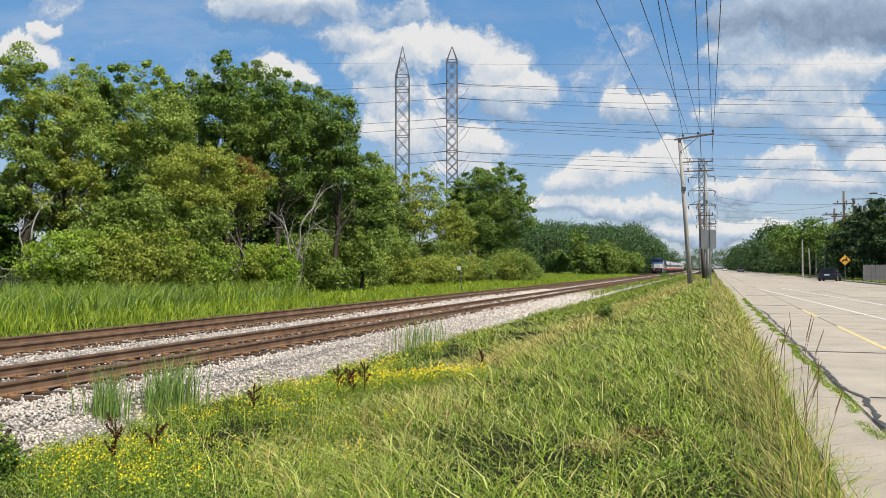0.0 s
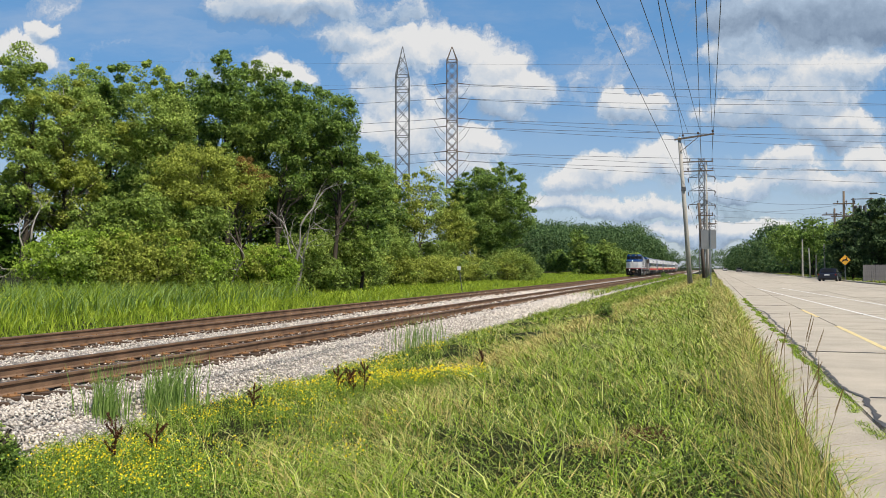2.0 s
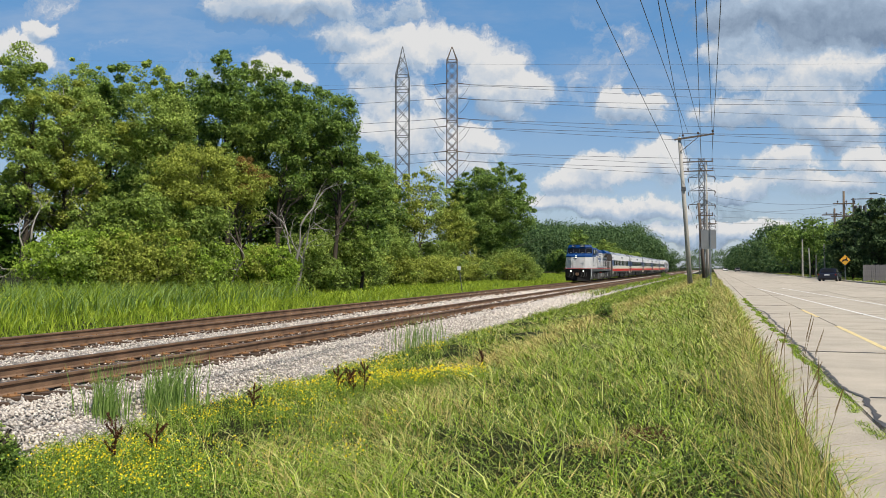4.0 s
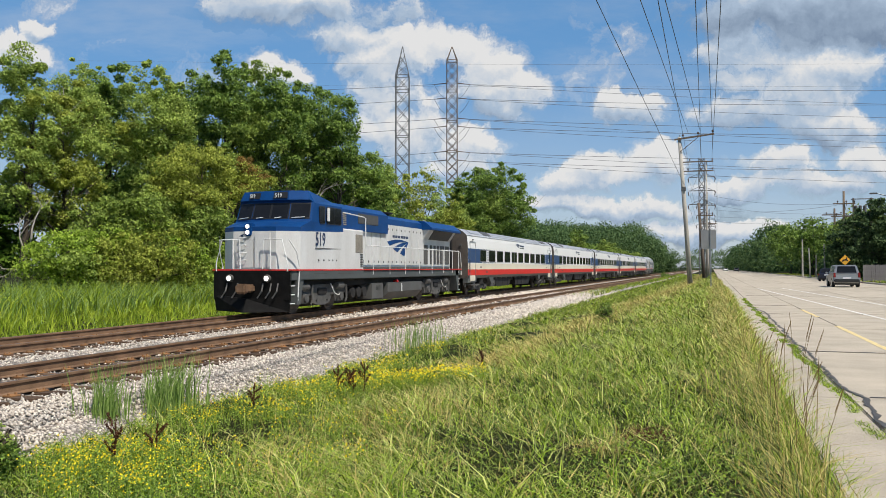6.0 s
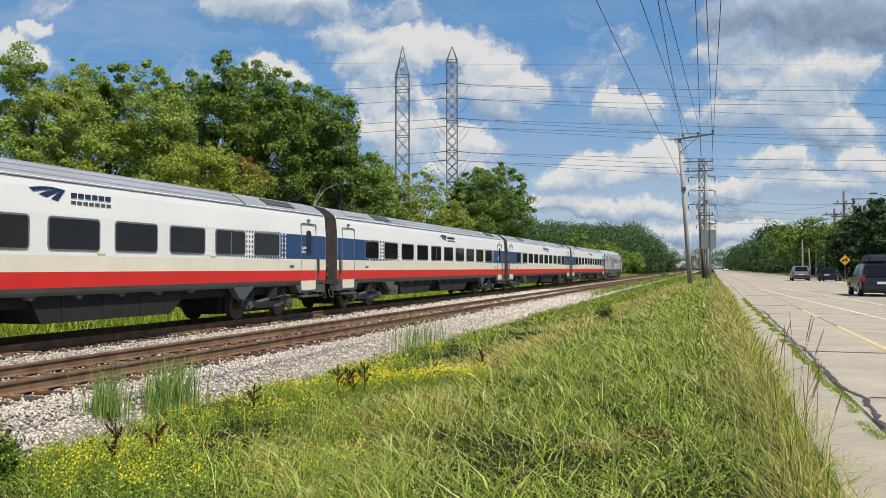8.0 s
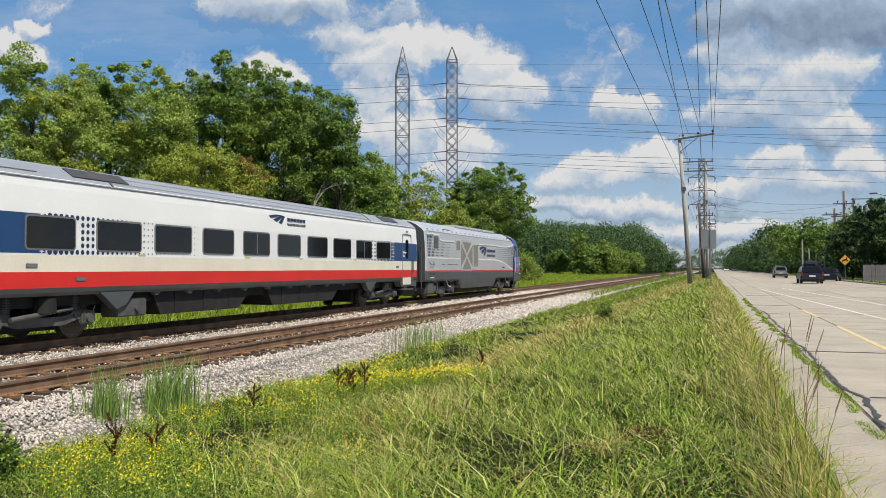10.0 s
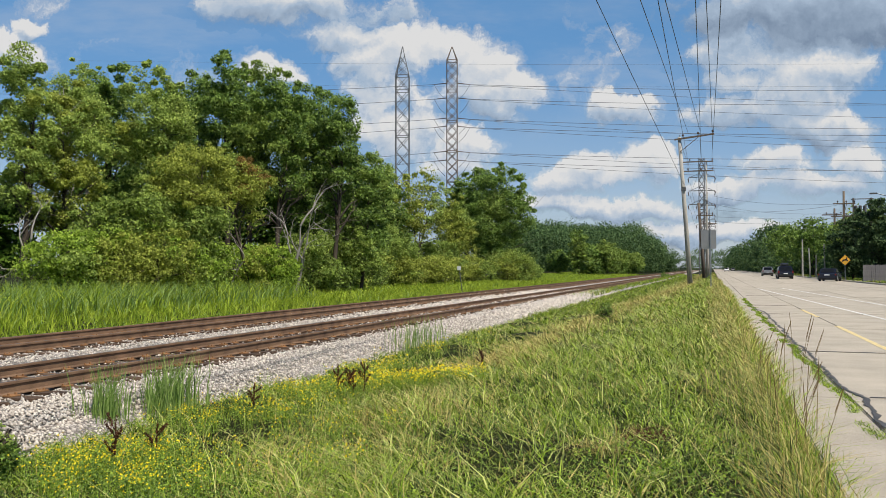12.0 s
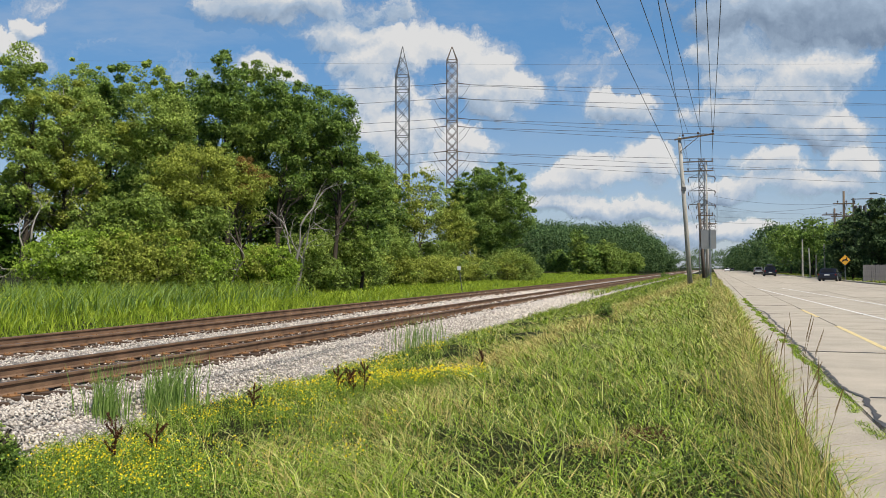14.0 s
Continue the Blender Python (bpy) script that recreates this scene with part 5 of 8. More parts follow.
def coach_truck(car, yc):
    t = new("truck")
    t.parent = car
    for dy in (-1.25, 1.25):
        wheelset(t, yc + dy, 0.455)
    for s in (-1, 1):
        x = s * 1.08
        bm = bm_new()
        top = [(-1.55, 0.60), (-1.1, 0.66), (-0.62, 0.52), (0.62, 0.52), (1.1, 0.66), (1.55, 0.60)]
        bot = [(1.55, 0.42), (1.05, 0.44), (0.6, 0.33), (-0.6, 0.33), (-1.05, 0.44), (-1.55, 0.42)]
        prism(bm, [(yc + a, b) for a, b in top + bot], "x", x - 0.07, x + 0.07)
        part("side_frame", bm, M["truck"], t)
        for dy in (-1.25, 1.25):
            bm = bm_new()
            box(bm, x - 0.05, x + 0.16, yc + dy - 0.17, yc + dy + 0.17, 0.30, 0.60, 0.04)
            cyl(bm, (x + 0.1 * s, yc + dy, 0.455), (x + 0.22 * s, yc + dy, 0.455), 0.1, 12)
            part("axle_box", bm, M["truck"], t)
            bm = bm_new()
            for k in range(7):
                tube(bm, [(x, yc + dy * 0.74, 0.6 + 0.05 * k), (x, yc + dy * 0.74, 0.625 + 0.05 * k)], [0.115, 0.115], 12)
            cyl(bm, (x, yc + dy * 0.74, 0.55), (x, yc + dy * 0.74, 0.98), 0.075, 10)
            part("spring", bm, M["truck"], t)
        bm = bm_new()
        tube(bm, [(x + 0.1 * s, yc, 0.62), (x + 0.1 * s, yc, 0.93)], [0.26, 0.24], 16)
        part("air_bag", bm, M["under"], t)
        bm = bm_new()
        tube(bm, [(x + 0.16 * s, yc - 0.9, 0.52), (x + 0.16 * s, yc - 0.1, 0.60)], [0.055, 0.055], 10)
        tube(bm, [(x + 0.16 * s, yc - 0.1, 0.60), (x + 0.16 * s, yc + 0.75, 0.68)], [0.035, 0.035], 8)
        part("damper", bm, M["truck"], t)
        bm = bm_new()
        pts = [(x + 0.19 * s, yc + 1.4, 0.72), (x + 0.21 * s, yc + 1.2, 0.36), (x + 0.2 * s, yc + 0.95, 0.30), (x + 0.18 * s, yc + 0.75, 0.6)]
        tube(bm, pts, 0.014, 6)
        part("brake_hose", bm, M["under"], t)
    bm = bm_new()
    box(bm, -1.0, 1.0, yc - 0.3, yc + 0.3, 0.4, 0.72, 0.05)
    part("bolster", bm, M["under"], t)
    # added dark block: fills the see-through space between the wheels as shade
    bm = bm_new()
    box(bm, -0.62, 0.62, yc - 2.0, yc + 2.0, 0.2, 0.9, 0.05)
    part("brake_gear", bm, M["under"], t)


COACH = [(1.40, 0.98), (1.47, 1.05), (1.5, 1.15), (1.505, 1.48), (1.505, 1.82), (1.505, 2.68), (1.5, 2.76), (1.465, 3.2), (1.44, 3.36), (1.40, 3.43), (1.24, 3.57), (0.98, 3.73), (0.6, 3.82), (0.2, 3.85)]
LCAR = 25.2


def coach(y0, label, note="Coach\nClass", first=False):
    car = thing("passenger_coach", label, "train car", group="passenger coaches")
    ring = [(x, z) for x, z in COACH] + [(-x, z) for x, z in COACH[::-1]]

    def slot(y, z, k):
        if k == -1:
            return 5
        return 0 if z < 1.15 else 1 if z < 1.48 else 2 if z < 1.82 else 3 if z < 3.40 else 4
    bm = bm_new()
    loft(bm, [[(x, y0 + y, z) for x, z in ring] for y in (0.0, 0.02, LCAR - 0.02, LCAR)], slot)
    part("body", bm, [M["skirt"], M["red"], M["cream"], M["white"], M["roof"], M["end_brown"]], car)
    # blue fields at both ends and the waist line
    for a, b in ((0.02, 3.05), (22.0, LCAR - 0.02)):
        bm = bm_new()
        sheet(bm, 1.505, [(y0 + a, 1.86), (y0 + b, 1.86), (y0 + b, 2.66), (y0 + a, 2.66)], 0.004)
        part("blue_panel", bm, M["coach_blue"], car, "navy blue side panel")
    # roof ribs and hatches
    for x, z in ((1.32, 3.50), (1.13, 3.64), (0.82, 3.77), (0.45, 3.835)):
        bm = bm_new()
        box(bm, x - 0.018, x + 0.018, y0 + 5.2, y0 + 20.0, z - 0.03, z + 0.014)
        part("roof_rib", bm, M["roof"], car)
    for a in (0.6, 3.4, 20.9):
        bm = bm_new()
        prism(bm, [(1.30, 3.515), (1.02, 3.705), (1.03, 3.735), (1.32, 3.54)], "y", y0 + a + 0.6, y0 + a + 2.4)
        part("roof_hatch", bm, M["louvre"] if a > 1 else M["roof"], car)
    for a in (5.1, 20.05):
        bm = bm_new()
        loft(bm, [[(x * 1.006, y0 + y, z + 0.012) for x, z in COACH[8:]] + [(-x * 1.006, y0 + y, z + 0.012) for x, z in COACH[8:][::-1]] for y in (a, a + 0.06)], lambda y, z, k: 0)
        part("roof_band", bm, M["louvre"], car)
    # eave gutter
    bm = bm_new()
    box(bm, 1.42, 1.462, y0 + 0.05, y0 + LCAR - 0.05, 3.375, 3.41, 0.008)
    part("gutter", bm, M["roof"], car)
    # windows
    for k in range(10):
        a = 2.55 + 1.99 * k
        w = (1.30 if k == 0 else 1.44)
        win = None
        bm = bm_new()
        sheet(bm, 1.505, rounded(y0 + a - 0.04, y0 + a + w + 0.04, 1.92, 2.64, 0.1), 0.012)
        win = part("window", bm, M["rubber"], car, "grey rounded window gasket")
        bm = bm_new()
        sheet(bm, 1.505, rounded(y0 + a, y0 + a + w, 1.96, 2.60, 0.07), 0.016)
        part("pane", bm, M["window"], win, "dark tinted glass pane")
        if k in (4, 8):
            bm = bm_new()
            box(bm, 1.5, 1.526, y0 + a + w / 2 - 0.02, y0 + a + w / 2 + 0.02, 1.97, 2.59)
            part("mullion", bm, M["rubber"], win)
    # dots that fade out from the blue ends
    bm = bm_new()
    for side in (0, 1):
        for i in range(34):
            yy = 3.16 + i * 0.155
            if side:
                yy = 25.05 - yy
            r = max(0.014, 0.068 * (1 - i / 30))
            for j in range(6):
                z = 1.895 + j * 0.147
                wk = (yy - 2.55) % 1.99
                if yy > 2.5 and wk < (1.54 if yy > 4 else 1.4) and 1.92 < z < 2.62:
                    continue
                disc(bm, 1.5105 if 3.05 < yy < 22 else 1.512, y0 + yy, z, r, 8, 0, 0.95)
    part("dot_pattern", bm, M["navy"], car, "navy fading dot pattern")["kind"] = "stuff"
    bm = bm_new()
    for yb in (22.12, 22.32, 2.95):
        for j in range(6):
            z = 1.9 + j * 0.147
            pts = []
            for q in range(8):
                rr = 0.07 if q % 2 == 0 else 0.026
                pts.append((y0 + yb + rr * math.cos(math.tau * q / 8), z + rr * math.sin(math.tau * q / 8)))
            sheet(bm, 1.509, pts, 0.003)
    part("star_pattern", bm, M["white"], car, "white four-pointed star pattern")
    # doors
    for a, b in ((0.42, 1.52), (23.36, 24.46)):
        bm = bm_new()
        outer, inner = rounded(y0 + a, y0 + b, 0.80, 3.06, 0.1), rounded(y0 + a + 0.03, y0 + b - 0.03, 0.83, 3.03, 0.08)
        n = len(outer)
        vo = [bm.verts.new((1.514, p, q)) for p, q in outer]
        vi = [bm.verts.new((1.514, p, q)) for p, q in inner]
        for k in range(n):
            bm.faces.new((vo[k], vo[(k + 1) % n], vi[(k + 1) % n], vi[k]))
        ex = bmesh.ops.extrude_face_region(bm, geom=bm.faces[:])
        bmesh.ops.translate(bm, verts=[v for v in ex["geom"] if isinstance(v, bmesh.types.BMVert)], vec=(-0.05, 0, 0))
        bmesh.ops.recalc_face_normals(bm, faces=bm.faces[:])
        door = part("door", bm, M["rubber"], car, "plug door outlined by dark seal")
        bm = bm_new()
        sheet(bm, 1.5, [(y0 + a + 0.04, 0.80), (y0 + b - 0.04, 0.80), (y0 + b - 0.04, 1.14), (y0 + a + 0.04, 1.14)], 0.012)
        part("kick_panel", bm, M["cream"], door, "cream lower door panel")
        if a > 2:
            bm = bm_new()
            sheet(bm, 1.505, rounded(y0 + a + 0.38, y0 + a + 0.72, 1.98, 2.82, 0.12), 0.012)
            part("door_window", bm, M["window"], door, "narrow tinted door window")
            words(door, note, 1.515, y0 + a - 0.02 + 0.06, 2.2, 0.14, "white")
        bm = bm_new()
        h = y0 + (0.22 if a < 2 else b + 0.12)
        tube(bm, [(1.5, h, 1.35), (1.56, h, 1.40), (1.56, h, 2.0), (1.5, h, 2.05)], 0.022, 8)
        sheet(bm, 1.5, [(h - 0.06, 0.95), (h + 0.06, 0.95), (h + 0.06, 2.1), (h - 0.06, 2.1)], 0.008)
        part("grab_handle", bm, M["truck"], car, "grey recessed grab handle")
        bm = bm_new()
        box(bm, 1.49, 1.53, y0 + (a + b) / 2 - 0.1, y0 + (a + b) / 2 + 0.1, 3.13, 3.2, 0.01)
        part("door_lamp", bm, M["rubber"], car)
        bm = bm_new()
        box(bm, 1.1, 1.56, y0 + a + 0.05, y0 + b + 0.15, 0.58, 0.66, 0.02)
        part("step", bm, M["truck"], car, "grey folding door step")
    emblem(car, 1.485, y0 + 12.0, 2.94, 0.95, 0.26, "navy")
    bars(car, 1.492, y0 + 13.1, y0 + 14.35, 3.06, 3.16, 6, "navy")
    bars(car, 1.497, y0 + 13.1, y0 + 14.35, 2.92, 2.99, 7, "skirt")
    for a in (5.9, 10.6, 13.9, 18.2):
        bm = bm_new()
        box(bm, 1.5, 1.512, y0 + a, y0 + a + 0.26, 1.845, 1.885)
        part("tag", bm, M["brass"], car, "small yellow-green tag plate")
    for a, z in ((2.55, 1.56), (22.6, 1.56), (3.9, 1.28)):
        bm = bm_new()
        box(bm, 1.5, 1.518, y0 + a, y0 + a + 0.3, z, z + 0.09, 0.01)
        part("lamp_box", bm, M["rubber"], car)
    # underframe
    bm = bm_new()
    box(bm, -1.15, 1.15, y0 + 0.6, y0 + LCAR - 0.6, 0.74, 1.0)
    part("underframe", bm, M["under"], car)
    for a, b in ((6.7, 11.4), (12.2, 17.6)):
        bm = bm_new()
        prism(bm, [(y0 + a, 1.0), (y0 + a + 0.35, 0.40), (y0 + b - 0.8, 0.40), (y0 + b, 1.0)], "x", -1.28, 1.28)
        eq = part("equipment_case", bm, M["under"], car, "grimy brown-black equipment case")
        for k in range(3):
            bm = bm_new()
            box(bm, 1.28, 1.30, y0 + a + 0.9 + k * 1.25, y0 + a + 0.96 + k * 1.25, 0.44, 0.96)
            part("seam", bm, M["under"], eq)
    for k in range(9):
        bm = bm_new()
        yy = y0 + 6.6 + k * 1.35
        prism(bm, [(yy, 0.98), (yy + 0.30, 0.98), (yy + 0.2, 0.90), (yy + 0.1, 0.90)], "x", 1.28, 1.4)
        part("bracket", bm, M["truck"], car)
    bm = bm_new()
    box(bm, 0.9, 1.38, y0 + 5.35, y0 + 6.4, 0.42, 0.85, 0.03)
    cyl(bm, (1.36, y0 + 6.0, 0.6), (1.44, y0 + 6.0, 0.6), 0.07, 10)
    part("valve_box", bm, M["truck"], car)
    for yc in (3.35, 21.9):
        for sgn in (-1, 1):
            bm = bm_new()
            prism(bm, [(y0 + yc + sgn * 1.35, 1.02), (y0 + yc + sgn * 2.5, 1.02), (y0 + yc + sgn * 2.2, 0.72), (y0 + yc + sgn * 1.9, 0.62)], "x", 1.25, 1.46)
            part("skirt_gusset", bm, M["skirt"], car)
        coach_truck(car, y0 + yc)
    for a, b in ((0.02, 1.9), (23.05, LCAR - 0.02)):
        bm = bm_new()
        prism(bm, [(y0 + a, 1.0), (y0 + b, 1.0), (y0 + b - (0.0 if a > 2 else 0.25), 0.74), (y0 + a + (0.25 if a > 2 else 0.0), 0.74)], "x", 1.2, 1.488)
        part("door_skirt", bm, M["skirt"], car)
    # end gangway, buffers and hoses
    for yy, s in ((0.0, -1), (LCAR, 1)):
        bm = bm_new()
        box(bm, -0.62, 0.62, *sorted((y0 + yy, y0 + yy + s * 0.30)), 0.95, 3.2, 0.06)
        part("gangway", bm, M["black"], car, "black rubber gangway bellows")
        bm = bm_new()
        box(bm, -0.12, 0.12, *sorted((y0 + yy, y0 + yy + s * 0.42)), 0.62, 0.86, 0.04)
        part("coupler", bm, M["under"], car)
        for z in (2.85, 1.6, 1.3):
            bm = bm_new()
            cyl(bm, (1.1, y0 + yy, z), (1.1, y0 + yy + s * 0.07, z), 0.07, 12)
            part("end_lamp", bm, M["truck"], car)
        for x in (0.75, 0.95):
            bm = bm_new()
            tube(bm, [(x, y0 + yy, 0.95), (x + 0.1, y0 + yy + s * 0.18, 0.62), (x, y0 + yy + s * 0.36, 0.55)], 0.025, 6)
            part("jumper_hose", bm, M["black"], car)
        bm = bm_new()
        tube(bm, [(1.3, y0 + yy, 0.85), (1.38, y0 + yy + s * 0.05, 0.52), (1.38, y0 + yy + s * 0.3, 0.52), (1.3, y0 + yy + s * 0.3, 0.8)], 0.018, 6)
        part("step_stirrup", bm, M["truck"], car)
    return car


M["pilot_black"] = material("grimy_black_pilot", (0.008, 0.0078, 0.0075), 0.7, var=0.3, scale=4, spec=0.12)


def loco_truck(loco, yc):
    t = new("truck")
    t.parent = loco
    for dy in (-1.38, 1.38):
        wheelset(t, yc + dy, 0.53)
    for s in (-1, 1):
        x = s * 1.12
        bm = bm_new()
        top = [(-2.05, 0.86), (-1.0, 0.9), (-0.6, 0.98), (0.6, 0.98), (1.0, 0.9), (2.05, 0.86)]
        bot = [(2.05, 0.68), (1.75, 0.62), (1.7, 0.36), (1.08, 0.36), (1.02, 0.62), (0.82, 0.6), (0.66, 0.36), (0.3, 0.26), (-0.3, 0.26), (-0.66, 0.36), (-0.82, 0.6), (-1.02, 0.62), (-1.08, 0.36), (-1.7, 0.36), (-1.75, 0.62), (-2.05, 0.68)]
        prism(bm, [(yc + a, b) for a, b in top + bot], "x", x - 0.09, x + 0.09)
        part("side_frame", bm, M["truck"], t, "dusty grey cast truck frame")
        bm = bm_new()
        for dy in (-0.42, 0.42):
            cyl(bm, (x + 0.09 * s, yc + dy, 0.42), (x + 0.11 * s, yc + dy, 0.42), 0.04, 8)
        box(bm, x - 0.02, x + 0.13, yc - 0.36, yc + 0.36, 0.62, 0.86, 0.03)
        part("bolster_box", bm, M["under"], t)
        for dy in (-1.38, 1.38):
            bm = bm_new()
            box(bm, x - 0.04, x + 0.17, yc + dy - 0.2, yc + dy + 0.2, 0.34, 0.72, 0.04)
            cyl(bm, (x + 0.15 * s, yc + dy, 0.53), (x + 0.24 * s, yc + dy, 0.53), 0.15, 14)
            part("axle_box", bm, M["truck"], t)
            bm = bm_new()
            tube(bm, [(x + 0.16 * s, yc + dy - 0.35, 0.92), (x + 0.16 * s, yc + dy + 0.15, 0.92)], [0.12, 0.12], 12)
            tube(bm, [(x + 0.16 * s, yc + dy + 0.15, 0.92), (x + 0.16 * s, yc + dy + 0.5, 0.9)], [0.03, 0.03], 8)
            part("brake_cylinder", bm, M["truck"], t)
            bm = bm_new()
            tube(bm, [(x + 0.18 * s, yc + dy + 0.46, 0.95), (x + 0.18 * s, yc + dy + 0.5, 0.45), (x + 0.16 * s, yc + dy + 0.42, 0.3)], [0.05, 0.045, 0.03], 8)
            part("brake_hanger", bm, M["truck"], t)
        bm = bm_new()
        tube(bm, [(x + 0.2 * s, yc + 0.5, 1.0), (x + 0.24 * s, yc + 0.75, 0.66), (x + 0.2 * s, yc + 1.1, 0.58), (x + 0.2 * s, yc + 1.4, 0.62)], 0.02, 6)
        part("air_hose", bm, M["rail_white"], t)
    # wide bolster and an added inner block, black as shade behind the side frames
    bm = bm_new()
    box(bm, -1.0, 1.0, yc - 1.0, yc + 1.0, 0.45, 1.0, 0.05)
    part("bolster", bm, M["under"], t)
    bm = bm_new()
    box(bm, -0.62, 0.62, yc - 2.2, yc + 2.2, 0.2, 1.0, 0.05)
    part("traction_motor", bm, M["under"], t)


def handrail(loco, pts, r=0.022, mat="rail_white"):
    bm = bm_new()
    tube(bm, pts, r, 8)
    return part("handrail", bm, M[mat], loco, "slim white tubular handrail")


def diesel():
    """The leading hood locomotive; y runs from its nose corner (0) to its tail."""
    L = thing("diesel_locomotive", "silver and blue diesel hood locomotive with wide nose", "locomotive")
    W = 1.5
    # frame, sill, red line
    bm = bm_new()
    box(bm, -1.45, 1.45, -0.55, 18.3, 1.16, 1.46, 0.02)
    part("frame", bm, M["skirt"], L, "dark grey frame sill")
    bm = bm_new()
    box(bm, -W, W, -0.58, 18.32, 1.47, 1.515, 0.006)
    part("red_stripe", bm, M["red"], L, "thin red stripe along the deck edge")
    bm = bm_new()
    box(bm, -1.475, 1.475, -0.54, 18.28, 1.50, 1.520)
    part("deck", bm, M["truck"], L, "dusty grey walkway deck")
    bm = bm_new()
    box(bm, -1.49, 1.49, -0.04, 5.15, 1.17, 1.47, 0.01)
    part("sill_panel", bm, M["skirt"], L)
    # cab and nose: plan outline with bevelled corners
    plan = [(-W, 3.27), (-1.44, 0.08), (-0.80, -0.42), (0.80, -0.42), (1.44, 0.08), (W, 3.27)]
    bm = bm_new()
    rows = []
    for z, k, mi in ((1.515, 1.0, 0), (2.78, 1.0, 0), (2.93, 0.995, 1)):
        rows.append([bm.verts.new((x, y, z + (0.10 if y > 0.5 and z > 2.7 else 0.0) - (0.06 if y < -0.5 and z > 2.7 else 0))) for x, y in plan])
    for a, b, mi in zip(rows, rows[1:], (0, 1)):
        for k in range(5):
            f = bm.faces.new((a[k], a[k + 1], b[k + 1], b[k]))
            f.material_index = mi
    # nose top up to the windscreen foot, then screen, brow and roof
    wind = [(-1.46, 0.78), (-0.72, 0.55), (0.72, 0.55), (1.46, 0.78)]
    foot = [bm.verts.new((x, y, 3.16)) for x, y in wind]
    t = rows[2]
    for q in ((t[1], t[2], foot[1], foot[0]), (t[2], t[3], foot[2], foot[1]), (t[3], t[4], foot[3], foot[2])):
        bm.faces.new(q).material_index = 1
    top = [bm.verts.new((x * 0.97, y + 0.24, 3.84)) for x, y in wind]
    brow = [bm.verts.new((x * 0.93, y + 0.12, 3.90)) for x, y in wind]
    crown = [bm.verts.new((x * 0.86, y + 0.22, 4.22)) for x, y in wind]
    for a, b in ((foot, top), (top, brow), (brow, crown)):
        for k in range(3):
            bm.faces.new((a[k], a[k + 1], b[k + 1], b[k])).material_index = 1
    # sides of the cab: eave line falls to the rear
    for s, e in ((0, 0), (1, 3)):
        x = -1 if s == 0 else 1
        rear_low = rows[2][0 if s == 0 else 5]
        nose = rows[2][1 if s == 0 else 4]
        ev = bm.verts.new((x * 1.44, 3.27, 3.80))
        ev0 = bm.verts.new((x * 1.42, 1.15, 3.80))
        rf = bm.verts.new((x * 0.95, 3.27, 4.02))
        for q in ((nose, foot[e], top[e], ev0, ev, rear_low), (top[e], brow[e], ev0), (brow[e], crown[e], ev0), (ev0, crown[e], rf, ev)):
            try:
                bm.faces.new(q).material_index = 1
            except ValueError:
                pass
        if s == 0:
            rfl, evl, rll = rf, ev, rear_low
        else:
            bm.faces.new((crown[0], crown[1], crown[2], crown[3], rf, rfl)).material_index = 1
            bm.faces.new((rows[0][0], rows[1][0], rll, evl, rfl, rf, ev, rear_low, rows[1][5], rows[0][5])).material_index = 0
    bmesh.ops.recalc_face_normals(bm, faces=bm.faces[:])
    part("cab", bm, [M["silver"], M["loco_blue"]], L, "silver lower cab with blue upper half and nose top")
    # windscreens
    def quad(bm, a, b, c, d, off):
        n = (Vector(b) - Vector(a)).cross(Vector(d) - Vector(a)).normalized() * off
        v = [bm.verts.new(Vector(p) + n) for p in (a, b, c, d)]
        bm.faces.new(v)
        w = [bm.verts.new(Vector(p) - n * 0.5) for p in (a, b, c, d)]
        bm.faces.new(w[::-1])
        for k in range(4):
            bm.faces.new((v[k], w[k], w[(k + 1) % 4], v[(k + 1) % 4]))
    def across(k0, f0, f1, z0, z1):
        (xa, ya), (xb, yb) = wind[k0], wind[k0 + 1]
        def at(f, z):
            g = (z - 3.16) / 0.68
            x, y = xa + (xb - xa) * f, ya + (yb - ya) * f
            return (x * (1 - 0.03 * g), y + 0.24 * g, z)
        return at(f0, z0), at(f1, z0), at(f1, z1), at(f0, z1)
    for k0, f0, f1 in ((0, 0.1, 0.95), (1, 0.04, 0.47), (1, 0.53, 0.96), (2, 0.05, 0.9)):
        bm = bm_new()
        quad(bm, *across(k0, f0 - 0.03, f1 + 0.03, 3.24, 3.80), 0.012)
        w = part("windscreen", bm, M["black"], L, "black-framed front windscreen")
        bm = bm_new()
        quad(bm, *across(k0, f0, f1, 3.28, 3.76), 0.02)
        part("pane", bm, M["window"], w)
        a, b, _, _ = across(k0, f0 + 0.1, f1 - 0.15, 3.27, 3.5)
        bm = bm_new()
        tube(bm, [Vector(a) + Vector((0, -0.04, 0)), Vector(b) + Vector((0, -0.04, 0.03))], 0.014, 6)
        part("wiper", bm, M["rail_white"], w)
    # number boards in the brow
    bm = bm_new()
    quad(bm, (0.08, 0.665, 3.95), (0.62, 0.665, 3.95), (0.6, 0.735, 4.17), (0.08, 0.735, 4.17), 0.012)
    nb = part("number_board", bm, M["black"], L, "dark number board above the windscreen")
    o = words(nb, "519", 0.14, 0.645, 3.985, 0.21, "white", facing="front")
    bm = bm_new()
    quad(bm, (-0.9, 0.71, 3.95), (-0.45, 0.665, 3.95), (-0.44, 0.735, 4.15), (-0.86, 0.78, 4.15), 0.012)
    nb = part("number_board", bm, M["black"], L, "dark number board above the windscreen")
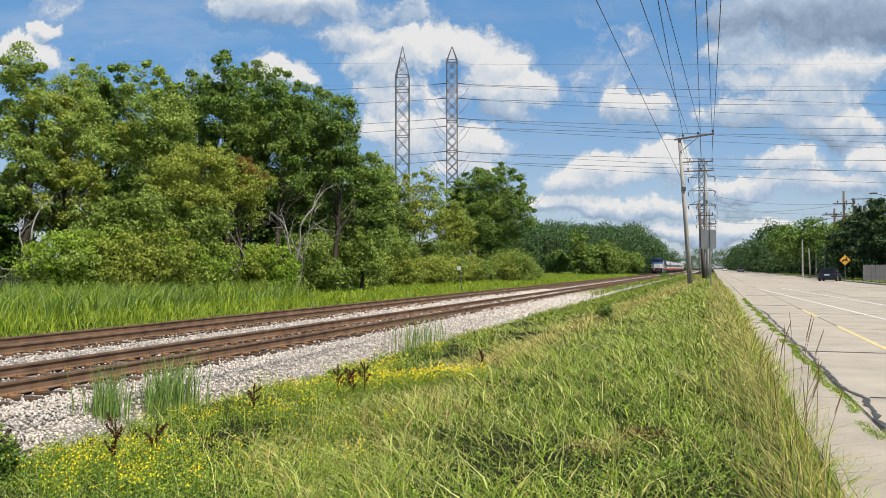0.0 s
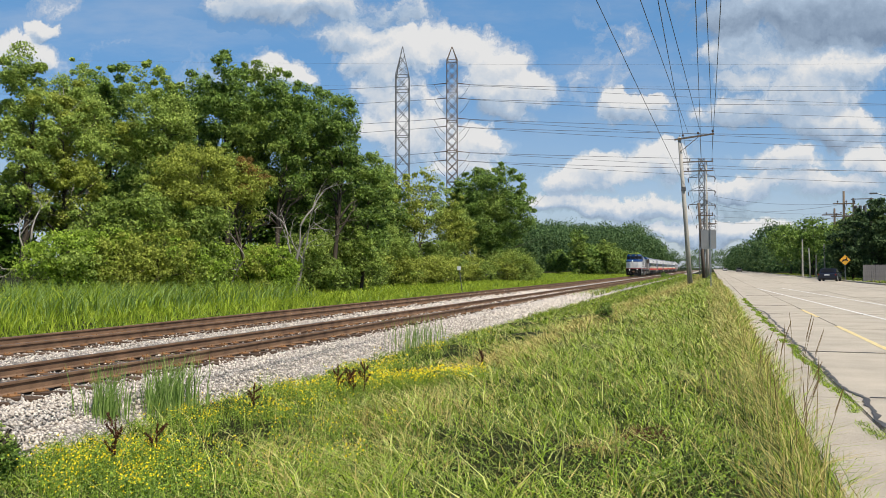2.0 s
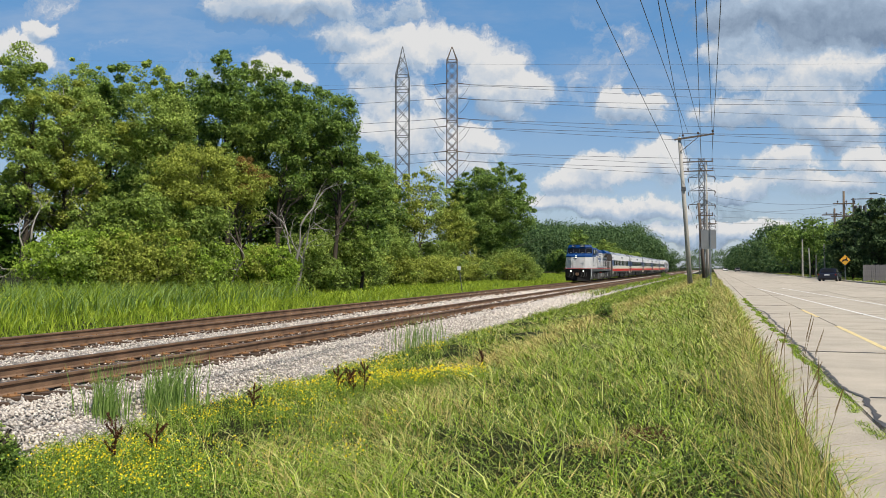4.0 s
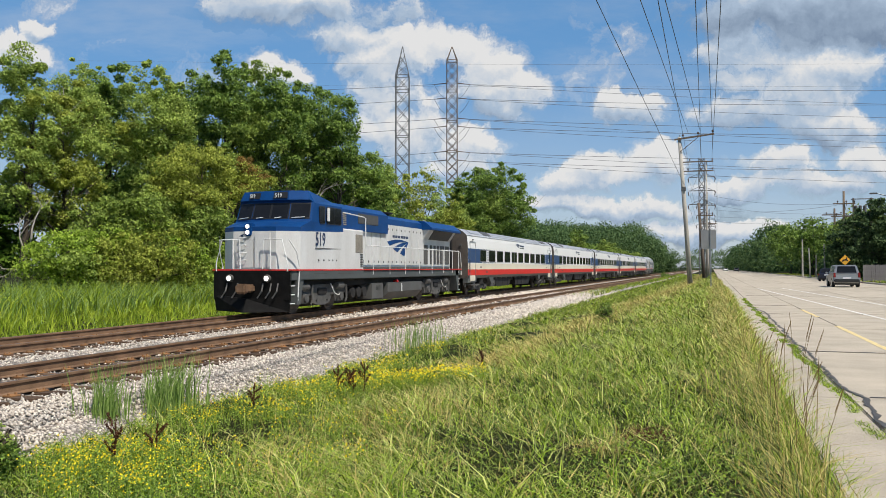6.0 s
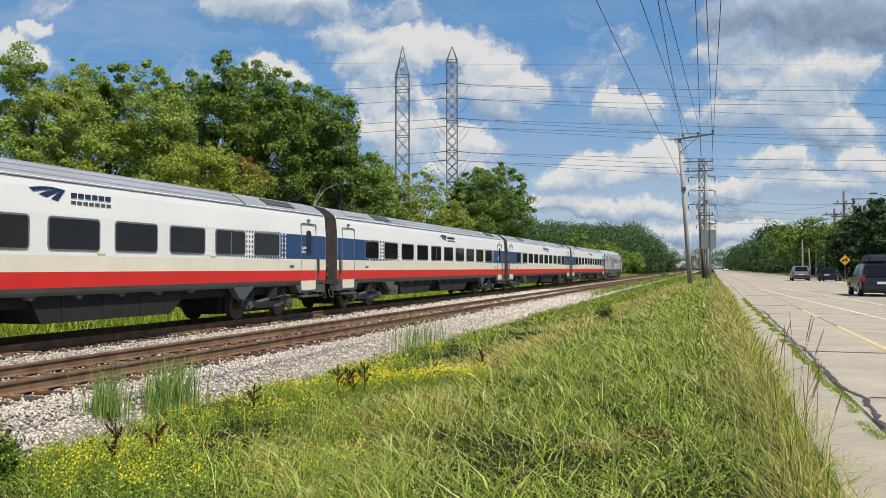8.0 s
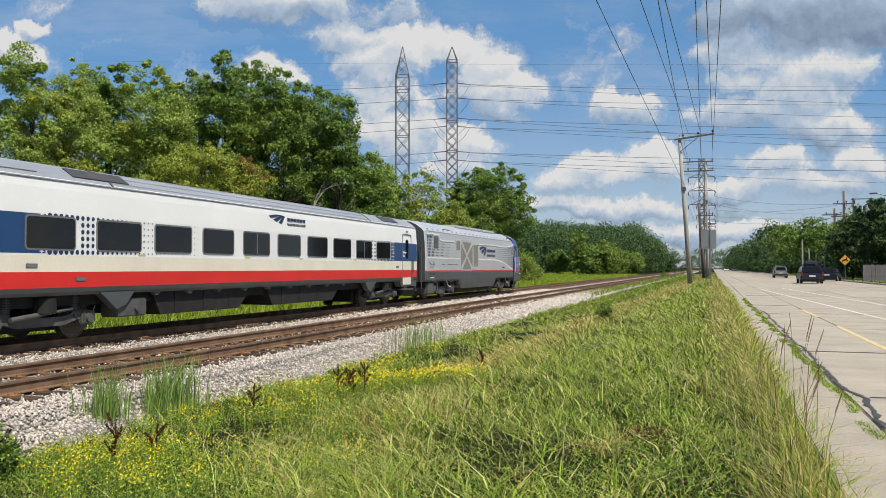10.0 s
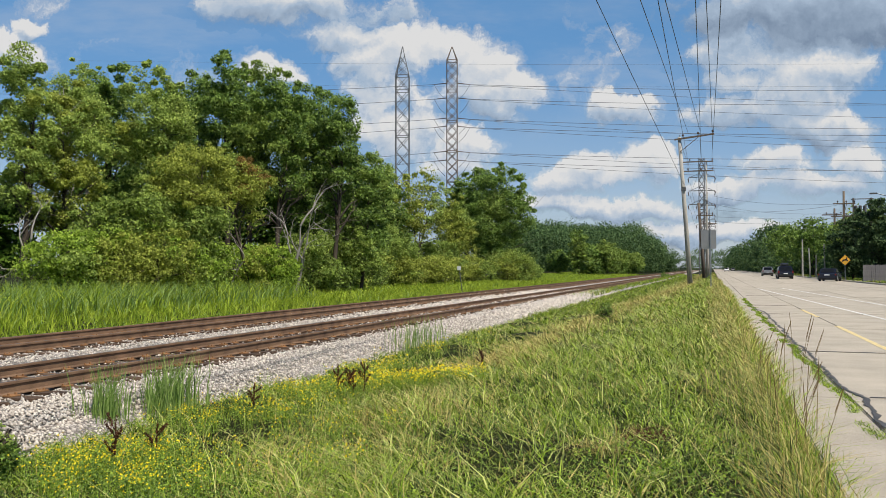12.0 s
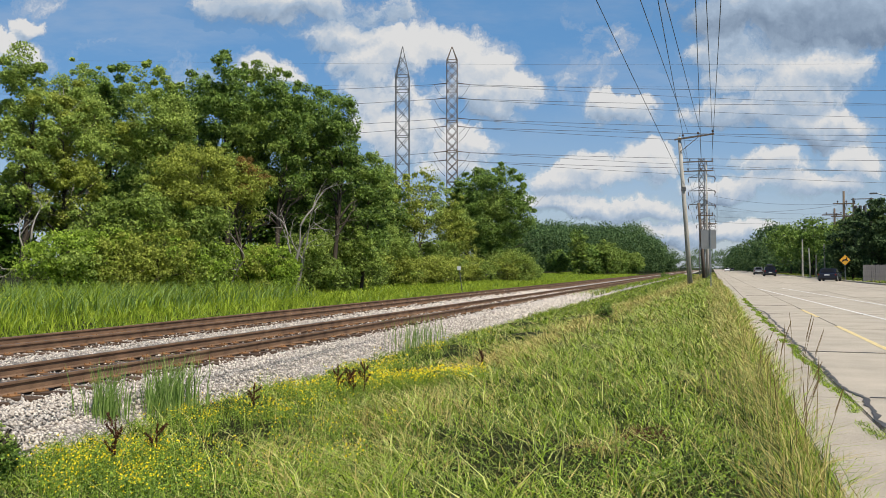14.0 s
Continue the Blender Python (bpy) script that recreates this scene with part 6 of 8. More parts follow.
    words(nb, "519", -0.83, 0.655, 3.985, 0.19, "white", facing="front", squeeze=0.75)
    # headlamps, marker lamps, nose door
    bm = bm_new()
    box(bm, -0.34, -0.10, -0.9, -0.6, 2.62, 3.06, 0.04)
    hl = part("headlight_housing", bm, M["loco_blue"], L)
    for z in (2.74, 2.94):
        bm = bm_new()
        tube(bm, [(-0.22, -0.86, z), (-0.22, -0.915, z)], [0.075, 0.07], 16)
        part("headlight", bm, M["lamp"], hl, "lit round headlight")
    for x in (-0.78, 0.62):
        bm = bm_new()
        tube(bm, [(x, -1.0, 1.22), (x, -1.12, 1.22)], [0.13, 0.12], 16)
        dl = part("ditch_light", bm, M["truck"], L)
        bm = bm_new()
        tube(bm, [(x, -1.11, 1.22), (x, -1.135, 1.22)], [0.085, 0.08], 16)
        part("lens", bm, M["lamp"], dl, "lit ditch light lens")
    d = Vector((0.64, 0.50, 0)).normalized()
    nrm = Vector((0.50, -0.64, 0)).normalized()
    for f, z in ((0.62, 2.62),):
        c = Vector((0.80, -0.42, 0)).lerp(Vector((1.44, 0.08, 0)), f) + Vector((0, 0, z))
        bm = bm_new()
        tube(bm, [c, c + nrm * 0.10], [0.10, 0.09], 16)
        part("marker_lamp", bm, [M["truck"]], L, "round red marker lamp in grey rim")
        bm = bm_new()
        box(bm, -0.14, 0.14, -0.02, 0.02, -0.13, 0.13, 0.02)
        bmesh.ops.transform(bm, verts=bm.verts[:], matrix=Matrix.Translation(c) @ Matrix.Rotation(math.atan2(d.y, d.x), 4, "Z"))
        part("lamp_plate", bm, M["silver"], L)
    bm = bm_new()
    box(bm, 0.02, 0.60, -0.845, -0.80, 1.56, 2.72, 0.015)
    part("nose_door", bm, M["silver"], L, "pale nose access door")
    bm = bm_new()
    box(bm, -0.60, -0.02, -0.835, -0.80, 1.56, 2.5, 0.015)
    part("nose_panel", bm, M["silver"], L)
    emblem_front = bm_new()
    prism(emblem_front, [(-0.58, 2.62), (-0.40, 2.70), (-0.44, 2.60)], "y", -0.83, -0.78)
    part("nose_emblem", emblem_front, M["navy"], L)
    for z in (1.8, 2.05, 2.3, 2.55):
        handrail(L, [(-0.55, -0.83, z), (-0.55, -0.9, z), (-0.3, -0.9, z + 0.02), (-0.3, -0.83, z + 0.02)], 0.014)
    # cab side windows, mirror, panels
    for a, b in ((1.42, 1.76), (2.0, 2.52), (2.56, 3.08)):
        bm = bm_new()
        sheet(bm, 1.475, rounded(a - 0.03, b + 0.03, 3.11, 3.72, 0.07), 0.03)
        w = part("side_window", bm, M["black"], L, "dark cab side window")
        bm = bm_new()
        sheet(bm, 1.475, rounded(a, b, 3.14, 3.69, 0.05), 0.036)
        part("pane", bm, M["window"], w)
    bm = bm_new()
    box(bm, 1.52, 1.60, 1.86, 1.98, 3.2, 3.68, 0.02)
    part("mirror", bm, M["rail_white"], L, "pale folded side mirror")
    words(L, "519", 1.484, 1.08, 2.34, 0.66, "navy", squeeze=0.78)
    for a, b, z in ((1.1, 3.1, 2.24), (0.95, 2.0, 1.36), (2.9, 4.2, 1.36)):
        bm = bm_new()
        box(bm, 1.44, 1.496, a, b, z, z + 0.018)
        part("hinge_strip", bm, M["louvre"], L)
    for a in (1.3, 1.7, 2.1, 2.4, 2.7):
        bm = bm_new()
        box(bm, 1.44, 1.497, a, a + 0.05, 1.8, 1.86, 0.005)
        part("latch", bm, M["louvre"], L)
    # equipment bay behind the cab
    bm = bm_new()
    prism(bm, [(-1.42, 1.515), (1.42, 1.515), (1.42, 2.98), (1.38, 3.03), (-1.38, 3.03), (-1.42, 2.98)], "y", 3.28, 5.28)
    part("equipment_bay", bm, M["silver"], L)
    bm = bm_new()
    prism(bm, [(-1.12, 3.03), (1.12, 3.03), (1.12, 3.80), (0.8, 4.02), (-0.8, 4.02), (-1.12, 3.80)], "y", 3.27, 8.60)
    part("upper_hood", bm, M["loco_blue"], L, "blue upper hood with dark intakes")
    for k in range(7):
        bm = bm_new()
        z = 3.2 + k * 0.07
        box(bm, 1.1, 1.15, 3.4, 4.3, z, z + 0.04)
        part("louvre_slat", bm, M["mesh_tan"], L)
    bm = bm_new()
    box(bm, 1.40, 1.435, 4.55, 5.2, 2.15, 2.85, 0.012)
    part("grille", bm, M["mesh_tan"], L, "tan filter grille")
    for k in range(8):
        bm = bm_new()
        box(bm, 1.40, 1.44, 5.0, 5.2, 1.62 + 0.065 * k, 1.655 + 0.065 * k)
        part("vent_slat", bm, M["louvre"], L)
    bm = bm_new()
    box(bm, 1.10, 1.135, 5.45, 7.5, 3.32, 3.72, 0.012)
    part("intake_screen", bm, M["louvre"], L, "dark intake screen")
    # engine hood with doors
    bm = bm_new()
    prism(bm, [(-1.0, 1.515), (1.0, 1.515), (1.0, 3.45), (-1.0, 3.45)], "y", 5.28, 13.4)
    part("engine_hood", bm, M["silver"], L)
    bm = bm_new()
    prism(bm, [(-1.004, 3.45), (1.004, 3.45), (0.98, 3.70), (0.75, 3.86), (-0.75, 3.86), (-0.98, 3.70)], "y", 8.60, 13.4)
    part("hood_roof", bm, M["loco_blue"], L, "blue hood roof")
    bm = bm_new()
    prism(bm, [(-1.004, 3.03), (1.004, 3.03), (1.004, 3.45), (-1.004, 3.45)], "y", 5.28, 8.60)
    part("hood_cheek", bm, M["silver"], L)
    yy = 5.5
    k = 0
    while yy < 13.2:
        w = (0.46, 0.5, 0.62)[k % 3]
        bm = bm_new()
        box(bm, 0.99, 1.018, yy, min(yy + w - 0.035, 13.35), 1.6, 3.40, 0.008)
        dr = part("hood_door", bm, M["silver"], L)
        for z in (1.78, 3.2):
            bm = bm_new()
            box(bm, 1.015, 1.035, yy + w * 0.4, yy + w * 0.4 + 0.05, z, z + 0.09, 0.005)
            part("latch", bm, M["louvre"], dr)
        yy += w
        k += 1
    bm = bm_new()
    box(bm, 0.98, 1.03, 5.4, 17.6, 1.515, 1.6, 0.008)
    part("kick_strip", bm, M["truck"], L)
    bm = bm_new()
    tube(bm, [(0, 10.3, 3.82), (0, 10.3, 4.02)], [0.5, 0.46], 20)
    tube(bm, [(0, 10.3, 4.02), (0, 10.3, 4.07)], [0.62, 0.62], 20)
    part("exhaust_stack", bm, M["under"], L)
    emblem(L, 1.022, 8.75, 2.1, 2.6, 0.66, "loco_blue")
    bars(L, 1.024, 9.35, 11.35, 2.90, 3.01, 6, "navy")
    # radiator section with overhanging wings
    bm = bm_new()
    prism(bm, [(-1.0, 1.515), (1.0, 1.515), (1.0, 2.95), (1.32, 3.42), (-1.32, 3.42), (-1.0, 2.95)], "y", 13.4, 17.75)
    part("radiator_cab", bm, M["silver"], L)
    bm = bm_new()
    prism(bm, [(-1.5, 3.42), (1.5, 3.42), (1.5, 3.52), (1.1, 3.84), (-1.1, 3.84), (-1.5, 3.52)], "y", 13.3, 18.15)
    part("radiator_wing", bm, M["loco_blue"], L, "blue overhanging radiator roof")
    bm = bm_new()
    v = [bm.verts.new(p) for p in ((1.03, 14.2, 2.97), (1.03, 17.3, 2.97), (1.335, 17.3, 3.41), (1.335, 14.2, 3.41))]
    bm.faces.new(v)
    ex = bmesh.ops.extrude_face_region(bm, geom=bm.faces[:])
    bmesh.ops.translate(bm, verts=[q for q in ex["geom"] if isinstance(q, bmesh.types.BMVert)], vec=(-0.05, 0, 0.02))
    bmesh.ops.recalc_face_normals(bm, faces=bm.faces[:])
    part("radiator_screen", bm, M["louvre"], L, "slanted dark radiator screen")
    for a, w in ((13.55, 0.55), (14.5, 0.3), (15.05, 0.3), (15.55, 0.3), (16.05, 0.3), (16.5, 0.26), (16.95, 0.6)):
        bm = bm_new()
        box(bm, 0.99, 1.025, a, a + w, 1.75, 2.7, 0.008)
        part("louvre_door", bm, M["truck"] if w > 0.5 else M["louvre"], L)
    bm = bm_new()
    box(bm, 0.4, 0.98, 17.74, 17.79, 1.55, 2.75, 0.02)
    part("rear_door", bm, M["black"], L)
    # walkway rails
    handrail(L, [(1.44, 5.3, 3.55), (1.44, 3.4, 3.62)])
    handrail(L, [(1.44, 5.3, 3.55), (1.46, 5.42, 3.5), (1.46, 5.42, 2.52), (1.46, 5.55, 2.45), (1.46, 17.9, 2.45), (1.46, 18.15, 2.4), (1.46, 18.35, 1.8), (1.46, 18.35, 1.2)])
    for y in (6.2, 8.0, 9.85, 11.7, 13.5, 15.3, 16.8, 17.9):
        bm = bm_new()
        box(bm, 1.44, 1.472, y - 0.017, y + 0.017, 1.3, 2.46, 0.006)
        part("stanchion", bm, M["rail_white"], L)
    for s in (-1, 1):
        for e0, e1 in ((-0.95, -1), (18.3, 1)):
            for k in range(4):
                bm = bm_new()
                box(bm, min(s * 0.98, s * 1.42), max(s * 0.98, s * 1.42), min(e0, e0 - e1 * 0.32), max(e0, e0 - e1 * 0.32), 0.38 + 0.29 * k, 0.41 + 0.29 * k, 0.008)
                part("step", bm, M["rail_white"], L, "white-edged boarding step")
            bm = bm_new()
            box(bm, min(s * 0.94, s * 0.98), max(s * 0.94, s * 0.98), min(e0, e0 - e1 * 0.5), max(e0, e0 - e1 * 0.5), 0.35, 1.46)
            prism(bm, [(e0 - e1 * 0.42, 1.46), (e0 - e1 * 0.95, 1.46), (e0 - e1 * 0.6, 0.36), (e0 - e1 * 0.40, 0.36)], "x", min(s * 0.9, s * 1.45), max(s * 0.9, s * 1.45))
            part("step_well", bm, M["skirt"], L)
        handrail(L, [(s * 1.44, -0.45, 0.5), (s * 1.46, -0.52, 0.62), (s * 1.46, -0.42, 1.6), (s * 1.46, -0.62, 2.1), (s * 1.30, -0.85, 2.5)])
        handrail(L, [(s * 1.3, -0.98, 0.55), (s * 1.34, -1.0, 1.7), (s * 1.12, -1.0, 2.5), (s * 0.45, -1.0, 2.5), (s * 0.42, -1.0, 1.52)])
        handrail(L, [(s * 0.7, -1.0, 2.5), (s * 0.7, -1.0, 1.52)])
    # pilot, plough, coupler
    bm = bm_new()
    box(bm, -1.42, 1.42, -1.02, -0.9, 0.5, 1.47, 0.02)
    part("pilot", bm, M["pilot_black"], L, "black pilot plate")
    bm = bm_new()
    rows = [[(-1.42, -0.98, 0.66), (0, -1.30, 0.56), (1.42, -0.98, 0.66)], [(-1.36, -0.95, 0.14), (0, -1.52, 0.12), (1.36, -0.95, 0.14)]]
    vv = [[bm.verts.new(p) for p in r] for r in rows]
    for k in range(2):
        bm.faces.new((vv[0][k], vv[0][k + 1], vv[1][k + 1], vv[1][k]))
    ex = bmesh.ops.extrude_face_region(bm, geom=bm.faces[:])
    bmesh.ops.translate(bm, verts=[q for q in ex["geom"] if isinstance(q, bmesh.types.BMVert)], vec=(0, 0.06, 0))
    bmesh.ops.recalc_face_normals(bm, faces=bm.faces[:])
    part("plough", bm, M["pilot_black"], L, "black steel snow plough")
    bm = bm_new()
    box(bm, -0.14, 0.14, -1.5, -0.9, 0.76, 1.02, 0.05)
    box(bm, -0.2, 0.2, -1.7, -1.45, 0.72, 1.05, 0.06)
    part("coupler", bm, M["rust"], L)
    for x in (-0.9, -0.5, 0.45, 0.75, 1.0):
        bm = bm_new()
        tube(bm, [(x, -1.02, 1.05), (x + 0.05, -1.2, 0.8), (x - 0.1, -1.22, 0.58)], 0.028, 6)
        part("air_hose", bm, M["truck"], L)
    # fuel tank and boxes
    bm = bm_new()
    prism(bm, [(-1.35, 0.95), (1.35, 0.95), (1.35, 0.55), (1.05, 0.22), (-1.05, 0.22), (-1.35, 0.55)], "y", 8.0, 12.3)
    tk = part("fuel_tank", bm, M["tank"], L, "dusty grey fuel tank")
    bm = bm_new()
    box(bm, 1.352, 1.37, 9.6, 9.68, 0.55, 0.9, 0.005)
    part("sight_gauge", bm, M["rail_white"], tk)
    bm = bm_new()
    tube(bm, [(1.2, 9.1, 0.95), (1.38, 9.1, 1.02)], [0.07, 0.08], 10)
    part("filler_cap", bm, M["red"], tk)
    bm = bm_new()
    box(bm, 0.7, 1.36, 6.25, 7.5, 0.3, 0.95, 0.03)
    part("battery_box", bm, M["tank"], L)
    for k in range(4):
        bm = bm_new()
        box(bm, 1.355, 1.375, 6.75, 7.1, 0.68 + k * 0.05, 0.70 + k * 0.05)
        part("vent_slat", bm, M["louvre"], L)
    for y in (4.6, 5.15, 5.7):
        bm = bm_new()
        tube(bm, [(1.0, y, 0.62), (1.3, y, 0.62)], [0.22, 0.2], 14)
        part("air_reservoir", bm, M["under"], L)
    bm = bm_new()
    box(bm, -1.1, 1.1, 0.3, 17.8, 0.9, 1.17)
    # two dark filler boxes, added so the space below reads as shade
    box(bm, -0.6, 0.6, 4.3, 8.0, 0.2, 0.95)
    box(bm, -0.6, 0.6, 12.3, 12.7, 0.2, 0.95)
    part("underframe", bm, M["under"], L)
    for yc in (1.95, 14.6):
        loco_truck(L, yc + 0.15)
    bm = bm_new()
    box(bm, -0.14, 0.14, 18.3, 19.2, 0.76, 1.02, 0.05)
    part("coupler", bm, M["under"], L)
    # the gear at the front stands close to the shallow nose
    for ob in L.children:
        if ob.type == "MESH" and max(v.co.y for v in ob.data.vertices) < 0.1:
            ob.location.y += 0.40
    return L


def charger(y0):
    """The streamlined locomotive at the train's tail."""
    C = thing("streamlined_locomotive", "silver streamlined locomotive with blue cab and dot pattern", "locomotive")
    end = 21.30

    def ring(y, hw, ztop, zlow, tuck=0.0):
        pr = [(hw - 0.1 - tuck, zlow), (hw - 0.03 - tuck * 0.5, 0.5 * zlow + 0.49), (hw, 1.0), (hw, 1.37), (hw, 1.44), (hw, 2.2), (hw - 0.02, 2.8), (hw - 0.07, 3.32)]
        s = (ztop - 3.32) / 0.72
        arc = [(hw - 0.17, 3.32 + 0.16 * s), (hw - 0.42, 3.32 + 0.42 * s), (hw * 0.5, 3.32 + 0.62 * s), (hw * 0.2, 3.32 + 0.71 * s)]
        pr = [(max(0.05, x), min(z, ztop)) for x, z in pr] + [(max(0.02, x), z) for x, z in arc]
        return [(x, y0 + y, z) for x, z in pr] + [(-x, y0 + y, z) for x, z in pr[::-1]]
    secs = [ring(0, 1.44, 3.84, 0.9), ring(0.12, 1.5, 3.90, 0.9), ring(5.4, 1.5, 3.92, 0.9), ring(6.0, 1.5, 3.92, 0.46), ring(12.9, 1.5, 3.92, 0.46), ring(13.4, 1.5, 3.92, 0.9), ring(17.7, 1.5, 3.92, 0.9), ring(18.1, 1.48, 3.78, 0.7)]

    def slot(y, z, k):
        y -= y0
        if k == -1:
            return 4
        if z < 1.37:
            return 1
        if z < 1.44:
            return 2
        return 0 if z < 3.34 else 3
    bm = bm_new()
    loft(bm, secs, slot)
    part("body", bm, [M["grey_body"], M["skirt"], M["red"], M["pale_roof"], M["skirt"]], C)
    # cab: the roof curves down to a raked, rounded nose
    bm = bm_new()
    cols = []
    prof = [(18.1, 1.5, 3.90), (18.75, 1.495, 3.83), (19.35, 1.48, 3.69), (19.8, 1.45, 3.48), (20.22, 1.38, 3.15), (20.62, 1.27, 2.75), (20.95, 1.14, 2.25), (21.20, 1.02, 1.7), (21.30, 0.96, 1.5)]
    zs = [1.0, 1.37, 1.44, 1.8, 2.2, 2.6, 3.0, 3.32]
    # each level of the nose has its own front, set back as it rises
    def front(z):
        for (ya, _, za), (yb, _, zb) in zip(prof, prof[1:]):
            if zb <= z <= za:
                return ya + (yb - ya) * (za - z) / max(1e-6, za - zb)
        return end if z < 1.5 else 18.1
    levels = [0.62, 0.85] + zs + [3.48, 3.62, 3.73, 3.81, 3.87]
    grid = []
    for z in levels:
        f = front(z)
        hw = 1.5 if z <= 2.2 else 1.5 - 0.07 * ((z - 2.2) / 1.12) ** 1.5 if z <= 3.32 else None
        if hw is None:
            g = min(1, (z - 3.32) / 0.61)
            hw = 1.43 * math.sqrt(max(0.0, 1 - g ** 2)) * 0.97 + 0.02
        if z < 1:
            hw -= 0.06 * (1 - z)
        row = []
        n = 20
        for k in range(n + 1):
            a = math.pi * k / n
            # superellipse in plan
            c, s = math.cos(a), math.sin(a)
            e = 0.42
            row.append(bm.verts.new((hw * math.copysign(abs(c) ** e, c), y0 + 18.1 + (f - 18.1) * abs(s) ** 0.42, z)))
        grid.append(row)
    for i in range(len(grid) - 1):
        for k in range(20):
            f = bm.faces.new((grid[i][k], grid[i][k + 1], grid[i + 1][k + 1], grid[i + 1][k]))
            z = (levels[i] + levels[i + 1]) / 2
            f.material_index = 1 if z < 1.37 else 2 if z < 1.44 else 0 if z < 3.60 else 3
    bm.faces.new(grid[-1])
    bm.faces.new(grid[0][::-1])
    bmesh.ops.recalc_face_normals(bm, faces=bm.faces[:])
    part("cab", bm, [M["cab_blue"], M["skirt"], M["red"], M["pale_roof"]], C, "deep blue rounded cab nose", smooth=True)
    # roof panels and small fittings along the gutter
    bm = bm_new()
    box(bm, 1.38, 1.44, y0 + 0.2, y0 + 18.0, 3.33, 3.36, 0.008)
    part("gutter", bm, M["roof"], C)
    for k in range(22):
        bm = bm_new()
        yy = y0 + 0.5 + k * 0.8
        prism(bm, [(yy, 3.42), (yy + 0.05, 3.49), (yy + 0.09, 3.42), (yy + 0.14, 3.49), (yy + 0.18, 3.42)], "x", 1.28, 1.37)
        part("roof_lug", bm, M["roof"], C)
    for a, b in ((3.3, 4.6), (17.0, 17.7)):
        bm = bm_new()
        prism(bm, [(1.24, 3.50), (0.86, 3.70), (0.87, 3.74), (1.26, 3.54)], "y", y0 + a, y0 + b)
        part("roof_grille", bm, M["louvre"], C)
    for a, b in ((6.6, 9.4), (9.5, 12.2), (12.3, 15.2)):
        bm = bm_new()
        box(bm, -0.9, 0.9, y0 + a, y0 + b, 3.76, 3.95, 0.06)
        part("roof_pod", bm, M["pale_roof"], C)
    # white bands
    def band(pts, w, name="white_band"):
        bm = bm_new()
        up = [(y0 + a, b + w / 2) for a, b in pts]
        dn = [(y0 + a, b - w / 2) for a, b in pts]
        sheet(bm, 1.497, up + dn[::-1], 0.008)
        part(name, bm, M["white"], C, "white sweeping stripe")
    band([(0.15, 3.22), (1.9, 3.22), (2.0, 3.16), (2.06, 3.0), (2.3, 2.93), (5.4, 2.93)], 0.055)
    band([(0.15, 2.06), (5.5, 2.06)], 0.06)
    band([(9.2, 2.93), (12.4, 2.96), (14.4, 2.93), (16.0, 2.93), (17.2, 3.02), (18.1, 3.16)], 0.06)
    band([(9.2, 2.07), (13.0, 2.07), (14.4, 2.0), (15.6, 1.86), (16.8, 1.62), (17.6, 1.48)], 0.075)
    # dots
    bm = bm_new()
    for i in range(24):
        y = 0.3 + i * 0.2
        for j in range(10):
            z = 2.18 + j * 0.146
            r = 0.068 * (1 - i / 25)
            if j > 6:
                continue
            if z > 2.9 and y > 1.9 or 1.08 < y < 1.85 and z > 2.52:
                continue
            disc(bm, 1.5035 - 0.02 * max(0, (z - 2.2) / 0.6), y0 + y, z, max(0.012, r) * 1.02, 10)
    for i in range(31):
        y = 12.7 + i * 0.175
        for j in range(13):
            z = 1.52 + j * 0.124
            low = 2.12 if y < 14 else np.interp(y, [14, 15.6, 16.8, 17.7], [2.1, 1.95, 1.72, 1.5])
            high = 2.86 if y < 16.3 else np.interp(y, [16.3, 18.1], [2.86, 3.05])
            if z < low or z > high or (17.3 < y < 18.0 and z > 2.42):
                continue
            disc(bm, 1.5035 - 0.02 * max(0, (z - 2.2) / 0.6), y0 + y, z, 0.012 + 0.046 * (i / 30), 10)
    part("dot_pattern", bm, M["navy"], C, "dark blue graded dot pattern")["kind"] = "stuff"
    # hatches, filter panels
    for a, b, z0, z1, mt in ((1.1, 1.82, 2.52, 3.12, "truck"), (4.85, 5.5, 2.52, 3.02, "mesh_tan"), (17.3, 18.0, 2.42, 2.98, "mesh_tan")):
        bm = bm_new()
        sheet(bm, 1.49, rounded(y0 + a - 0.04, y0 + b + 0.04, z0 - 0.04, z1 + 0.04, 0.05), 0.014)
        h = part("hatch", bm, M["grey_body"], C)
        bm = bm_new()
        sheet(bm, 1.49, rounded(y0 + a, y0 + b, z0, z1, 0.04), 0.02)
        part("hatch_panel", bm, M[mt], h)
    bm = bm_new()
    sheet(bm, 1.497, rounded(y0 + 5.62, y0 + 8.0, 1.42, 3.08, 0.18), 0.012)
    xw = part("filter_bay", bm, M["grey_body"], C, "filter bay crossed by an X brace")
    cx, cz = 6.8, 2.24
    for tri in ([(5.95, 2.98), (7.65, 2.98), (cx, cz + 0.12)], [(5.95, 1.50), (7.65, 1.50), (cx, cz - 0.12)], [(5.70, 1.66), (5.70, 2.84), (cx - 0.14, cz)], [(7.9, 1.66), (7.9, 2.84), (cx + 0.14, cz)]):
        bm = bm_new()
        sheet(bm, 1.497, [(y0 + a, b) for a, b in tri], 0.02)
        part("filter_panel", bm, M["mesh_tan"], xw, "tan filter mesh")
    bm = bm_new()
    sheet(bm, 1.497, rounded(y0 + 8.2, y0 + 9.05, 1.66, 2.88, 0.08), 0.018)
    part("filter_panel", bm, M["mesh_tan"], xw, "tan filter mesh")
    emblem(C, 1.499, y0 + 9.45, 2.26, 1.5, 0.52, "navy")
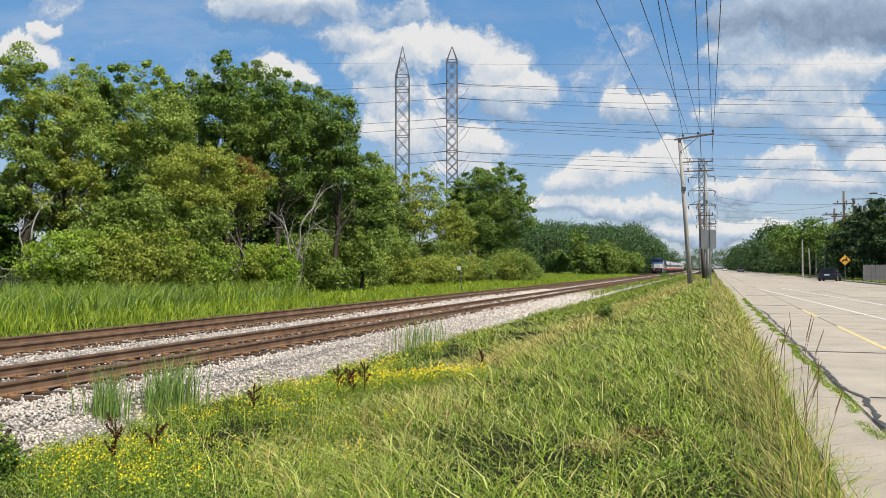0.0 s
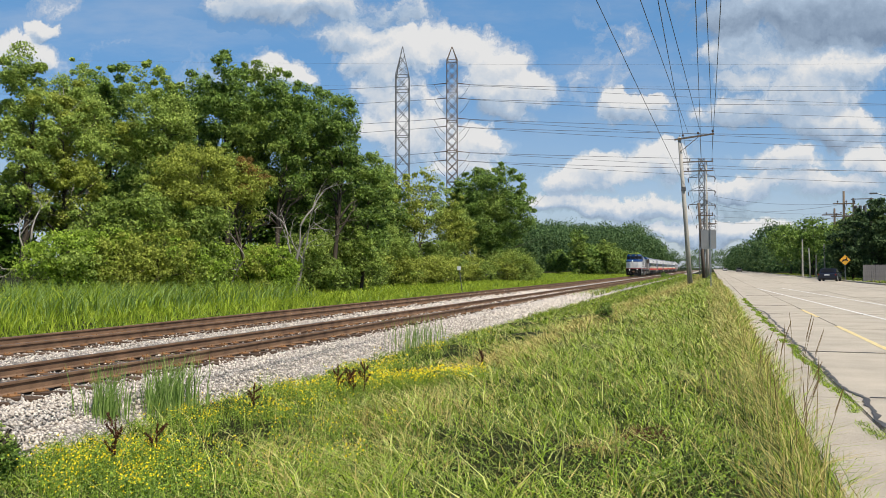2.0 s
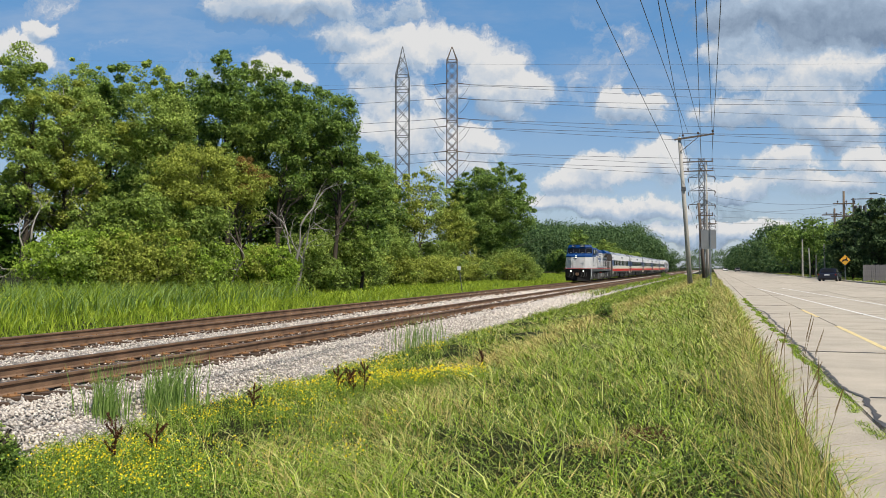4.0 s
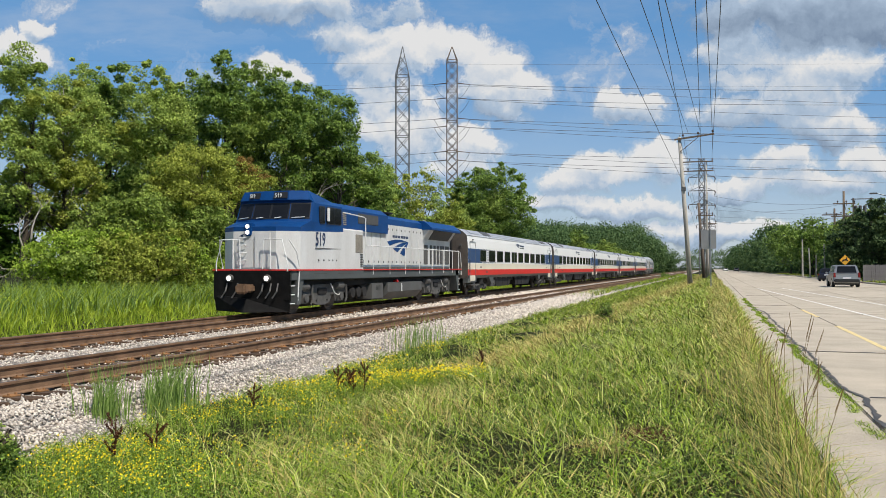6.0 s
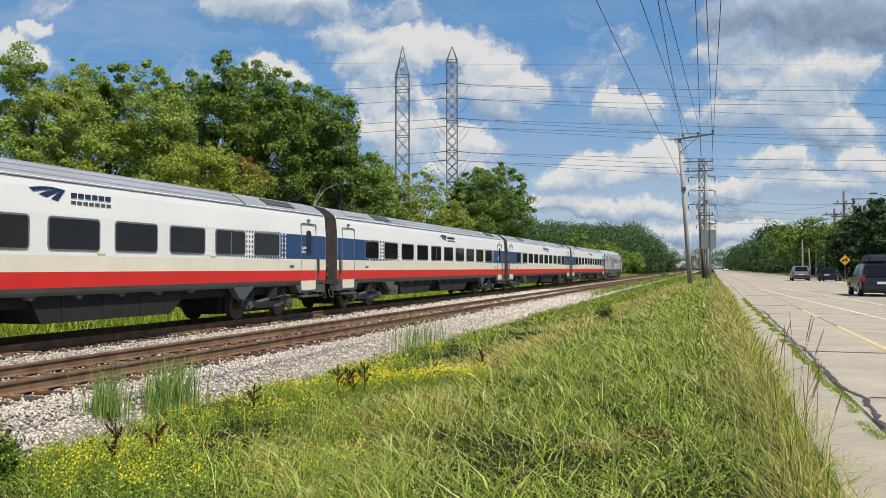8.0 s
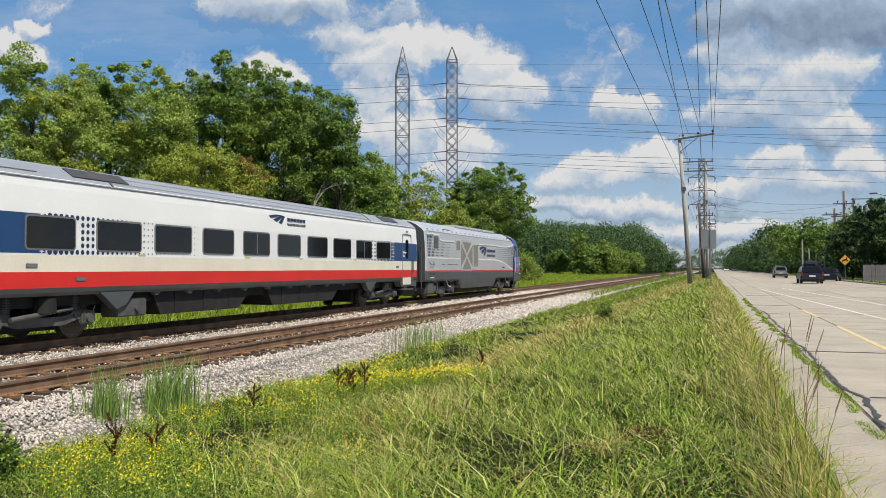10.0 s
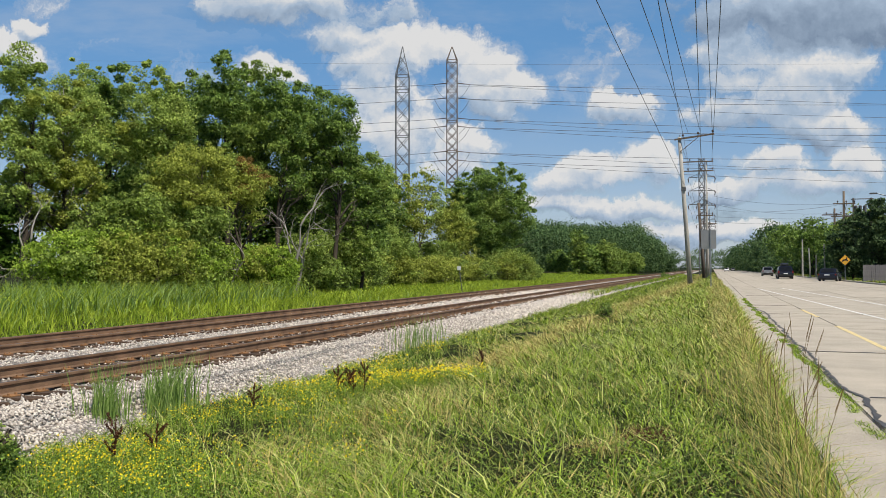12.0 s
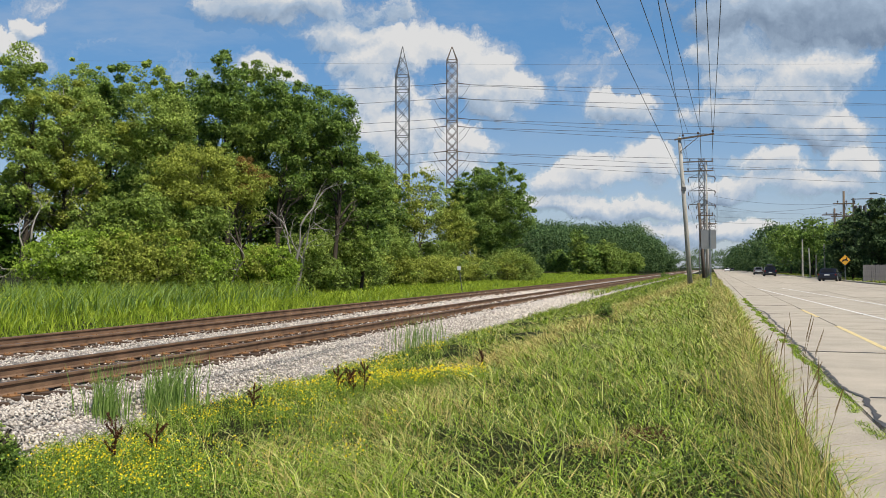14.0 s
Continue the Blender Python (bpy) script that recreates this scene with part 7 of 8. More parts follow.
    bars(C, 1.499, y0 + 11.05, y0 + 13.1, 2.52, 2.68, 6, "navy")
    bars(C, 1.503, y0 + 11.05, y0 + 13.1, 2.24, 2.38, 7, "skirt")
    bars(C, 1.503, y0 + 14.9, y0 + 15.6, 1.56, 1.64, 5, "loco_blue")
    bars(C, 1.503, y0 + 0.6, y0 + 1.2, 1.07, 1.12, 7, "white")
    for a in (2.4, 3.4, 3.9, 4.6):
        bars(C, 1.503, y0 + a, y0 + a + 0.45, 1.73, 1.765, 6, "skirt")
    for z in (1.72, 1.25):
        handrail(C, [(1.5, y0 + 0.5, z + 0.15), (1.57, y0 + 0.5, z), (1.57, y0 + 1.05, z), (1.5, y0 + 1.05, z + 0.15)], 0.016, "louvre")
    # cab door, windows, rails
    bm = bm_new()
    sheet(bm, 1.49, rounded(y0 + 18.45, y0 + 19.0, 1.46, 3.05, 0.06), 0.012)
    dr = part("cab_door", bm, M["cab_blue"], C, "blue cab door with dark window")
    bm = bm_new()
    sheet(bm, 1.485, rounded(y0 + 18.55, y0 + 18.93, 2.32, 2.9, 0.14), 0.026)
    part("door_window", bm, M["window"], dr)
    bm = bm_new()
    sheet(bm, 1.43, rounded(y0 + 19.35, y0 + 19.72, 2.3, 2.85, 0.1), 0.055)
    part("side_window", bm, M["window"], C)
    for y in (18.3, 19.12):
        handrail(C, [(1.48, y0 + y, 1.2), (1.56, y0 + y, 1.3), (1.56, y0 + y, 2.75), (1.47, y0 + y, 2.85)], 0.018)
    for y, z in ((18.4, 2.2), (19.0, 2.1), (19.0, 1.75)):
        bm = bm_new()
        box(bm, 1.48, 1.54, y0 + y - 0.02, y0 + y + 0.02, z - 0.14, z + 0.14, 0.006)
        part("door_handle", bm, M["rail_white"], C)
    words(C, "4622", 1.478, y0 + 19.75, 1.75, 0.24, "white", squeeze=0.85)
    bars(C, 1.474, y0 + 19.85, y0 + 20.2, 1.99, 2.07, 4, "white")
    bars(C, 1.482, y0 + 19.4, y0 + 20.2, 1.14, 1.19, 9, "white")
    bm = bm_new()
    for k in range(3):
        box(bm, 1.15, 1.5, y0 + 18.5, y0 + 18.95, 0.4 + 0.26 * k, 0.43 + 0.26 * k, 0.008)
    for y in (18.48, 18.95):
        box(bm, 1.44, 1.48, y0 + y, y0 + y + 0.03, 0.4, 1.1)
    part("steps", bm, M["truck"], C)
    bm = bm_new()
    prism(bm, [(-1.2, 0.62), (1.2, 0.62), (1.05, 0.16), (-1.05, 0.16)], "y", y0 + 19.3, y0 + 20.2)
    part("plough", bm, M["black"], C)
    bm = bm_new()
    box(bm, 0.7, 1.4, y0 + 0.5, y0 + 1.45, 0.3, 0.86, 0.04)
    part("equipment_case", bm, M["truck"], C)
    bm = bm_new()
    box(bm, -1.25, 1.25, y0 + 0.4, y0 + 19.5, 0.62, 0.9)
    # low dark boxes added to close the view beneath with shade
    box(bm, -0.9, 0.9, y0 + 5.3, y0 + 13.6, 0.2, 0.7)
    box(bm, -0.8, 0.8, y0 + 0.1, y0 + 1.0, 0.25, 0.7)
    part("underframe", bm, M["under"], C)
    bm = bm_new()
    box(bm, -0.6, 0.6, y0 - 0.3, y0 + 0.02, 0.95, 3.1, 0.06)
    part("gangway", bm, M["black"], C)
    handrail(C, [(1.3, y0 - 0.05, 0.5), (1.3, y0 - 0.12, 0.6), (1.3, y0 - 0.12, 2.6), (1.3, y0, 2.7)], 0.02, "truck")
    for yc in (3.1, 15.75):
        loco_truck(C, y0 + yc)
    return C


TRAIN = [diesel()]
NOTES = ["Coach\nClass"] * 4 + ["Business\nClass"]
for i in range(5):
    TRAIN.append(coach(19.5 + 26.12 * i, "white, navy and red passenger coach" + (" behind the leading locomotive" if i == 0 else " coupled to the rear locomotive" if i == 4 else " with dark windows"), NOTES[i]))
TRAIN.append(charger(150.5))


# ---- pylons, poles, wires, signs ----
def lattice(parent, half, z0, z1, bays, r, mat, name="lattice_face", taper=None):
    """Four legs and crossed braces, face by face, as parts."""
    def hw(z):
        return half if taper is None else taper(z)
    corner = ((1, 1), (-1, 1), (-1, -1), (1, -1))
    zs = [z0 + (z1 - z0) * k / bays for k in range(bays + 1)]
    for sx, sy in corner:
        bm = bm_new()
        tube(bm, [(sx * hw(z), sy * hw(z), z) for z in zs], r, 5)
        part("leg", bm, mat, parent)
    for k in range(4):
        (ax, ay), (bx, by) = corner[k], corner[(k + 1) % 4]
        bm = bm_new()
        for a, b in zip(zs, zs[1:]):
            tube(bm, [(ax * hw(a), ay * hw(a), a), (bx * hw(b), by * hw(b), b)], r * 0.6, 4)
            tube(bm, [(bx * hw(a), by * hw(a), a), (ax * hw(b), ay * hw(b), b)], r * 0.6, 4)
        for i, a in enumerate(zs):
            if i % 3 == 0:
                tube(bm, [(ax * hw(a), ay * hw(a), a), (bx * hw(a), by * hw(a), a)], r * 0.75, 4)
        part("brace", bm, mat, parent)


def pylons():
    p = thing("lattice_pylon", "tall slim galvanised lattice pylon with pointed top", "pylon", pose(-53.74, 140.28, 0.5, 0, 0, 18), "lattice pylons")
    lattice(p, 1.22, 0.2, 36.2, 13, 0.085, M["pylon_steel"], taper=lambda z: 1.22)
    lattice(p, 1.2, 36.2, 41.6, 3, 0.075, M["pylon_steel"], taper=lambda z: max(0.03, 1.22 * (41.6 - z) / 5.4))
    p = thing("lattice_pylon", "tall rust-toned lattice pylon carrying horizontal power lines", "pylon", pose(-45.13, 143.1, 0.5, 0, 0, 18), "lattice pylons")
    lattice(p, 0.95, 0.2, 39.0, 21, 0.095, M["rust_steel"])
    lattice(p, 0.95, 39.0, 41.6, 1, 0.08, M["rust_steel"], taper=lambda z: max(0.03, 0.95 * (41.6 - z) / 2.6))
    for z in ARM_Z:
        for s in (-1, 1):
            bm = bm_new()
            tube(bm, [(s * 0.95, 0, z), (s * 3.3, 0, z - 0.25)], [0.1, 0.05], 6)
            part("insulator_arm", bm, M["insul"], p, "dark horizontal insulator string")
            bm = bm_new()
            tube(bm, [(s * 3.3, 0, z - 0.25), (s * 2.3, 0, z - 1.9), (s * 1.2, 0, z - 3.0)], 0.03, 4)
            part("jumper_loop", bm, M["wire"], p)


ARM_Z = (34.9, 32.2, 28.5, 27.0, 22.4, 20.8)


def wire(a, b, sag=0.5, r=0.03, n=14, label="thin dark overhead power line"):
    a, b = Vector(a), Vector(b)
    bm = bm_new()
    pts = []
    for k in range(n + 1):
        f = k / n
        p = a.lerp(b, f)
        p.z -= sag * 4 * f * (1 - f)
        pts.append(p)
    tube(bm, pts, r, 4, cap=False)
    ob = part("power_line", bm, M["wire"])
    return tagged(ob, label, "cable", "overhead power lines")


pylons()
turn = Matrix.Rotation(radians(18), 4, "Z")
base2 = Vector((-45.13, 143.1, 0.5))
for i, z in enumerate(ARM_Z):
    right = base2 + turn @ Vector((3.3, 0, z - 0.25))
    left = base2 + turn @ Vector((-3.3, 0, z - 0.25))
    drop = (0.2, 0.1, 0.7, 0.4, 0.3, 0.6)[i]
    wire(right, right + turn @ Vector((140, -4, -drop * 2 - 0.6)), 1.1, 0.035)
    wire(right + Vector((0, 0.6, 0.05)), right + turn @ Vector((140, 6, -drop * 3 - 2.6)), 1.2, 0.03)
    wire(left, left + turn @ Vector((-90, 0, -1.5 - 0.6 * i)), 0.9, 0.035)
for z in (40.6, 36.5):
    p0 = Vector((-53.74, 140.28, z))
    wire(p0 + turn @ Vector((-60, 0, -1)), p0 + turn @ Vector((150, 0, -1)), 0.8, 0.012)


def wood_pole(name, x, y, z0, top, lean, r, arms, mat, label, group="wooden line poles", insulators=True):
    p = thing(name, label, "utility pole", pose(x, y, z0), group)
    bm = bm_new()
    tube(bm, [(0, 0, -0.4), (lean * 0.5, 0, top * 0.5), (lean, 0, top)], [r, r * 0.85, r * 0.68], 14)
    part("pole", bm, M[mat], p, smooth=True)
    for z, x0, x1, tilt in arms:
        bm = bm_new()
        box(bm, x0, x1, -0.28, -0.16, z - 0.08, z + 0.08, 0.01)
        bmesh.ops.rotate(bm, verts=bm.verts[:], cent=((x0 + x1) / 2, 0, z), matrix=Matrix.Rotation(-tilt, 3, "Y"))
        arm = part("crossarm", bm, M["brown_wood"], p, "dark timber crossarm")
        if insulators:
            for f in (0.22, 0.6, 0.96):
                xi = x0 + (x1 - x0) * f
                zi = z + (xi - (x0 + x1) / 2) * math.tan(tilt)
                bm = bm_new()
                tube(bm, [(xi, -0.22, zi + 0.06), (xi, -0.22, zi + 0.2), (xi, -0.22, zi + 0.26), (xi, -0.22, zi + 0.36), (xi, -0.22, zi + 0.42)], [0.03, 0.05, 0.12, 0.1, 0.04], 8)
                part("insulator", bm, M["insul"], arm)
        bm = bm_new()
        tube(bm, [(lean * 0.9, -0.25, z - 1.4), (x0 + (x1 - x0) * 0.62, -0.25, z)], 0.035, 6)
        part("brace", bm, M["brown_wood"], p)
    bm = bm_new()
    box(bm, lean * 0.6 - r * 0.9, lean * 0.6 + r * 0.9, -r - 0.05, -r + 0.05, top * 0.63, top * 0.66, 0.01)
    part("pole_band", bm, M["dark_steel"], p)
    return p


wood_pole("utility_pole", -2.06, 83.5, 0.0, 14.35, -0.95, 0.24, [(14.3, -1.42, 2.3, 0.11)], "pole_wood", "grey weathered leaning wooden pole with crossarm")
wood_pole("utility_pole", -0.75, 120.6, 0.05, 16.6, 0.0, 0.16, [(16.4, -3.1, 0.95, 0.0), (15.1, -3.4, 0.95, 0.0)], "pole_wood", "wooden pole with two dark crossarms")
wood_pole("utility_pole", -1.1, 118.5, 0.05, 10.5, -0.7, 0.24, [(8.7, -0.9, 1.2, 0.0)], "brown_wood", "brown leaning wooden pole below the crossarms")
wood_pole("utility_pole", -0.7, 150.0, 0.05, 9.6, -0.3, 0.22, [(9.2, -1.4, 1.4, 0.0)], "pole_wood", "plain grey wooden pole along the railway verge")


def steel_tower(x, y, h, label):
    t = thing("lattice_tower", label, "power tower", pose(x, y, 0), "lattice towers on the verge")
    lattice(t, 0.55, 0, h, 16, 0.085, M["dark_steel"])
    for z in (h - 4.0, h - 6.9, h - 9.8):
        bm = bm_new()
        tube(bm, [(-2.6, 0, z), (2.6, 0, z)], 0.09, 6)
        tube(bm, [(-2.3, 0, z), (-0.4, 0, z + 0.9)], 0.05, 5)
        tube(bm, [(2.3, 0, z), (0.4, 0, z + 0.9)], 0.05, 5)
        arm = part("crossarm", bm, M["dark_steel"], t)
        for s in (-1, 1):
            bm = bm_new()
            tube(bm, [(s * 2.55, 0, z), (s * 2.75, 0, z - 0.4), (s * 2.6, 0, z - 1.1)], [0.09, 0.13, 0.08], 7)
            part("insulator", bm, M["insul"], arm)


for k, (x, y, h) in enumerate(((-2.1, 183, 24.9), (-1.9, 262, 24.5), (-1.6, 345, 25), (-1.2, 440, 25))):
    steel_tower(x, y, h, "narrow galvanised lattice power tower on the verge")

# wires that run overhead along the verge
A = [((-4.23, 32.04, 11.98), (-2.55, 83.2, 9.6)), ((-2.6, 32.58, 11.98), (-2.15, 82.9, 14.6)), ((-1.95, 32.77, 11.98), (-3.0, 119.6, 15.4)), ((-1.68, 32.88, 11.98), (-1.05, 83.2, 14.8)),
     ((-0.56, 33.25, 11.98), (-1.4, 120.0, 16.9)), ((-0.16, 33.38, 11.98), (0.05, 83.7, 14.95)), ((0.38, 33.55, 11.98), (0.0, 120.4, 16.9))]
for a, b in A:
    a, b = Vector(a), Vector(b)
    wire(b, a + (a - b) * 1.3, 0.0, 0.017, 4)
for x, z, x1, z1 in ((-3.0, 14.6, -3.3, 16.9), (-1.1, 14.7, -1.4, 16.9), (0.1, 14.9, 0.0, 16.9), (-3.3, 16.7, -4.4, 20.6), (-1.3, 16.7, -4.4, 17.6), (0.0, 16.7, 1.0, 20.6)):
    wire((x, 83.5 if z < 16 else 120.4, z), (x1, 120.4 if z < 16 else 183, z1), 0.5, 0.022, 8)
for x in (-4.4, 1.0):
    for h in (19.6, 16.8, 13.9):
        wire((x, 183, h), (x + 0.3, 262, h), 1.2, 0.025, 8)
        wire((x + 0.3, 262, h), (x + 0.8, 345, h), 1.2, 0.025, 8)
# wires that cross the road to the far poles
for z, x1, z1 in ((13.9, 17.5, 10.3), (16.8, 18.0, 10.3), (15.1, 16.5, 9.0), (11.5, 17, 8.6), (12.4, 40, 9.0)):
    wire((0.3, 183, z), (x1, 123, z1), 0.8, 0.018, 10)


def verge_sign():
    s = thing("road_sign", "grey back of a road sign on steel post", "road sign", pose(-0.12, 57.8, 0.1))
    bm = bm_new()
    box(bm, -0.035, 0.035, -0.03, 0.03, -0.3, 4.05, 0.01)
    part("post", bm, M["galv"], s)
    bm = bm_new()
    prism(bm, rounded(-0.60, 0.36, 2.75, 4.02, 0.06), "y", 0.04, 0.06)
    part("panel", bm, M["sign_back"], s, "plain grey aluminium sign back")


def deer_sign():
    s = thing("warning_sign", "amber diamond warning sign with black leaping deer", "road sign", pose(13.75, 99.2, 0.15))
    bm = bm_new()
    box(bm, -0.035, 0.035, 0.0, 0.05, -0.2, 2.9, 0.01)
    part("post", bm, M["galv"], s)
    bm = bm_new()
    prism(bm, [(0, 1.70), (0.57, 2.27), (0, 2.84), (-0.57, 2.27)], "y", -0.03, -0.01)
    pl = part("panel", bm, M["sign_yellow"], s)
    bm = bm_new()
    prism(bm, [(-0.30, 2.16), (-0.2, 2.34), (-0.02, 2.36), (0.12, 2.44), (0.10, 2.56), (0.18, 2.6), (0.26, 2.5), (0.2, 2.42), (0.22, 2.3), (0.34, 2.2), (0.3, 2.14), (0.12, 2.24), (-0.08, 2.2), (-0.2, 2.12), (-0.36, 2.0), (-0.4, 2.04)], "y", -0.036, -0.028)
    part("symbol", bm, M["black"], pl, "black deer silhouette")


def lineside_sign():
    s = thing("lineside_sign", "small leaning lineside post with white plate", "sign", pose(-17.3, 57.5, -0.6))
    bm = bm_new()
    tube(bm, [(0, 0, 0), (-0.28, 0, 2.1)], 0.03, 6)
    part("post", bm, M["dark_steel"], s)
    bm = bm_new()
    box(bm, -0.42, -0.16, -0.06, -0.03, 2.0, 2.3, 0.01)
    part("plate", bm, M["rail_white"], s)


verge_sign()
deer_sign()
lineside_sign()
wood_pole("utility_pole", 17.0, 123.2, 0.2, 11.8, 0.0, 0.2, [(10.1, -1.4, 1.4, 0.0), (8.4, -1.6, 1.5, 0.0)], "brown_wood", "brown wooden pole with crossarms across the road", "far road poles")
wood_pole("utility_pole", 18.0, 140, 0.2, 10.6, 0.0, 0.2, [(9.6, -1.8, 1.0, 0.0)], "brown_wood", "brown wooden pole with crossarms across the road", "far road poles")
for x, y, h, ln in ((11.9, 135.2, 5.8, 0.0), (12.5, 130.4, 4.4, -0.2), (14.5, 131, 5.0, -0.1), (12.2, 138, 5.4, 0), (13.4, 131.5, 3.4, 0)):
    p = thing("bare_post", "pale bare timber post by the road", "post", pose(x + 1.0, y, 0.1), "bare posts by the road")
    bm = bm_new()
    tube(bm, [(0, 0, 0), (ln, 0, h)], [0.12, 0.08], 8)
    part("post", bm, M["pole_wood"], p)


def transformer(x, y, z):
    t = thing("pole_transformer", "grey transformer drum cluster on pole platform", "transformer", pose(x, y, z))
    for k in range(3):
        bm = bm_new()
        tube(bm, [(k * 0.55, 0, 0), (k * 0.55, 0, 1.1), (k * 0.55, 0, 1.2)], [0.22, 0.22, 0.1], 12)
        part("drum", bm, M["dark_steel"], t)
    for k in range(2):
        bm = bm_new()
        tube(bm, [(-0.3 + k * 2.2, 0, -9.2), (-0.3 + k * 2.2, 0, 2.2)], 0.11, 8)
        part("pole", bm, M["brown_wood"], t)
    bm = bm_new()
    box(bm, -0.6, 2.4, -0.2, 0.2, -0.15, 0.0, 0.02)
    box(bm, -0.6, 2.2, -0.06, 0.06, 2.0, 2.12, 0.02)
    part("platform", bm, M["brown_wood"], t)


transformer(18.6, 124, 8.9)


def street_lamp():
    s = thing("street_lamp", "slim grey street lamp with curved arm", "street lamp", pose(16.6, 84.2, 0.2))
    bm = bm_new()
    tube(bm, [(0, 0, 0), (0, 0, 6.8), (-0.3, 0, 7.4), (-1.4, -0.2, 7.95), (-2.3, -0.4, 8.2)], [0.1, 0.07, 0.06, 0.05, 0.04], 8)
    part("pole", bm, M["galv"], s)
    bm = bm_new()
    box(bm, -2.9, -2.25, -0.55, -0.28, 8.12, 8.26, 0.04)
    part("lamp_head", bm, M["dark_steel"], s)


street_lamp()


def board_fence():
    f = thing("board_fence", "grey timber board fence beyond the road", "fence", pose(16.2, 96, 0.15), kind="")
    bm = bm_new()
    box(bm, 0, 0.19, -0.02, 0.02, 0, 1.75, 0.01)
    me = bpy.data.meshes.new("board")
    bm.to_mesh(me)
    bm.free()
    me.materials.append(M["fence"])
    for k in range(24):
        share("board", me, f, pose(-1.2 + k * 0.2, 0.02 * (k % 2), 0))


board_fence()


# ---- vehicles ----
M.update({
    "car_silver": material("silver_car_paint", (0.33, 0.335, 0.34), 0.3, metal=0.6, var=0.03),
    "car_dark": material("dark_blue_car_paint", (0.02, 0.024, 0.04), 0.25, metal=0.3, var=0.05),
    "car_white": material("white_car_paint", (0.75, 0.75, 0.74), 0.3, var=0.03),
    "tyre": material("tyre_rubber", (0.02, 0.02, 0.02), 0.85, var=0.1),
    "alloy": material("alloy_rim", (0.5, 0.5, 0.5), 0.35, metal=0.8, var=0.05),
    "tail": material("red_tail_lens", (0.22, 0.015, 0.015), 0.2, var=0.04),
    "plate": material("pale_plate", (0.7, 0.7, 0.72), 0.5, var=0.03),
})


def vehicle(name, label, paint, length, width, height, m, boxy=0.8, roofbox=False, tall=True):
    """A car whose rear faces -y; the origin lies on the road under its middle."""
    c = thing(name, label, "car", m, "cars on the road")
    hw, L = width / 2, length / 2
    belt = height * (0.60 if tall else 0.64)
    # lower body
    prof = [(-L, 0.42), (-L + 0.03, belt * 0.95), (-L + 0.12, belt), (L * 0.42, belt), (L * 0.9, belt * 0.86), (L, belt * 0.62), (L - 0.05, 0.34), (-L + 0.1, 0.30)]
    bm = bm_new()
    prism(bm, prof, "x", -hw, hw)
    bmesh.ops.bevel(bm, geom=[e for e in bm.edges if abs(e.verts[0].co.x - e.verts[1].co.x) < 0.01], offset=0.09, segments=2, affect="EDGES", clamp_overlap=True)
    part("body", bm, M[paint], c, smooth=False)
    # cabin
    r0, r1 = (-L + 0.08, -L + 0.28) if tall else (-L + 0.5, -L + 1.0)
    f0, f1 = L * 0.44, L * 0.12
    bm = bm_new()
    lo = [(-hw + 0.05, r0), (hw - 0.05, r0), (hw - 0.05, f0), (-hw + 0.05, f0)]
    hi = [(-hw + 0.2, r1), (hw - 0.2, r1), (hw - 0.2, f1), (-hw + 0.2, f1)]
    a = [bm.verts.new((x, y, belt - 0.02)) for x, y in lo]
    b = [bm.verts.new((x, y, height)) for x, y in hi]
    for k in range(4):
        bm.faces.new((a[k], a[(k + 1) % 4], b[(k + 1) % 4], b[k]))
    bm.faces.new(b)
    bm.faces.new(a[::-1])
    bmesh.ops.recalc_face_normals(bm, faces=bm.faces[:])
    bmesh.ops.bevel(bm, geom=bm.edges[:], offset=0.06, segments=2, affect="EDGES", clamp_overlap=True)
    part("cabin", bm, M[paint], c)

    def pane(k, f0_, f1_, g0, g1, nm):
        p = [Vector((*lo[k], belt - 0.02)), Vector((*lo[(k + 1) % 4], belt - 0.02)), Vector((*hi[(k + 1) % 4], height)), Vector((*hi[k], height))]
        def at(f, g):
            return p[0].lerp(p[1], f).lerp(p[3].lerp(p[2], f), g)
        q = [at(f0_, g0), at(f1_, g0), at(f1_, g1), at(f0_, g1)]
        n = (q[1] - q[0]).cross(q[3] - q[0]).normalized()
        bm = bm_new()
        v = [bm.verts.new(s + n * 0.012) for s in q]
        w = [bm.verts.new(s - n * 0.03) for s in q]
        bm.faces.new(v), bm.faces.new(w[::-1])
        for i in range(4):
            bm.faces.new((v[i], w[i], w[(i + 1) % 4], v[(i + 1) % 4]))
        part(nm, bm, M["window"], c)
    pane(0, 0.1, 0.9, 0.16, 0.86, "rear_window")
    pane(2, 0.08, 0.92, 0.12, 0.9, "windscreen")
    for k in (1, 3):
        pane(k, 0.1, 0.48, 0.18, 0.85, "side_window")
        pane(k, 0.53, 0.9, 0.18, 0.85, "side_window")
    # wheels
    r = 0.34
    for sx in (-1, 1):
        for y in (-L * 0.62, L * 0.62):
            bm = bm_new()
            x0 = sx * (hw - 0.2)
            tube(bm, [(x0, y, r), (x0 + sx * 0.03, y, r), (x0 + sx * 0.19, y, r), (x0 + sx * 0.215, y, r)], [r * 0.9, r, r, r * 0.92], 22)
            w = part("wheel", bm, M["tyre"], c, "black road tyre")
            bm = bm_new()
            tube(bm, [(x0 + sx * 0.2, y, r), (x0 + sx * 0.222, y, r)], [r * 0.66, r * 0.6], 16)
            part("rim", bm, M["alloy"], w)
        bm = bm_new()
        z = belt * 0.86
        box(bm, min(sx * (hw - 0.17), sx * (hw - 0.02)), max(sx * (hw - 0.17), sx * (hw - 0.02)), -L - 0.015, -L + 0.12, z - 0.12, z + (0.22 if tall else 0.05), 0.02)
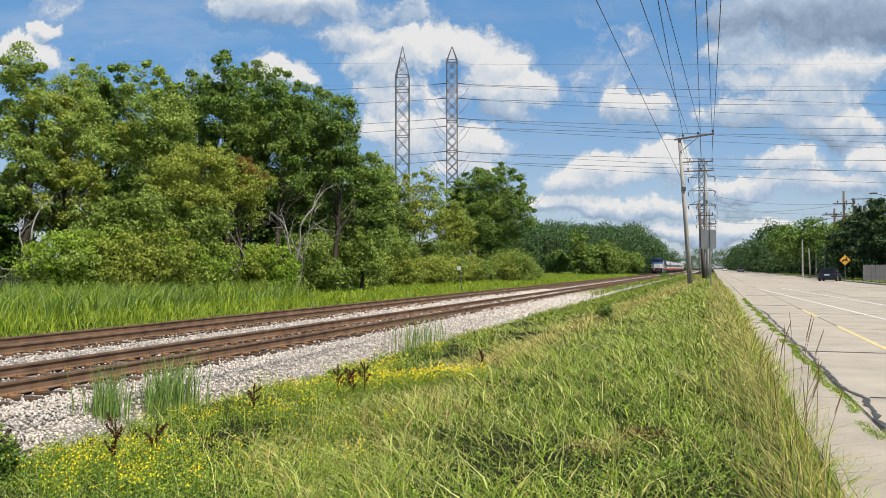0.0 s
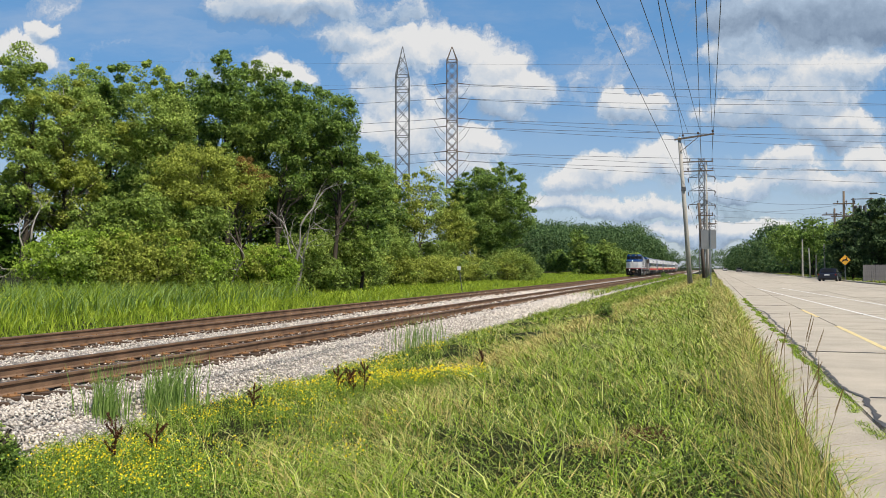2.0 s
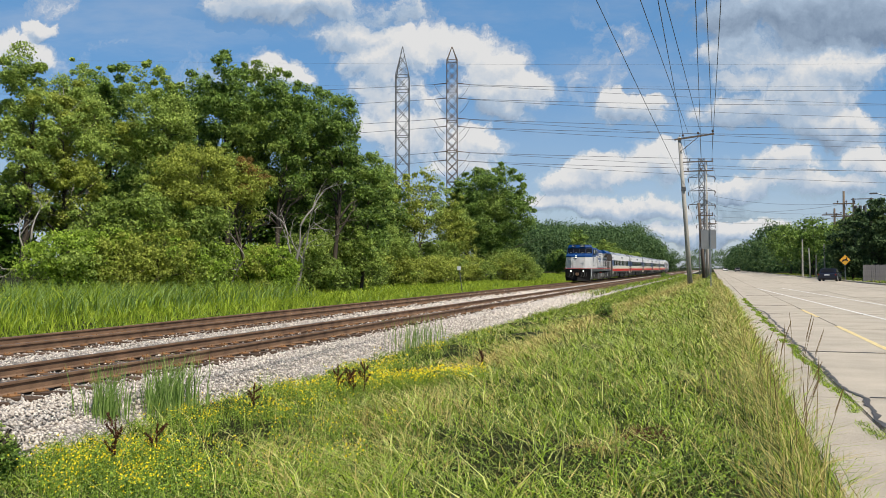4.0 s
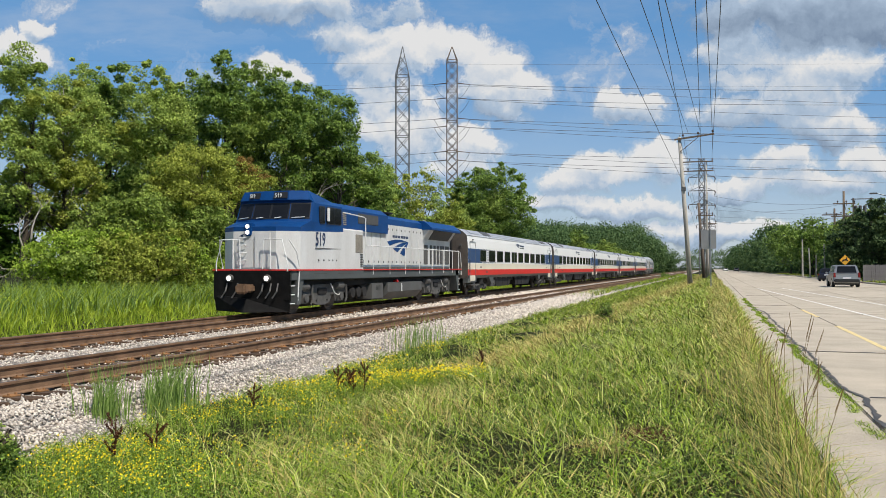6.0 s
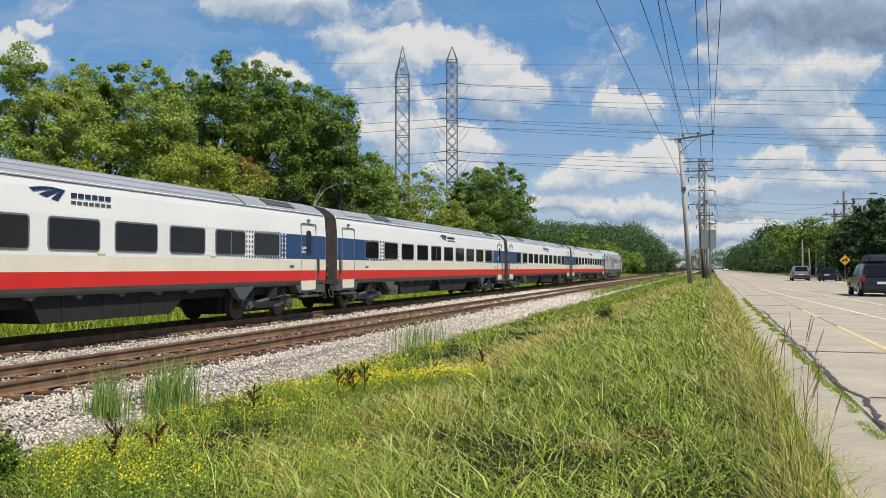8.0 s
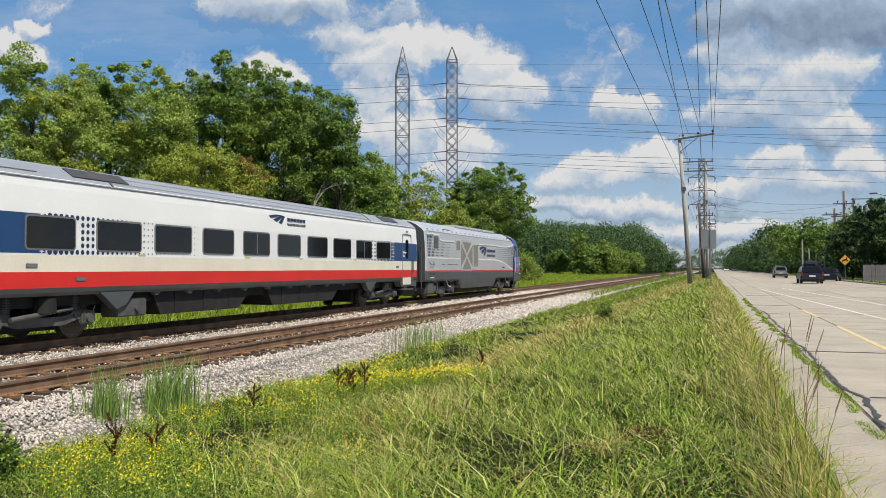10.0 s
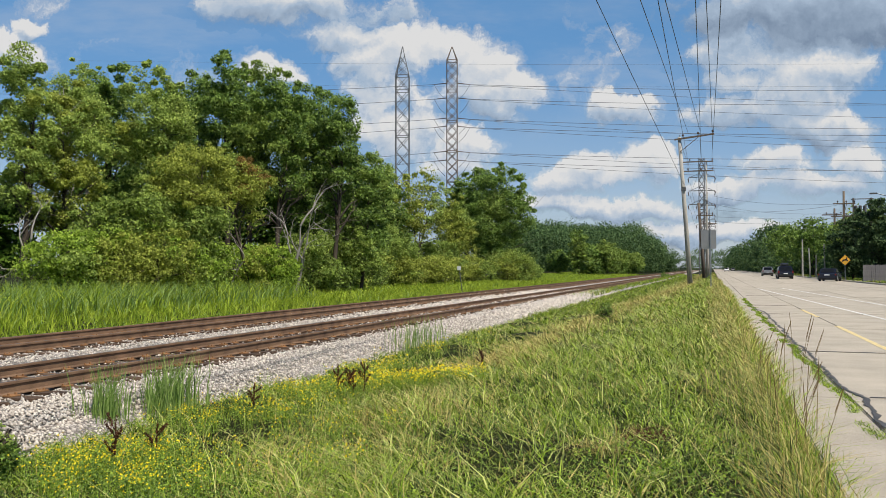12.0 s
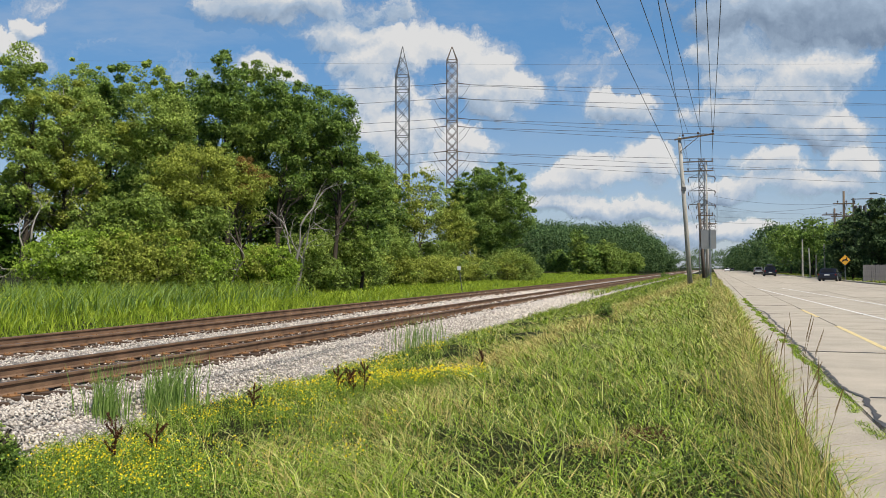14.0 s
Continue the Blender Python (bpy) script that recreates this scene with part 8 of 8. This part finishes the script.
        part("tail_light", bm, M["tail"], c, "red tail light")
        bm = bm_new()
        box(bm, min(sx * hw, sx * (hw + 0.16)), max(sx * hw, sx * (hw + 0.16)), L * 0.32, L * 0.40, belt, belt + 0.14, 0.02)
        part("door_mirror", bm, M[paint], c)
        bm = bm_new()
        box(bm, min(sx * (hw - 0.45), sx * (hw - 0.1)), max(sx * (hw - 0.45), sx * (hw - 0.1)), L - 0.12, L + 0.0, belt * 0.66, belt * 0.78, 0.02)
        part("headlight", bm, M["alloy"], c)
    bm = bm_new()
    box(bm, -hw + 0.06, hw - 0.06, -L - 0.05, -L + 0.1, 0.36, 0.60, 0.04)
    bump = part("bumper", bm, M["black"] if tall else M[paint], c, "dark rear bumper")
    bm = bm_new()
    box(bm, -0.26, 0.26, -L - 0.062, -L - 0.04, 0.62, 0.74, 0.006)
    part("plate", bm, M["plate"], c, "blank pale plate")
    bm = bm_new()
    box(bm, -hw + 0.1, hw - 0.1, -L + 0.3, L - 0.3, 0.18, 0.36, 0.03)
    part("floor_pan", bm, M["black"], c)
    if roofbox:
        for y in (-0.7, 0.5):
            bm = bm_new()
            box(bm, -hw + 0.22, hw - 0.22, y - 0.03, y + 0.03, height, height + 0.1, 0.01)
            part("roof_bar", bm, M["black"], c)
        bm = bm_new()
        prism(bm, [(-1.25, height + 0.1), (-1.2, height + 0.34), (-0.6, height + 0.46), (0.6, height + 0.42), (1.1, height + 0.16), (1.05, height + 0.1)], "x", -0.42, 0.42)
        bmesh.ops.bevel(bm, geom=bm.edges[:], offset=0.05, segments=2, affect="EDGES", clamp_overlap=True)
        part("roof_box", bm, M["black"], c, "black rooftop cargo box")
    return c


SILVER = vehicle("silver_car", "boxy silver hatchback driving away on the road", "car_silver", 4.1, 1.80, 1.62, pose(9.1, -80, ROAD_Z))
DARK = vehicle("dark_suv", "dark blue estate car with rooftop cargo box driving away", "car_dark", 4.7, 1.88, 1.62, pose(9.0, -140, ROAD_Z), roofbox=True)
vehicle("parked_car", "dark blue saloon car parked at the kerb", "car_dark", 4.6, 1.80, 1.36, pose(11.9, 96.5, ROAD_Z, 0, 0, -14), tall=False)
FAR_CARS = [vehicle("distant_car", "small pale distant car on the road", "car_white", 4.4, 1.8, 1.5, pose(5.6, 330, ROAD_Z, 0, 0, 180)), vehicle("distant_car", "small dark distant car on the road", "car_silver", 4.4, 1.8, 1.5, pose(8.8, 300, ROAD_Z))]
SILVER_Y = [(0.0, -28.0), (3.0, 19.0), (5.5, 59.5), (6.5, 75.7), (7.5, 91.6), (8.0, 99.5), (10.5, 135.0), (12.0, 157.0), (14.0, 188.0)]
DARK_Y = [(0.0, -92.0), (5.0, -5.0), (7.5, 38.0), (8.0, 46.8), (10.5, 91.3), (12.0, 117.5), (14.0, 149.0)]


def train_front(t):
    return 14.03 - 34.5 * (t - 6.3)


def motions():
    for ob in TRAIN:
        walk(ob, [(t, pose(FAR_X, train_front(t), 0)) for t in (0.0, 2.0, 4.0, 6.0, 8.0, 10.0, 12.0, 14.0)])
    walk(clouds, [(0, pose(0, 0, 0, 0, 0, 18.134)), (7, pose(0, 0, 0, 0, 0, 18.6)), (14, pose(0, 0, 0, 0, 0, 19.1))])
    walk(SILVER, [(t, pose(9.2, y, ROAD_Z)) for t, y in SILVER_Y])
    walk(DARK, [(t, pose(float(np.interp(y, [-92, 40, 91, 118, 150], [6.6, 7.7, 8.6, 9.0, 9.1])), y, ROAD_Z)) for t, y in DARK_Y])
    walk(FAR_CARS[0], [(t, pose(5.6, 420 - 4.5 * t, ROAD_Z, 0, 0, 180)) for t in (0.0, 7.0, 14.0)])
    walk(FAR_CARS[1], [(t, pose(8.8, 290 + 9 * t, ROAD_Z)) for t in (0.0, 7.0, 14.0)])


motions()
